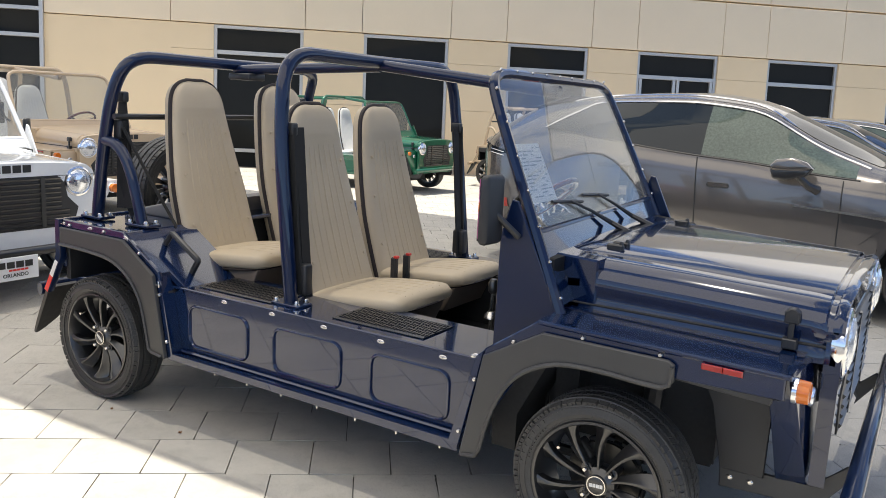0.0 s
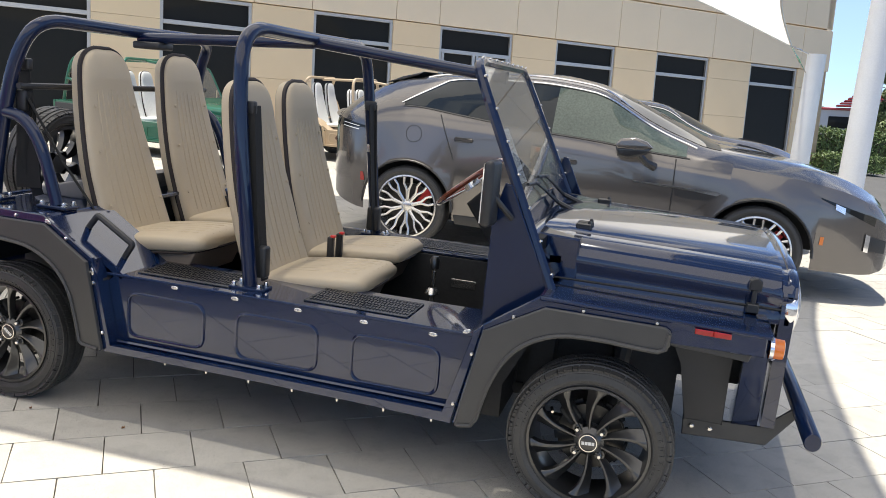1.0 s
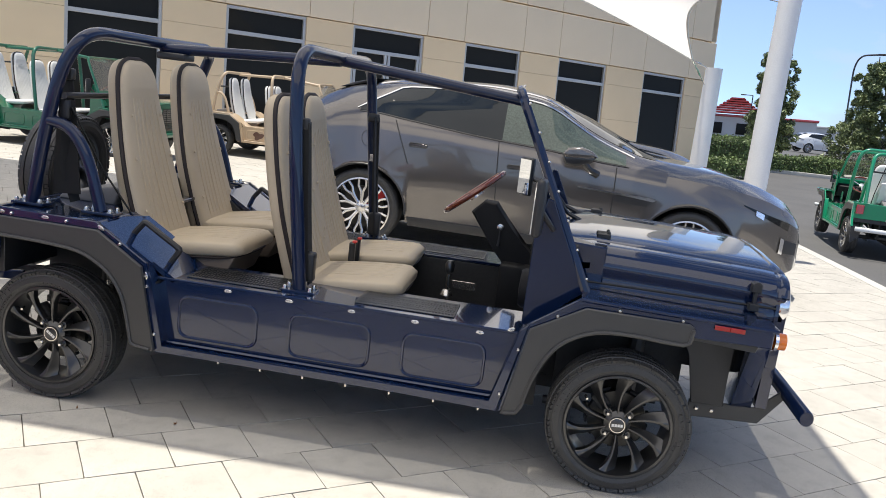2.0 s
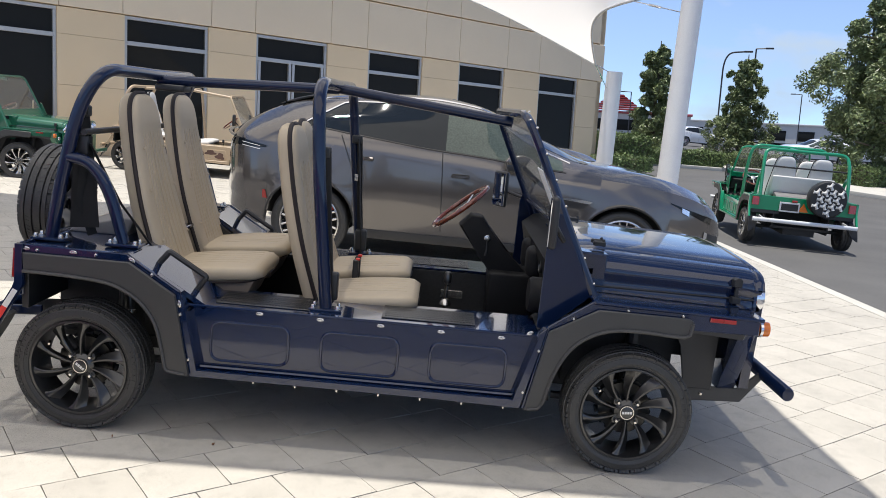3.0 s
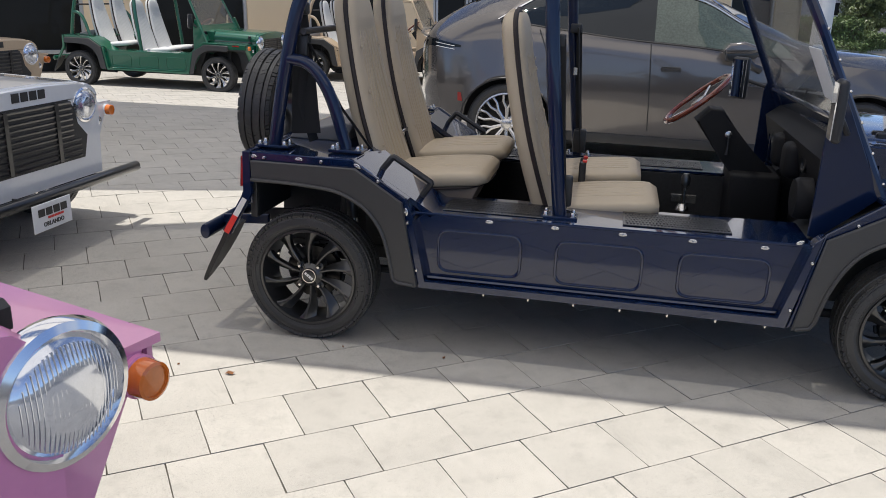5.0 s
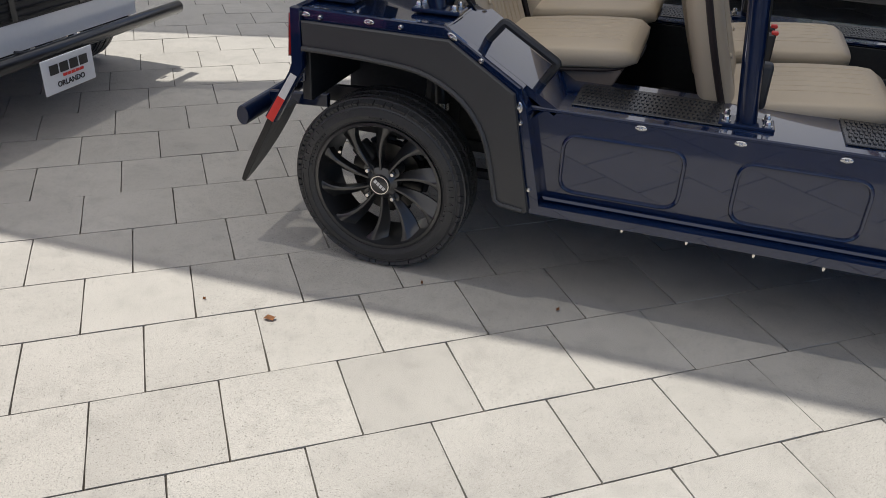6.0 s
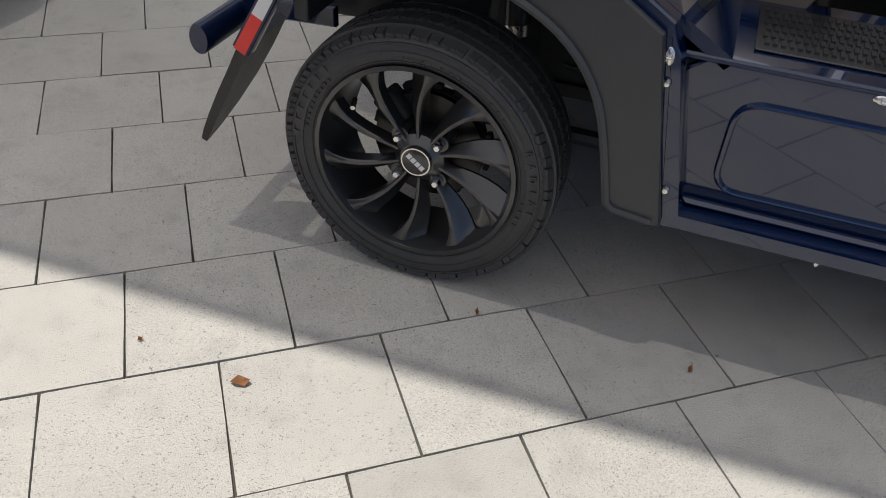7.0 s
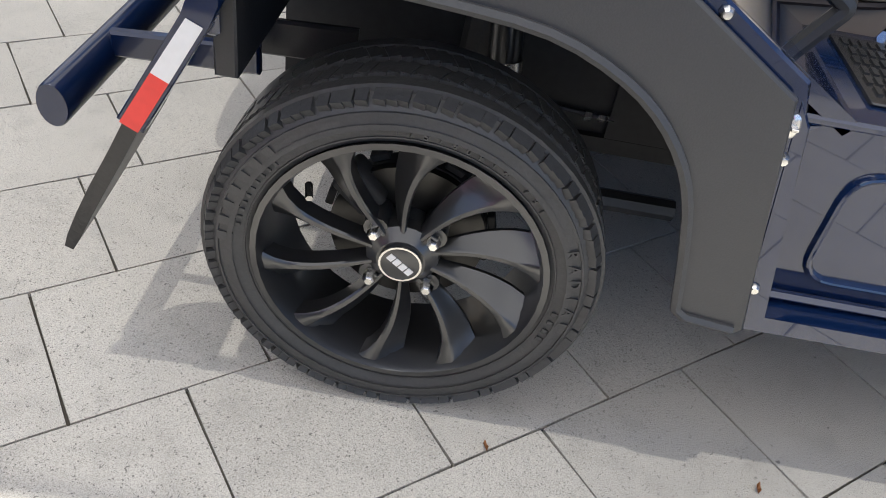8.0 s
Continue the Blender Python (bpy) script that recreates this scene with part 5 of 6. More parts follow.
for i, (a, b) in enumerate(openings):
    wd = b - a
    door = i == 3
    fw = 0.07
    bm = bmesh.new()
    box(bm, ((a + b) / 2, 0.10, HEAD - fw / 2), (wd, 0.12, fw), None, 0.004)
    win = part("entrance_door" if door else "window", bm, FRAME_ALU, building)
    bars = [((a + b) / 2, 2.235, wd - 2 * fw, 0.09), (a + fw / 2, (HEAD - fw + FOOT) / 2, fw, HEAD - fw - FOOT), (b - fw / 2, (HEAD - fw + FOOT) / 2, fw, HEAD - fw - FOOT)]
    if door:
        bars += [((a + b) / 2 + q, (2.19 + FOOT) / 2, 0.07, 2.19 - FOOT) for q in (-0.05, 0.05)] + [(q, (2.19 + FOOT) / 2, 0.07, 2.19 - FOOT) for q in (a + 0.12, b - 0.12)]
    else:
        bars += [((a + b) / 2, 0.12, wd - 2 * fw, 0.08)]
    for cx, cz, sx, sz in bars:
        bm = bmesh.new()
        box(bm, (cx, 0.10, cz), (sx, 0.118, sz), None, 0.004)
        part("frame_bar", bm, FRAME_ALU, win)
    bm = bmesh.new()
    box(bm, ((a + b) / 2, 0.12, (HEAD + FOOT) / 2), (wd - 0.02, 0.02, HEAD - FOOT))
    part("pane", bm, WIN_GLASS, win)
# curtain wall at the end: posts, rails and panes
CW = -3.50
bm = bmesh.new()
box(bm, (CW - 0.04, 0.0, 3.0), (0.08, 0.16, 7.2), None, 0.004)
cw = part("curtain_wall", bm, FRAME_ALU, building)
for i in range(1, 9):
    bm = bmesh.new()
    box(bm, (CW - 0.04 - 0.95 * i, 0.0, 3.0), (0.07, 0.14, 7.2), None, 0.004)
    part("post", bm, FRAME_ALU, cw)
for zz in (0.1, 2.35, 2.9, 4.4, 6.3):
    bm = bmesh.new()
    box(bm, (CW - 4.0, 0.0, zz), (7.9, 0.12, 0.08), None, 0.004)
    part("rail", bm, FRAME_ALU, cw)
bm = bmesh.new()
box(bm, (CW - 4.0, 0.06, 3.0), (7.9, 0.03, 7.2))
part("pane", bm, WIN_GLASS, cw)


# ---- shade sails ----
def cast(x, y, h):
    """The place at height h whose shadow falls on x, y."""
    return Vector((x, y, 0)) + SUN * (h / SUN.z)


def sail(name, corners, sag=0.12, n=14, label="white tensioned shade sail", bow=0.0):
    """A thin cloth between four corners, its edges drawn in; bow: the second edge alone."""
    bm = bmesh.new()
    c = [Vector(p) for p in corners]
    mid = sum(c, Vector()) / len(c)
    grid = []
    for i in range(n + 1):
        row = []
        for j in range(n + 1):
            u, v = i / n, j / n
            p = c[0] * (1 - u) * (1 - v) + c[1] * u * (1 - v) + c[2] * u * v + c[3] * (1 - u) * v
            pull = max(4 * u * (1 - u) * (1 - min(1, 6 * min(v, 1 - v))), 4 * v * (1 - v) * (1 - min(1, 6 * min(u, 1 - u))))
            p = p + (mid - p) * (sag * pull + bow * 4 * v * (1 - v) * u ** 6)
            row.append(bm.verts.new(p))
        grid.append(row)
    for i in range(n):
        for j in range(n):
            bm.faces.new((grid[i][j], grid[i + 1][j], grid[i + 1][j + 1], grid[i][j + 1]))
    hold = thing(name, pose(0, 0, 0), label, "shade sail", "shade sails")
    rim = [[v.co.copy() for v in grid[0]], [v.co.copy() for v in grid[-1]], [r[0].co.copy() for r in grid], [r[-1].co.copy() for r in grid]]
    part("cloth", bm, SAIL_CLOTH, hold)
    for edge in rim:
        bm = bmesh.new()
        tube(bm, edge, 0.018, 6)
        part("edge_hem", bm, SAIL, hold)
    return hold


SAIL_CLOTH, n_, l_, p_ = node_mat("white shade cloth")
p_.inputs["Base Color"].default_value = (0.80, 0.79, 0.76, 1)
p_.inputs["Roughness"].default_value = 0.9
tr_ = n_.new("ShaderNodeBsdfTranslucent")
tr_.inputs["Color"].default_value = (0.74, 0.705, 0.65, 1)
mx_ = n_.new("ShaderNodeMixShader")
mx_.inputs["Fac"].default_value = 0.90
l_.new(p_.outputs[0], mx_.inputs[1])
l_.new(tr_.outputs[0], mx_.inputs[2])
op_ = n_.new("ShaderNodeBsdfTransparent")
wv_ = n_.new("ShaderNodeMixShader")
wv_.inputs["Fac"].default_value = 0.14
l_.new(mx_.outputs[0], wv_.inputs[1])
l_.new(op_.outputs[0], wv_.inputs[2])
l_.new(wv_.outputs[0], n_["Material Output"].inputs["Surface"])

sail("shade_sail", [cast(-6.5, -0.47, 4.6), cast(3.60, -0.185, 4.9), cast(3.98, 5.2, 5.2), cast(-1.35, 1.33, 4.9)], sag=0.0, bow=0.05)
sail("shade_sail", [cast(-9.5, -0.6, 5.2), cast(-1.0, 2.55, 5.4), cast(2.6, 7.4, 5.8), cast(-8.5, 7.0, 5.4)], sag=0.03)
sail("shade_sail", [cast(-9.0, -1.25, 5.2), cast(7.5, -1.42, 5.0), cast(7.0, -9.5, 5.6), cast(-9.0, -9.0, 5.4)], sag=0.0)
# the far sail, whose low corner is tied to the short mast
LOW = Vector((4.13, 11.9, 2.50))
PEAK = Vector((3.86, 8.0, 3.15))
sail("shade_sail", [LOW, Vector((-1.2, 11.6, 4.05)), Vector((1.5, 7.5, 7.2)), PEAK], sag=0.16)


def mast(x, y, h, r0, r1, lean_x, lean_y, label):
    ob = thing("sail_mast", leant(x, y), label, "mast", "sail masts")
    bm = bmesh.new()
    tube(bm, [(lean_x * t, lean_y * t, h * t - 0.05) for t in (0, 0.25, 0.5, 0.75, 1.0)], [r0 + (r1 - r0) * t for t in (0, 0.25, 0.5, 0.75, 1.0)], 24)
    part("shaft", bm, POLE_PAINT, ob)
    bm = bmesh.new()
    lathe(bm, [(r0 + 0.12, -0.02), (r0 + 0.12, 0.03), (r0, 0.03)], 24, axis="z")
    part("base_plate", bm, POLE_PAINT, ob)
    return ob


mast(4.53, 7.50, 6.5, 0.145, 0.125, 0.24, -0.25, "thick white leaning steel mast of a shade sail")
mast(4.62, 12.4, 2.72, 0.165, 0.15, 0.08, -0.10, "short white steel mast tied to a sail")
for tip, post, dz in ((LOW, Vector((4.47, 12.35, 2.42)), 0.0), (LOW, Vector((4.47, 12.35, 2.42)), -0.30), (PEAK, Vector((4.40, 7.52, 3.0)), 0.0), (PEAK, Vector((4.40, 7.52, 3.0)), 0.22)):
    bm = bmesh.new()
    a, b = tip, post + Vector((0, 0, dz))
    tube(bm, [a, a.lerp(b, 0.35), a.lerp(b, 0.36), a.lerp(b, 0.6), a.lerp(b, 0.61), b], [0.008, 0.008, 0.018, 0.018, 0.008, 0.008], 6)
    tagged(part("turnbuckle", bm, STEEL), "steel turnbuckle between sail and mast", "turnbuckle", "turnbuckles")


# ---- the grey car ----
def curve(x, *pairs):
    """A smooth curve through pairs of x and value that never overshoots them."""
    xs, ys = pairs[0::2], pairs[1::2]
    if x <= xs[0]:
        return ys[0]
    if x >= xs[-1]:
        return ys[-1]
    slopes = [(q - p) / (b - a) for a, b, p, q in zip(xs, xs[1:], ys, ys[1:])]

    def lean(k):
        if k in (0, len(xs) - 1):
            return slopes[min(k, len(slopes) - 1)]
        p, q = slopes[k - 1], slopes[k]
        return 0.0 if p * q <= 0 else 2 * p * q / (p + q)
    k = next(i for i in range(len(slopes)) if x <= xs[i + 1])
    w = xs[k + 1] - xs[k]
    t = (x - xs[k]) / w
    return ((1 + 2 * t) * (1 - t) ** 2 * ys[k] + t * (1 - t) ** 2 * w * lean(k) + t * t * (3 - 2 * t) * ys[k + 1] + t * t * (t - 1) * w * lean(k + 1))


AX_F, RW = 3.06, 0.385


@functools.lru_cache(maxsize=None)
def car_section(x):
    """Half of a cross-section of the tall coupe-backed car: eleven points from the sill to the middle of the roof."""
    if x < -0.3:
        x = -0.3 + (x + 0.3) * 1.16
    zc = curve(x, -1.02, 1.13, -0.98, 1.19, -0.75, 1.345, -0.47, 1.49, -0.15, 1.595, 0.6, 1.68, 1.1, 1.70, 1.55, 1.65, 1.92, 1.515, 2.35, 1.325, 2.74, 1.175, 3.3, 1.115, 3.66, 1.04, 3.95, 0.925, 4.1, 0.81, 4.16, 0.64)
    zb = curve(x, -1.02, 1.05, -0.9, 1.13, -0.4, 1.245, 0.0, 1.29, 0.36, 1.255, 1.13, 1.175, 1.65, 1.14, 2.2, 1.085, 2.74, 1.055, 3.2, 1.02, 3.66, 0.945, 3.95, 0.83, 4.1, 0.70, 4.16, 0.58)
    wb = curve(x, -1.02, 0.46, -0.97, 0.60, -0.88, 0.71, -0.75, 0.80, -0.55, 0.88, -0.3, 0.92, 0.4, 0.925, 1.5, 0.91, 2.4, 0.93, 2.95, 0.95, 3.4, 0.92, 3.7, 0.86, 3.95, 0.76, 4.1, 0.62, 4.16, 0.46)
    wr = curve(x, -1.02, 0.36, -0.97, 0.46, -0.8, 0.56, -0.3, 0.58, 0.5, 0.61, 1.2, 0.63, 1.8, 0.62, 2.35, 0.68, 2.74, 0.76, 3.3, 0.72, 3.7, 0.60, 3.95, 0.46, 4.16, 0.2)
    drop_r = curve(x, -1.02, 0.02, -0.75, 0.03, 0, 0.06, 1.2, 0.075, 1.7, 0.06, 2.1, 0.10, 2.5, 0.07, 2.74, 0.025, 4.16, 0.012)
    zs = curve(x, -1.02, 0.46, -0.8, 0.36, -0.4, 0.31, 3.5, 0.28, 3.95, 0.27, 4.16, 0.33)
    ws = curve(x, -1.02, 0.44, -0.97, 0.58, -0.88, 0.70, -0.75, 0.80, -0.5, 0.91, 0.0, 0.95, 0.6, 0.92, 2.4, 0.92, 3.0, 0.96, 3.5, 0.91, 3.85, 0.80, 4.1, 0.64, 4.16, 0.50)
    wm = curve(x, -1.02, 0.48, -0.97, 0.62, -0.88, 0.74, -0.75, 0.85, -0.55, 0.94, -0.3, 0.985, 0.2, 0.995, 0.8, 0.955, 1.6, 0.945, 2.3, 0.96, 2.9, 0.995, 3.3, 0.985, 3.6, 0.94, 3.9, 0.80, 4.1, 0.64, 4.16, 0.48)
    arch = zs
    for xw in (0.0, AX_F):
        d = abs(x - xw)
        if d < 0.44:
            arch = max(arch, RW + math.sqrt(0.44 ** 2 - d * d) * 0.98)
    zre = zc - drop_r
    z2, z3, z4 = min(0.60, zs + (zb - zs) * 0.45), min(0.80, zs + (zb - zs) * 0.70), zb - (zb - zs) * 0.14
    over = arch > zs
    scoop = curve(x, 0.45, 0.0, 0.9, 0.030, 1.5, 0.040, 2.1, 0.032, 2.6, 0.0)
    pts = [(wm if over else ws, arch), (wm + 0.004 if over else ws * 0.55 + wm * 0.45 - scoop, max(zs + (zb - zs) * 0.24, arch + 0.008)), (wm, max(z2, arch + 0.03)), (wm - 0.004, max(z3, arch + 0.05)), (wb + 0.030, max(z4, arch + 0.07)), (wb, max(zb, arch + 0.085))]
    z5 = pts[5][1]
    zre = max(zre, z5 + 0.005)
    zc = max(zc, zre + 0.004)
    pts += [(wb * 0.55 + wr * 0.45 + 0.018, z5 * 0.5 + zre * 0.5), (wr + 0.01, zre - 0.012 if zre - z5 > 0.05 else zre - 0.003), (wr - 0.03, zre + 0.006), (wr * 0.5, zc - (zc - zre) * 0.25), (0.0, zc)]
    return pts


def car_y(x, z):
    """The half-width of the car's side at a height."""
    p = car_section(x)[:9]
    return float(np.interp(z, [q[1] for q in p], [q[0] for q in p]))


def car_wheel(parent, c, side, rim):
    hold = new("wheel")
    hold.parent = parent
    hold.matrix_basis = Matrix.Translation(c) @ Matrix.Rotation(0 if side < 0 else math.pi, 4, "Z")
    bm = bmesh.new()
    make_tyre(bm, RW, 0.285, 0.26, False)
    part("tyre", bm, RUBBER, hold)
    bm = bmesh.new()
    lathe(bm, [(0.282, 0.1), (0.286, -0.10), (0.292, -0.115), (0.278, -0.118), (0.270, -0.10), (0.262, 0.0), (0.26, 0.1)], 40, closed=True)
    part("rim", bm, rim, hold)
    for i in range(10):
        bm = bmesh.new()
        q = 2 * math.pi * i / 10
        for br in (-1, 1):
            def at(r, a, y):
                return Vector((r * math.sin(q + a), y, r * math.cos(q + a)))
            tube(bm, [at(0.05, 0, -0.075), at(0.15, 0.05 * br, -0.085), at(0.215, 0.17 * br, -0.098), at(0.272, 0.13 * br, -0.105)], [0.016, 0.013, 0.011, 0.012], 6)
        part("spoke", bm, rim, hold)
    bm = bmesh.new()
    lathe(bm, [(0.07, 0.0), (0.065, -0.07), (0.035, -0.09), (0, -0.09)], 20)
    part("hub", bm, rim, hold)
    bm = bmesh.new()
    lathe(bm, [(0.05, 0.02), (0.20, 0.02), (0.20, 0.05), (0.05, 0.05)], 32, closed=True)
    part("brake_disc", bm, DISC, hold)
    bm = bmesh.new()
    box(bm, (0.14, 0.02, 0.09), (0.07, 0.07, 0.17), Matrix.Rotation(radians(40), 3, "Y"), 0.012)
    part("caliper", bm, RED_CAL, hold, "red brake caliper")
    bm = bmesh.new()
    lathe(bm, [(0.0, 0.09), (0.26, 0.09), (0.26, 0.1), (0, 0.1)], 24)
    part("back_plate", bm, DEEP, hold)


def make_car(name, m, paint, label, group):
    car = thing(name, m, label, "car", group)
    xs = sorted(set([round(v, 4) for v in list(np.linspace(-0.92, 4.16, 64)) + [xw + s * d for xw in (0, AX_F) for s in (-1, 1) for d in (0.4405, 0.435, 0.42, 0.39, 0.34, 0.26, 0.15)]]))
    bm = bmesh.new()
    rings = []
    for x in xs:
        p = car_section(x)
        rings.append([bm.verts.new((x, -y, z)) for y, z in p] + [bm.verts.new((x, y, z)) for y, z in p[-2::-1]])
    for a, b in zip(rings, rings[1:]):
        for j in range(len(a) - 1):
            bm.faces.new((a[j], a[j + 1], b[j + 1], b[j]))
    bm.faces.new(rings[0])
    bm.faces.new(rings[-1])
    part("body", bm, paint, car, sharp=40)
    bm = bmesh.new()
    box(bm, (1.53, 0, 0.42), (2.1, 1.7, 0.26))
    for xw in (0.0, AX_F):
        box(bm, (xw, 0, 0.62), (0.95, 1.36, 0.42))
    part("underbody", bm, DEEP, car)

    def patch(nm, fn, nu, nv, mat, lab="", off=0.005):
        bmx = bmesh.new()
        g = [[bmx.verts.new(fn(i / nu, j / nv, off)) for j in range(nv + 1)] for i in range(nu + 1)]
        for i in range(nu):
            for j in range(nv):
                bmx.faces.new((g[i][j], g[i + 1][j], g[i + 1][j + 1], g[i][j + 1]))
        return part(nm, bmx, mat, car, lab, sharp=60)

    for sd in (-1, 1):
        def side(x0, x1, cut0=0.0, cut1=0.0):
            def fn(u, v, off):
                x = x0 + (x1 - x0) * u
                p = car_section(x)
                lo, hi = p[5][1] + 0.022, min(p[7][1] - 0.025, 1.395 + 0.62 * x)
                z = lo + max(0.006, hi - lo) * v
                x2 = x + cut0 * (1 - u) * v + cut1 * u * v
                return Vector((x2, sd * (car_y(x2, z) + off), z))
            return fn
        patch("rear_quarter_window", side(-0.10, 0.418), 10, 6, TINT)
        patch("rear_side_window", side(0.418, 1.13), 10, 6, TINT)
        patch("door_pillar", side(1.13, 1.27), 2, 6, TINT)
        patch("front_side_window", side(1.27, 2.42, 0.0, 0.0), 18, 6, TINT_FRONT)
        bmx = bmesh.new()
        pts = []
        for i in range(30):
            x = -0.13 + 2.63 * i / 29
            p = car_section(x)
            z = min(p[7][1] - 0.012, 1.405 + 0.62 * x)
            pts.append((x, sd * (car_y(x, z) + 0.006), z))
        tube(bmx, pts, [0.008] + [0.013] * 6 + [0.012] * 23, 6)
        part("window_trim", bmx, CHROME, car)
        bmx = bmesh.new()
        pts = []
        for i in range(20):
            x = -0.10 + 2.55 * i / 19
            z = car_section(x)[5][1] + 0.012
            pts.append((x, sd * (car_y(x, z) + 0.004), z))
        tube(bmx, pts, 0.007, 6)
        part("window_seal", bmx, BLACK, car)
        bmx = bmesh.new()
        pts = [(x, sd * (car_section(x)[8][0] - 0.03), car_section(x)[8][1] + 0.028 - 0.03 * (abs(x - 0.95) / 0.98) ** 6) for x in np.linspace(0.0, 1.92, 24)]
        tube(bmx, pts, 0.012, 6)
        part("roof_rail", bmx, CHROME, car, "bright roof rail")
        # shut lines
        for x0, x1, za, zb in ((1.285, 1.245, 0.40, 1.165), (2.345, 2.34, 0.42, 1.07), (0.42, 0.26, 0.86, 1.25)):
            bmx = bmesh.new()
            tube(bmx, [(x0 + (x1 - x0) * t, sd * (car_y(x0 + (x1 - x0) * t, za + (zb - za) * t) + 0.001), za + (zb - za) * t) for t in np.linspace(0, 1, 17)], 0.005, 5)
            part("shut_line", bmx, DEEP, car)
        bmx = bmesh.new()
        prism(bmx, [(0.47, 0.27), (2.60, 0.25), (2.62, 0.335), (0.45, 0.36)], sd * 0.88, sd * 0.936, 0.012)
        part("sill_trim", bmx, BLACK, car)
        for xh, z in ((0.50, 1.045), (1.435, 0.955)):
            bmx = bmesh.new()
            box(bmx, (xh, sd * (car_y(xh, z) - 0.001), z), (0.165, 0.008, 0.030), None, 0.003)
            handle = part("door_handle", bmx, paint, car)
            bmx = bmesh.new()
            tube(bmx, [(xh + a, sd * (car_y(xh + a, z + b) + 0.001), z + b) for a, b in ((-0.078, 0.018), (0.078, 0.018), (0.088, 0.0), (0.078, -0.018), (-0.078, -0.018), (-0.088, 0.0))], 0.004, 5, True)
            part("handle_gap", bmx, DEEP, handle)
        # side strake
        bmx = bmesh.new()
        pts = [(2.01, 0.850), (2.50, 0.824), (2.70, 0.806), (2.73, 0.826), (2.66, 0.838), (2.01, 0.860)]
        v = [bmx.verts.new((x, sd * (car_y(x, z) + 0.012), z)) for x, z in pts]
        w = [bmx.verts.new((x, sd * (car_y(x, z) - 0.01), z)) for x, z in pts]
        bmx.faces.new(v)
        for k in range(6):
            bmx.faces.new((v[k], v[(k + 1) % 6], w[(k + 1) % 6], w[k]))
        part("side_strake", bmx, CHROME, car)
        # shade in the vent hollow, laid on the body paint as a black patch
        bmx = bmesh.new()
        pts = [(2.36, 0.822), (2.69, 0.798), (2.52, 0.63), (2.40, 0.53), (2.37, 0.53)]
        v = [bmx.verts.new((x, sd * (car_y(x, z) + 0.004), z)) for x, z in pts]
        bmx.faces.new(v)
        part("side_vent_shade", bmx, BLACK, car)
        # mirror
        bmx = bmesh.new()
        prism(bmx, [(1.84, 1.155), (1.86, 1.115), (2.07, 1.130), (2.15, 1.150), (2.10, 1.195), (2.00, 1.225), (1.88, 1.205)], sd * 0.965, sd * 1.15, 0.022)
        mirror = part("door_mirror", bmx, paint, car)
        bmx = bmesh.new()
        prism(bmx, [(1.845, 1.135), (1.87, 1.062), (1.96, 1.050), (2.10, 1.095), (2.14, 1.148)], sd * 0.972, sd * 1.143, 0.016)
        part("mirror_base", bmx, BLACK_GLOSS, mirror, "black mirror underside")
        bmx = bmesh.new()
        tube(bmx, [(2.03, sd * 1.03, 1.09), (2.10, sd * 0.98, 1.02), (2.175, sd * 0.945, 0.985)], [0.026, 0.03, 0.038], 8)
        part("mirror_arm", bmx, BLACK_GLOSS, mirror)
        # arch liners
        for xw in (0.0, AX_F):
            bmx = bmesh.new()
            tube(bmx, [(xw + 0.44 * math.cos(q), sd * (car_y(xw + 0.44 * math.cos(q), 0.60) - 0.004), RW + 0.43 * math.sin(q)) for q in [math.pi * i / 18 for i in range(19)]], 0.012, 6)
            part("arch_trim", bmx, BLACK, car)
            car_wheel(car, (xw, sd * 0.845, RW), sd, SILVER)
        # lamps
        def lamp_at(x0, x1, top0, top1, low0, low1):
            def fn(u, v, off):
                x = x0 + (x1 - x0) * u
                z = (top0 + (top1 - top0) * u) * v + (low0 + (low1 - low0) * u) * (1 - v)
                return Vector((x, sd * (car_y(x, z) + off), z))
            return fn
        patch("headlamp", lamp_at(3.50, 3.96, 0.885, 0.75, 0.875, 0.68), 10, 4, TINT, off=0.006)
        patch("headlamp_lens", lamp_at(3.62, 3.70, 0.845, 0.815, 0.80, 0.765), 4, 3, LENS, off=0.010)
        patch("bumper_vent", lamp_at(3.92, 4.09, 0.60, 0.56, 0.48, 0.45), 6, 4, BLACK, off=0.006)
        patch("vent_blade", lamp_at(3.90, 3.94, 0.615, 0.60, 0.47, 0.46), 2, 4, CHROME, off=0.012)
        patch("front_marker", lamp_at(3.54, 3.57, 0.57, 0.57, 0.50, 0.50), 2, 4, AMBER, off=0.006)
        patch("tail_lamp", lamp_at(-0.46, -0.85, 1.085, 1.145, 1.065, 1.06), 10, 3, TINT, off=0.006)
        for zt in (0.03, 0.06):
            bmx = bmesh.new()
            tube(bmx, [(x, sd * (car_y(x, 1.14 - zt - 0.11 * (x + 0.85)) + 0.010), 1.14 - zt - 0.11 * (x + 0.85)) for x in np.linspace(-0.72, -0.52, 8)], 0.003, 5)
            part("lamp_line", bmx, CHROME, car)
        bmx = bmesh.new()
        for r_a in (0.075,):
            tube(bmx, [(0.03 + r_a * math.cos(q), sd * (car_y(0.03 + r_a * math.cos(q), 1.06 + r_a * math.sin(q)) + 0.0005), 1.06 + r_a * math.sin(q)) for q in [2 * math.pi * k / 28 for k in range(28)]], 0.003, 5, True)
        part("fuel_flap_line", bmx, DEEP, car)
        bmx = bmesh.new()
        pts = [(-0.42, 0.58), (-0.44, 0.66), (-0.47, 0.66), (-0.47, 0.58)]
        v = [bmx.verts.new((x, sd * (car_y(x, z) + 0.006), z)) for x, z in pts]
        bmx.faces.new(v)
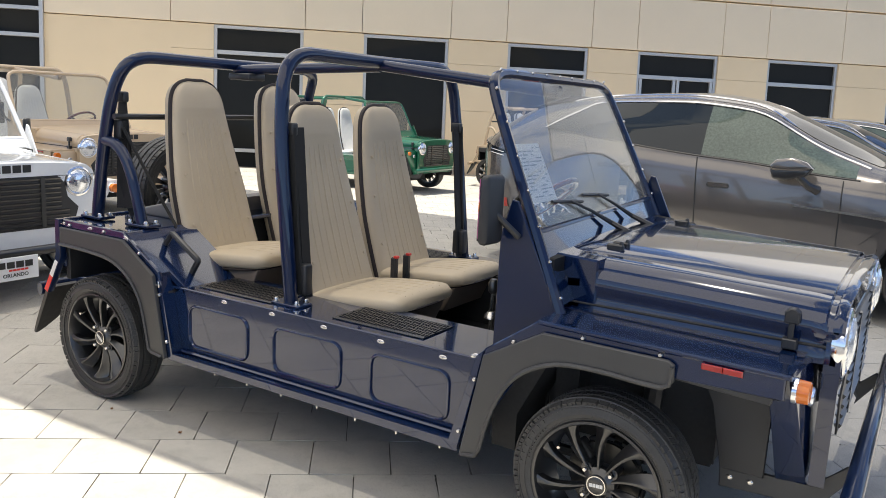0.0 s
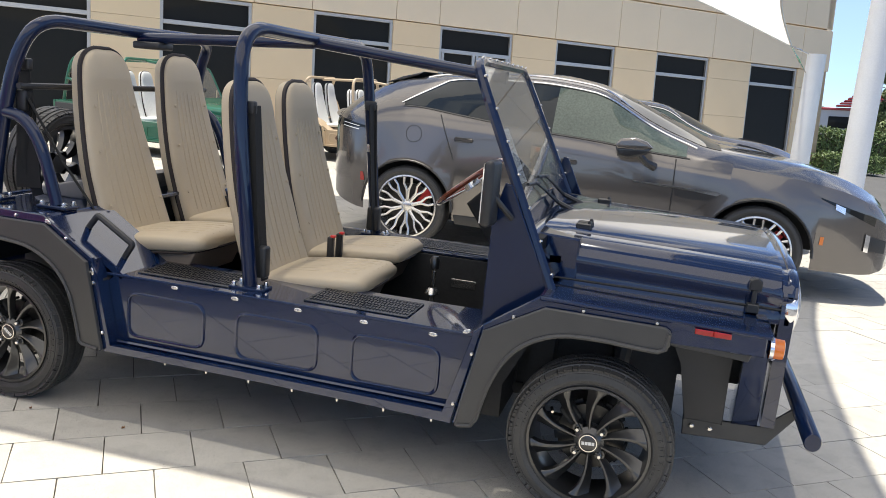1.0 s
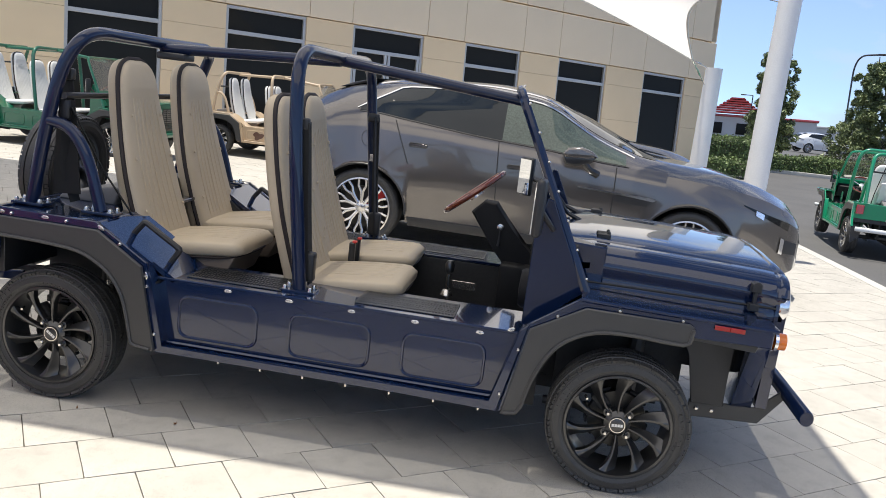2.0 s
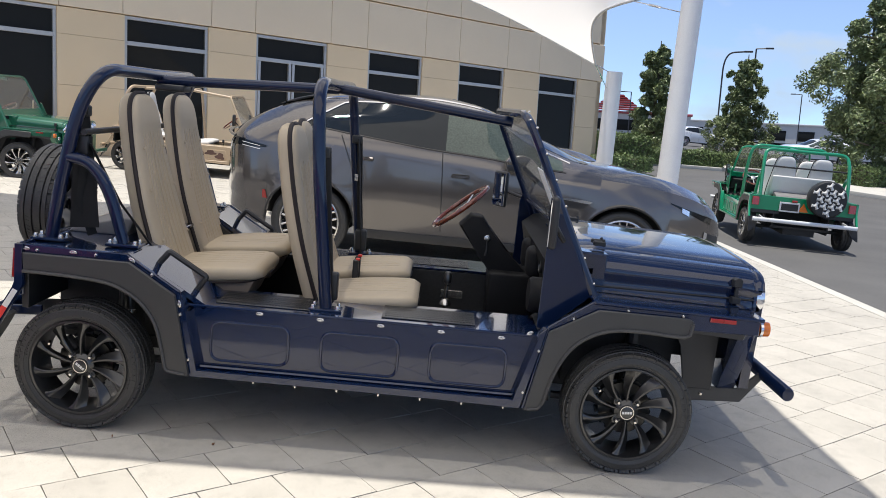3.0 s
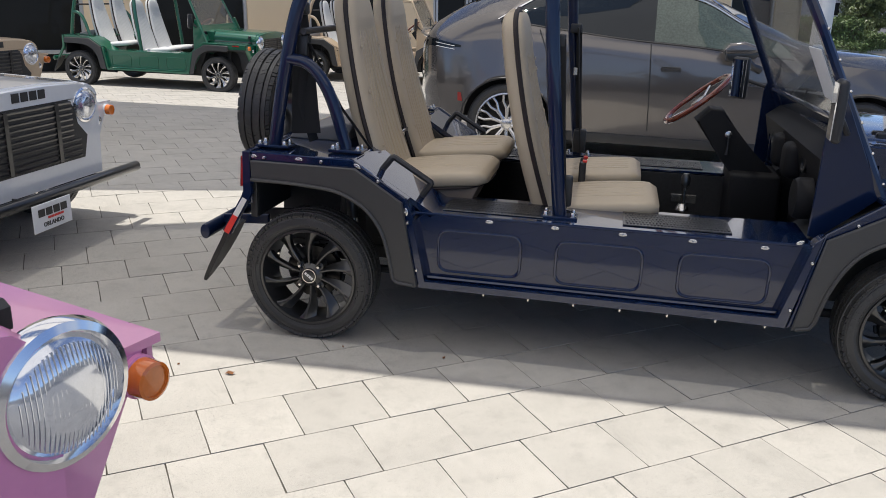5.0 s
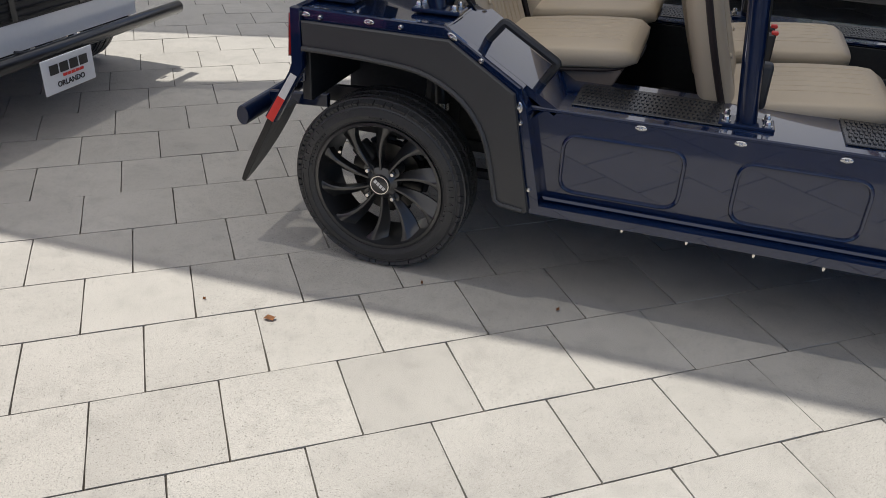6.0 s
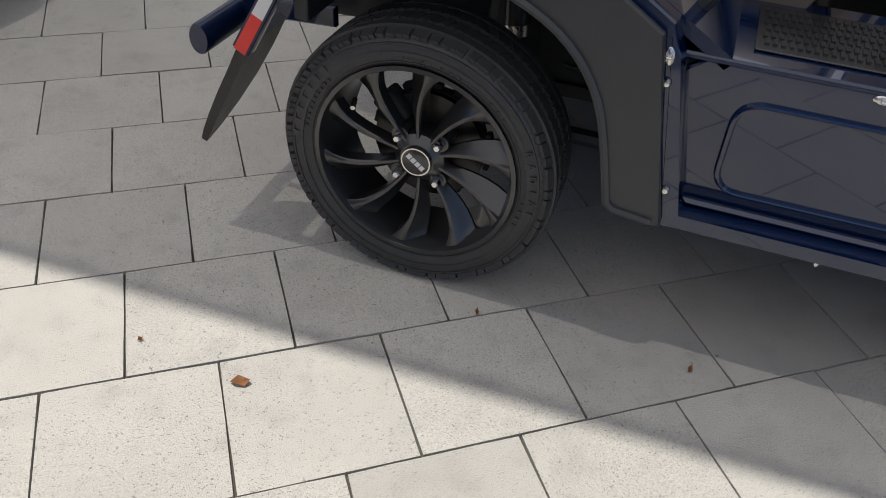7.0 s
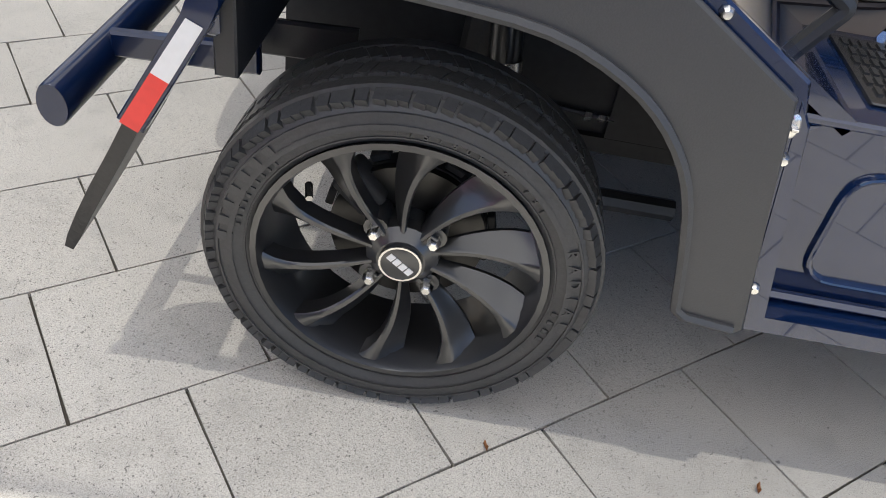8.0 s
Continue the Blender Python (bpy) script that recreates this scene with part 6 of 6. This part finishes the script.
        part("side_marker", bmx, RED_LENS, car)

    def top(x0, x1, half):
        def fn(u, v, off):
            x = x0 + (x1 - x0) * u
            p = car_section(x)
            a, b, c = p[8], p[9], p[10]
            y = (2 * v - 1) * a[0] * half
            z = float(np.interp(abs(y), [0, b[0], a[0]], [c[1], b[1], a[1]]))
            return Vector((x, y, z + off))
        return fn
    patch("windscreen", top(1.80, 2.70, 0.98), 12, 12, TINT)
    patch("rear_window", top(-0.78, -0.40, 0.92), 10, 10, TINT)
    # grille and plate area of the nose
    bm = bmesh.new()
    prism(bm, [(-0.38, 0.42), (0.38, 0.42), (0.42, 0.54), (0.26, 0.60), (-0.26, 0.60), (-0.42, 0.54)], 4.13, 4.17, 0.01, "x")
    gr = part("grille", bm, BLACK_GLOSS, car)
    bm = bmesh.new()
    for i in range(4):
        box(bm, (4.172, 0, 0.45 + 0.036 * i), (0.02, 0.70, 0.012))
    part("grille_bars", bm, CHROME, gr)
    bm = bmesh.new()
    prism(bm, [(-0.42, 1.495), (-0.26, 1.560), (-0.05, 1.618), (-0.10, 1.58), (-0.30, 1.52)], -0.54, 0.54, 0.01)
    part("tail_spoiler", bm, BLACK_GLOSS, car, "black roof spoiler")
    # boot lid lip
    bm = bmesh.new()
    lip = [(-0.985 + 0.16 * (abs(v) ** 3), 0.66 * v, 1.185 - 0.05 * v * v) for v in np.linspace(-1, 1, 17)]
    tube(bm, lip, 0.020, 6, flat=0.6)
    part("boot_lip", bm, paint, car)
    return car


def on_ground(x, y, rz=0.0):
    return pose(x, y, drop(x, y), 0, 0, rz)


grey_car = make_car("luxury_suv", on_ground(0.25, 5.35, 0), GREY_PAINT, "dark grey metallic luxury crossover parked beside the buggy", "parked luxury cars")
for i in range(3):
    copy_thing(grey_car, on_ground(0.02 + 0.32 * i, 8.05 + 2.65 * i, -1))

# ---- other buggies ----
green_a = make_buggy("green_buggy", on_ground(-7.5, 9.85, 1), GREEN_DARK, GREEN_DARK, WHITE_VINYL, "dark green buggy with white seats by the showroom", SILVER, detail=False, letters=None)
wheel_set(green_a, SILVER, letters=False)
green_b = make_buggy("green_buggy", on_ground(7.26, 9.58, 83) @ Matrix.Scale(0.96, 4), GREEN, GREEN, WHITE_VINYL, "bright green buggy with white seats on the asphalt", SILVER, detail=False, letters=None, bumper=WHITE_PAINT)
wheel_set(green_b, SILVER, letters=False)
sand_a = make_buggy("sand_buggy", on_ground(-7.42, 3.45, 0), SAND, SAND, WHITE_VINYL, "sand coloured buggy with brown camouflage patches", SILVER, detail=False, letters=True)
wheel_set(sand_a, SILVER, letters=False)
sand_b = make_buggy("sand_buggy", on_ground(-4.5, 12.75, 0), SAND, SAND, WHITE_VINYL, "sand coloured buggy beside the showroom windows", SILVER, detail=False, letters=None)
wheel_set(sand_b, SILVER, letters=False)
white_b = make_buggy("white_buggy", pose(-4.87, 0.66, 0.0, 0, 0, 0) @ Matrix.Diagonal((1.0, 1.0, 0.97, 1)), WHITE_PAINT, WHITE_PAINT, WHITE_VINYL, "white buggy with a black slatted grille", SILVER, detail=False, bumper=BLACK_GLOSS, bar_z=0.362, lamp_y=0.465)
wheel_set(white_b, SILVER, letters=False)
pink_b = make_buggy("pink_buggy", pose(-2.97, -1.915, 0.0, 0, 0, -15.6) @ Matrix.Scale(1.11, 4), PINK, PINK, WHITE_VINYL, "pink buggy with round chrome headlamps", SILVER, detail=False, letters=None, bar=False, lamp_y=0.60, lamp_size=0.98)
wheel_set(pink_b, SILVER, letters=False)



def camouflage(body, spots, y, seed):
    """Thin painted patches with wavy outlines on the side of a buggy."""
    rnd = random.Random(seed)
    for x, z, rx, rz in spots:
        a, b = rnd.uniform(0, 6), rnd.uniform(0, 6)
        pts = []
        for k in range(22):
            q = 2 * math.pi * k / 22
            r = 1 + 0.22 * math.sin(3 * q + a) + 0.12 * math.sin(5 * q + b)
            pts.append((x + rx * r * math.cos(q), z + rz * r * math.sin(q)))
        bm = bmesh.new()
        prism(bm, pts, -y, -y - 0.011)
        part("camouflage_patch", bm, BROWN_SPOT, body, "brown painted patch")


camouflage(sand_b, ((0.80, 0.44, 0.10, 0.07), (1.38, 0.42, 0.09, 0.06), (1.58, 0.47, 0.10, 0.045), (1.76, 0.41, 0.08, 0.06)), 0.789, 1)
camouflage(sand_a, ((0.75, 0.46, 0.12, 0.06), (1.30, 0.43, 0.10, 0.07), (1.72, 0.45, 0.09, 0.06)), 0.789, 2)

# spare wheel cover, plate and triangle at the green buggy's tail
bm = bmesh.new()
lathe(bm, [(0.29, 0.10), (0.30, 0.06), (0.30, -0.05), (0.285, -0.075), (0.26, -0.08), (0.0, -0.082)], 40, c=(-0.43, -0.30, 0.86), axis="x")
cover = part("spare_cover", bm, BLACK, green_b, "black and white patterned spare wheel cover")
bm = bmesh.new()
lathe(bm, [(0.265, -0.083), (0.0, -0.085)], 40, c=(-0.43, -0.30, 0.86), axis="x")
part("cover_face", bm, BLACK, cover)
for i in range(-3, 4):
    for j in range(-3, 4):
        cy, cz = 0.125 * (i + 0.5 * j), 0.108 * j
        if math.hypot(cy, cz) > 0.228:
            continue
        bm = bmesh.new()
        for k in range(3):
            q = radians(90 + 120 * k + 20)
            pts = [(-0.517, -0.30 + cy + r * math.cos(q + 3.0 * r), 0.86 + cz + r * math.sin(q + 3.0 * r)) for r in (0.0, 0.022, 0.044, 0.062)]
            tube(bm, pts, [0.030, 0.023, 0.021, 0.028], 6)
        part("cover_motif", bm, WHITE_VINYL, cover)
bm = bmesh.new()
box(bm, (-0.30, 0.22, 0.66), (0.02, 0.32, 0.16), None, 0.004)
plate = part("plate_holder", bm, WHITE_PAINT, green_b)
bm = bmesh.new()
box(bm, (-0.312, 0.22, 0.66), (0.006, 0.27, 0.11))
part("plate_bar", bm, BLACK, plate)
bm = bmesh.new()
prism(bm, [(-0.08, 0.60), (0.08, 0.60), (0.0, 0.74)], -0.305, -0.295, 0.0, "x")
part("warning_triangle", bm, AMBER, green_b, "orange reflective triangle")
bm = bmesh.new()
box(bm, (-0.305, 0.15, 0.762), (0.03, 0.085, 0.035), None, 0.008)
part("plate_lamp", bm, RED_LENS, green_b, "small red lamp above the plate")
bm = bmesh.new()
box(bm, (-0.02, 0, 0.99), (0.05, 1.0, 0.34), Matrix.Rotation(radians(-14), 3, "Y"), 0.02)
part("seat_back_cover", bm, WHITE_VINYL, green_b)
# front plate of the white buggy
bm = bmesh.new()
box(bm, (3.17, -0.08, 0.27), (0.008, 0.31, 0.155), None, 0.003)
plate = part("front_plate", bm, PAPER, white_b, "white show plate with dark lettering")
TURNED = Matrix.Rotation(radians(90), 4, "Z") @ Matrix.Rotation(radians(90), 4, "X")
blocks(Matrix.Translation((3.176, -0.08, 0.298)) @ TURNED, BLACK, plate, 0.24, 0.042)
blocks(Matrix.Translation((3.176, -0.06, 0.262)) @ TURNED, RED_TAPE, plate, 0.13, 0.012, 5, "script_bar")
word("ORLANDO", 0.034, Matrix.Translation((3.176, -0.08, 0.228)) @ TURNED, BLACK, plate, bold=0.0006)
bm = bmesh.new()
tube(bm, [(3.12, -0.30, 0.40), (3.15, -0.02, 0.33), (3.15, 0.1, 0.33)], 0.008, 6)
part("plate_bracket", bm, BLACK, plate)


# ---- planting ----
def leaf_mesh(name, points, normals, size, material, parent=None, seed=1):
    """Many small folded leaves at the given places."""
    rnd = np.random.default_rng(seed)
    verts, faces = [], []
    for p, nrm in zip(points, normals):
        d = Vector(rnd.normal(size=3)) * 0.8 + Vector(nrm)
        d.normalize()
        a = d.orthogonal().normalized()
        a = (Matrix.Rotation(rnd.uniform(0, 6.28), 3, d) @ a)
        b = d.cross(a)
        s = size * rnd.uniform(0.6, 1.35)
        k = len(verts)
        p = Vector(p)
        verts += [p - a * s, p + b * s * 0.36 + d * s * 0.12, p + a * s, p - b * s * 0.36 + d * s * 0.12]
        faces += [(k, k + 1, k + 2), (k, k + 2, k + 3)]
    me = bpy.data.meshes.new(name)
    me.from_pydata([tuple(v) for v in verts], [], faces)
    me.materials.append(material)
    ob = new(name, me)
    if parent is not None:
        ob.parent = parent
    return ob


def tree(x, y, h, r, kind, n, seed, label, trunk_h=0.5, leaf=0.11):
    t = thing("magnolia_tree", leant(x, y, seed * 40), label, "tree", "car park trees")
    rnd = np.random.default_rng(seed)
    bm = bmesh.new()
    girth = r * (0.09 if kind == "cone" else 0.045)
    tube(bm, [(0, 0, -0.1), (0.04, 0.02, h * 0.3), (-0.03, 0.03, h * 0.6), (0, 0, h * 0.94)], [girth, girth * 0.8, girth * 0.45, girth * 0.14], 8)
    if kind == "round":
        for q in (0.6, 2.5, 4.4):
            tube(bm, [(0.1 * math.cos(q), 0.1 * math.sin(q), -0.1), (0.9 * math.cos(q), 0.9 * math.sin(q), 1.1), (1.9 * math.cos(q), 1.9 * math.sin(q), 2.4)], [girth * 0.6, girth * 0.45, girth * 0.25], 7)
    limbs = []
    count = 26 if kind == "cone" else 46
    for i in range(count):
        z = trunk_h + (h * 0.85 - trunk_h) * i / (count - 1)
        q = i * 2.4 + rnd.uniform(-0.3, 0.3)
        ln = (r * (1.0 - 0.85 * (z / h)) if kind == "cone" else r * math.sqrt(max(0.03, 1 - ((z - h * 0.30) / (h * 0.62)) ** 2))) * rnd.uniform(0.7, 1.08)
        e = Vector((math.cos(q) * ln, math.sin(q) * ln, z + ln * (rnd.uniform(0.15, 0.5) if kind == "cone" else rnd.uniform(-0.08, 0.25))))
        tube(bm, [(0, 0, z), e * 0.5 + Vector((0, 0, z * 0.5 - ln * 0.02)), e], [r * 0.03, r * 0.018, r * 0.006], 5)
        limbs.append((Vector((0, 0, z)), e, ln))
    part("trunk", bm, BARK, t)
    pts, nrm = [], []
    clumps = []
    for a, e, ln in limbs:
        for k in range(9):
            u = rnd.uniform(0.3, 1.05)
            c = a.lerp(e, u) + Vector(rnd.normal(size=3)) * (ln * 0.16 + 0.06)
            clumps.append((c, ln * rnd.uniform(0.08, 0.16) + 0.10))
    while len(pts) < n:
        c, s = clumps[rnd.integers(len(clumps))]
        d = Vector(rnd.normal(size=3)).normalized()
        p = c + d * s * rnd.uniform(0.5, 1.0)
        if p.z < 0.15:
            continue
        pts.append(p)
        nrm.append(d + Vector((0, 0, 0.5)))
    leaf_mesh("crown", pts, nrm, leaf, LEAF, t, seed)
    return t


tree(11.3, 35.3, 5.9, 1.5, "cone", 26000, 3, "slim conical evergreen magnolia tree", 0.3, 0.085)
tree(15.7, 36.0, 5.7, 1.6, "cone", 26000, 4, "slim conical evergreen magnolia tree", 0.3, 0.085)
tree(20.4, 30.2, 8.8, 3.5, "round", 130000, 5, "broad dark green magnolia tree with a full crown", 1.5, 0.095)


def hedge(a, b, w, h, seed, mat, n, size=0.06):
    a, b = Vector((*a, 0)), Vector((*b, 0))
    u = (b - a).normalized()
    v = Vector((-u.y, u.x, 0))
    ln = (b - a).length
    ob = thing("hedge", leant(a.x, a.y, math.degrees(math.atan2(u.y, u.x)), drop(a.x, a.y)), "clipped green hedge in the planting bed", "hedge", "hedges")
    rnd = np.random.default_rng(seed)
    bm = bmesh.new()
    box(bm, (ln / 2, 0, h * 0.45), (ln - 0.12, w - 0.16, h * 0.9 - 0.06))
    part("core", bm, BARK, ob)
    pts, nrm = [], []
    for i in range(n):
        f = rnd.integers(4)
        x, y, z = rnd.uniform(0, ln), rnd.uniform(-w / 2, w / 2), rnd.uniform(0, h)
        jig = rnd.normal() * 0.035
        if f < 2:
            y, d = -w / 2 + jig, Vector((0, -1, 0.3))
        elif f == 2:
            z, d = h + jig + 0.05 * math.sin(x * 3.1 + seed) + 0.03 * math.sin(x * 7.7), Vector((0, 0, 1))
        else:
            x, d = (0 if rnd.random() < 0.5 else ln) + jig, Vector((-1, 0, 0.2))
        pts.append((x, y, z))
        nrm.append(d)
    leaf_mesh("leaves", pts, nrm, size, mat, ob, seed)
    return ob


hedge((4.7, 26.8), (9.4, 30.1), 1.4, 1.15, 11, LEAF_LIGHT, 11000)
hedge((6.8, 24.7), (8.6, 25.2), 0.9, 0.5, 12, LEAF_LIGHT, 2200)
hedge((10.1, 31.6), (13.4, 32.4), 1.4, 0.62, 13, LEAF_LIGHT, 6000)
hedge((13.3, 34.6), (17.4, 34.8), 1.3, 0.62, 14, LEAF_LIGHT, 5200)
hedge((16.9, 27.6), (22.9, 32.4), 1.6, 0.80, 15, LEAF_LIGHT, 9000)


def island(name, pts, label):
    bm = bmesh.new()
    prism(bm, pts, -0.32, -0.12, 0.02, "z")
    return tagged(part(name, bm, CONCRETE), label, "kerb", kind="structure")


island("kerb_island", [(15.2, 24.2), (16.8, 21.6), (19.0, 19.2), (30.0, 24.0), (30.0, 38.0), (22.0, 36.5), (15.8, 30.5)], "pale concrete kerb round a planting bed")
island("kerb_island", [(9.8, 30.9), (13.4, 31.4), (14.2, 32.6), (17.6, 33.6), (19.0, 36.5), (17.0, 38.5), (9.5, 37.5)], "pale concrete kerb round a planting bed")

# ---- street furniture and distance ----
def street_lamp(x, y, h, arm, bent, seed):
    ob = thing("street_lamp", leant(x, y, arm), "dark metal car park lamp post", "street lamp", "lamp posts")
    bm = bmesh.new()
    if bent:
        tube(bm, rounded([(0, 0, -0.1), (0, 0, h), (1.5, 0, h + 0.1)], 1.4, 8), 0.06, 8)
    else:
        tube(bm, [(0, 0, -0.1), (0, 0, h)], 0.06, 8)
        tube(bm, [(0, 0, h), (0.9, 0, h + 0.03)], 0.05, 6)
    part("post", bm, LAMP_METAL, ob)
    bm = bmesh.new()
    box(bm, (1.7 if bent else 1.0, 0, h + 0.1 if bent else h + 0.03), (0.6, 0.28, 0.12), None, 0.03)
    part("lamp_head", bm, LAMP_METAL, ob)


street_lamp(21.8, 58.2, 7.3, -25, True, 1)
street_lamp(25.6, 62.2, 8.2, -25, False, 2)
street_lamp(44.7, 97.5, 6.7, 160, False, 3)
street_lamp(23.0, 94.0, 5.0, 160, False, 4)
street_lamp(21.5, 36.0, 9.5, 160, False, 5)

white_car = make_car("parked_car", on_ground(22.0, 68.5, 14), CAR_WHITE, "white car parked beyond the hedge", "far parked cars")
copy_thing(white_car, on_ground(28.0, 52.0, 184))
copy_thing(white_car, on_ground(33.5, 57.0, 184))
make_car("parked_car", on_ground(34.0, 49.6, 186), SILVER_PAINT, "silver car parked behind the broad tree", "far parked cars")


def shop(x, y, w, d, h, rz, mat, label, awning=False):
    ob = thing("far_shop", leant(x, y, rz, -0.4), label, "shop", "far shops")
    bm = bmesh.new()
    box(bm, (0, 0, h / 2), (w, d, h))
    part("wall", bm, mat, ob)
    bm = bmesh.new()
    box(bm, (0, 0, h + 0.12), (w + 0.4, d + 0.4, 0.28), None, 0.05)
    part("parapet", bm, CAR_RED if awning else mat, ob)
    for i in range(int(w // 4)):
        bm = bmesh.new()
        box(bm, (-w / 2 + 2.4 + 4 * i, -d / 2 - 0.03, h * 0.42), (2.4, 0.1, h * 0.55), None, 0.02)
        part("window", bm, WIN_GLASS, ob)
    if awning:
        for i in range(7):
            bm = bmesh.new()
            z = h + 0.4 + 0.28 * i
            prism(bm, [(-3.2 + 0.38 * i, z), (3.2 - 0.38 * i, z), (3.0 - 0.38 * i, z + 0.16), (-3.0 + 0.38 * i, z + 0.16)], -d / 2 - 1.0, -d / 2 + 1.0)
            part("awning_slat", bm, RED_ROOF, ob)


shop(23.5, 104.0, 18, 10, 2.4, -12, FAR_WALL, "low white shop with a striped red awning roof", True)
shop(48.0, 128.0, 26, 12, 2.7, -16, FAR_WALL, "low white shop far across the road")
shop(78.0, 138.0, 44, 12, 2.5, -24, FAR_WALL, "long low grey shop far across the road")
bm = bmesh.new()
rnd = np.random.default_rng(8)
prev = None
for i in range(181):
    q = radians(-20 + 220 * i / 180)
    d = 260 + 20 * math.sin(i * 0.7)
    top = 3.2 + 1.1 * math.sin(i * 1.3) + rnd.uniform(-0.6, 0.9)
    lo, mid, hi = (bm.verts.new((d * math.cos(q), d * math.sin(q), -2)), bm.verts.new((d * math.cos(q), d * math.sin(q), top * 0.6)), bm.verts.new(((d + 8) * math.cos(q), (d + 8) * math.sin(q), top)))
    if prev:
        bm.faces.new((prev[0], lo, mid, prev[1]))
        bm.faces.new((prev[1], mid, hi, prev[2]))
    prev = (lo, mid, hi)
tagged(part("backdrop_woods", bm, FAR_GREEN), "low line of far green woods", "woods", kind="structure")

# dry leaves on the pavers
for x, y, q, s in ((-0.172, -0.447, 20, 0.020), (0.618, -0.080, 80, 0.009), (-0.406, -0.427, 50, 0.006), (0.178, -0.092, 110, 0.008), (-0.60, 0.95, 140, 0.02)):
    bm = bmesh.new()
    vs = [bm.verts.new(p) for p in ((-s, 0, 0.004), (-s * 0.3, s * 0.55, 0.012), (s * 0.8, s * 0.3, 0.006), (s, 0, 0.014), (s * 0.5, -s * 0.5, 0.004), (-s * 0.4, -s * 0.45, 0.010), (0, 0, 0.003))]
    for i in range(6):
        bm.faces.new((vs[i], vs[(i + 1) % 6], vs[6]))
    ob = tagged(part("dry_leaf", bm, DRY_LEAF), "curled dry brown leaf on the pavers", "leaf", "dry leaves")
    ob.matrix_basis = pose(x, y, 0, 0, 0, q)

# ---- pavers ----
PL, PW, GAP = 0.3179, 0.3105, 0.0025
pd, pn = Vector((math.cos(PAVE_ANG), math.sin(PAVE_ANG))), Vector((-math.sin(PAVE_ANG), math.cos(PAVE_ANG)))


def paver_verts(l, w, seed):
    """A slab whose edges run a little unevenly; top ring first, then the foot ring."""
    r = random.Random(seed)
    a, b = l / 2 - GAP / 2, w / 2 - GAP / 2
    walk_round = [(-a, -b), (a, -b), (a, b), (-a, b)]
    hi, lo = [], []
    for (x0, y0), (x1, y1) in zip(walk_round, walk_round[1:] + walk_round[:1]):
        for u in (0.0, 0.27, 0.52, 0.76):
            x, y = x0 + (x1 - x0) * u, y0 + (y1 - y0) * u
            k = 1 - r.uniform(0.001, 0.008) - (0.005 if u == 0.0 else 0)
            hi.append((x * k, y * k, 0.0 if u else -0.0006))
            lo.append((x * k * 1.003, y * k * 1.003, -0.014))
    return hi + lo


P_FACES = [tuple(range(16))] + [(i + 16, (i + 1) % 16 + 16, (i + 1) % 16, i) for i in range(16)]
SLABS = [[Vector(v) for v in paver_verts(PL, PW, s)] for s in range(6)]
slab_meshes = []
for slab in SLABS:
    me = bpy.data.meshes.new("paver")
    me.from_pydata([tuple(v) for v in slab], [], P_FACES)
    me.materials.append(PAVER)
    slab_meshes.append(me)
rest_v, rest_f = [], []
rnd = random.Random(3)
near = 0
tilt = Matrix.Rotation(PAVE_ANG, 4, "Z")
for k in range(-70, 75):
    nc = -0.1863 - PW * k - PW / 2
    off = (-0.1208 if k % 2 == 0 else 0.0445) + 0.0165 * k + rnd.uniform(-0.004, 0.004) + PL / 2
    for j in range(-95, 95):
        c = pd * (off + PL * j) + pn * nc
        if not (-22 < c.x < PAVE_X + 0.24 and -11 < c.y < 24):
            continue
        if (c - WALL_P.xy).dot(WALL_N.xy) < 0.4:
            continue
        dz = rnd.uniform(-0.0012, 0.0012)
        if c.x > PAVE_X - 0.25:
            # cut off along the edging
            ring = [tilt @ v for v in SLABS[j % 6][:16]]
            ring = [(c.x + v.x, c.y + v.y) for v in ring]
            cut = []
            for (x0, y0), (x1, y1) in zip(ring, ring[1:] + ring[:1]):
                if x0 <= PAVE_X:
                    cut.append((x0, y0))
                if (x0 <= PAVE_X) != (x1 <= PAVE_X):
                    u = (PAVE_X - x0) / (x1 - x0)
                    cut.append((PAVE_X, y0 + (y1 - y0) * u))
            if len(cut) > 2:
                s = len(rest_v)
                rest_v += [(x, y, drop(x, y) + dz) for x, y in cut] + [(x, y, drop(x, y) - 0.014) for x, y in cut]
                k2 = len(cut)
                rest_f.append(tuple(range(s, s + k2)))
                rest_f += [(s + q, s + q + k2, s + (q + 1) % k2 + k2, s + (q + 1) % k2) for q in range(k2)]
            continue
        if near < 300 and -1.3 < c.x < 3.9 and -2.2 < c.y < 3.0:
            ob = new("paver", slab_meshes[rnd.randrange(6)])
            ob.parent = pavement
            ob.matrix_basis = Matrix.Translation((c.x, c.y, drop(c.x, c.y) + dz)) @ Matrix.Rotation(PAVE_ANG + rnd.uniform(-0.003, 0.003), 4, "Z")
            near += 1
        else:
            s = len(rest_v)
            for v in SLABS[(j * 5 + k) % 6]:
                w = tilt @ v
                x, y = c.x + w.x, c.y + w.y
                rest_v.append((x, y, w.z + drop(x, y) + dz))
            rest_f += [tuple(i + s for i in f) for f in P_FACES]
me = bpy.data.meshes.new("far_pavers")
me.from_pydata(rest_v, [], rest_f)
me.materials.append(PAVER)
rest = new("far_pavers", me)
rest.parent = pavement
tagged(rest, kind="stuff")
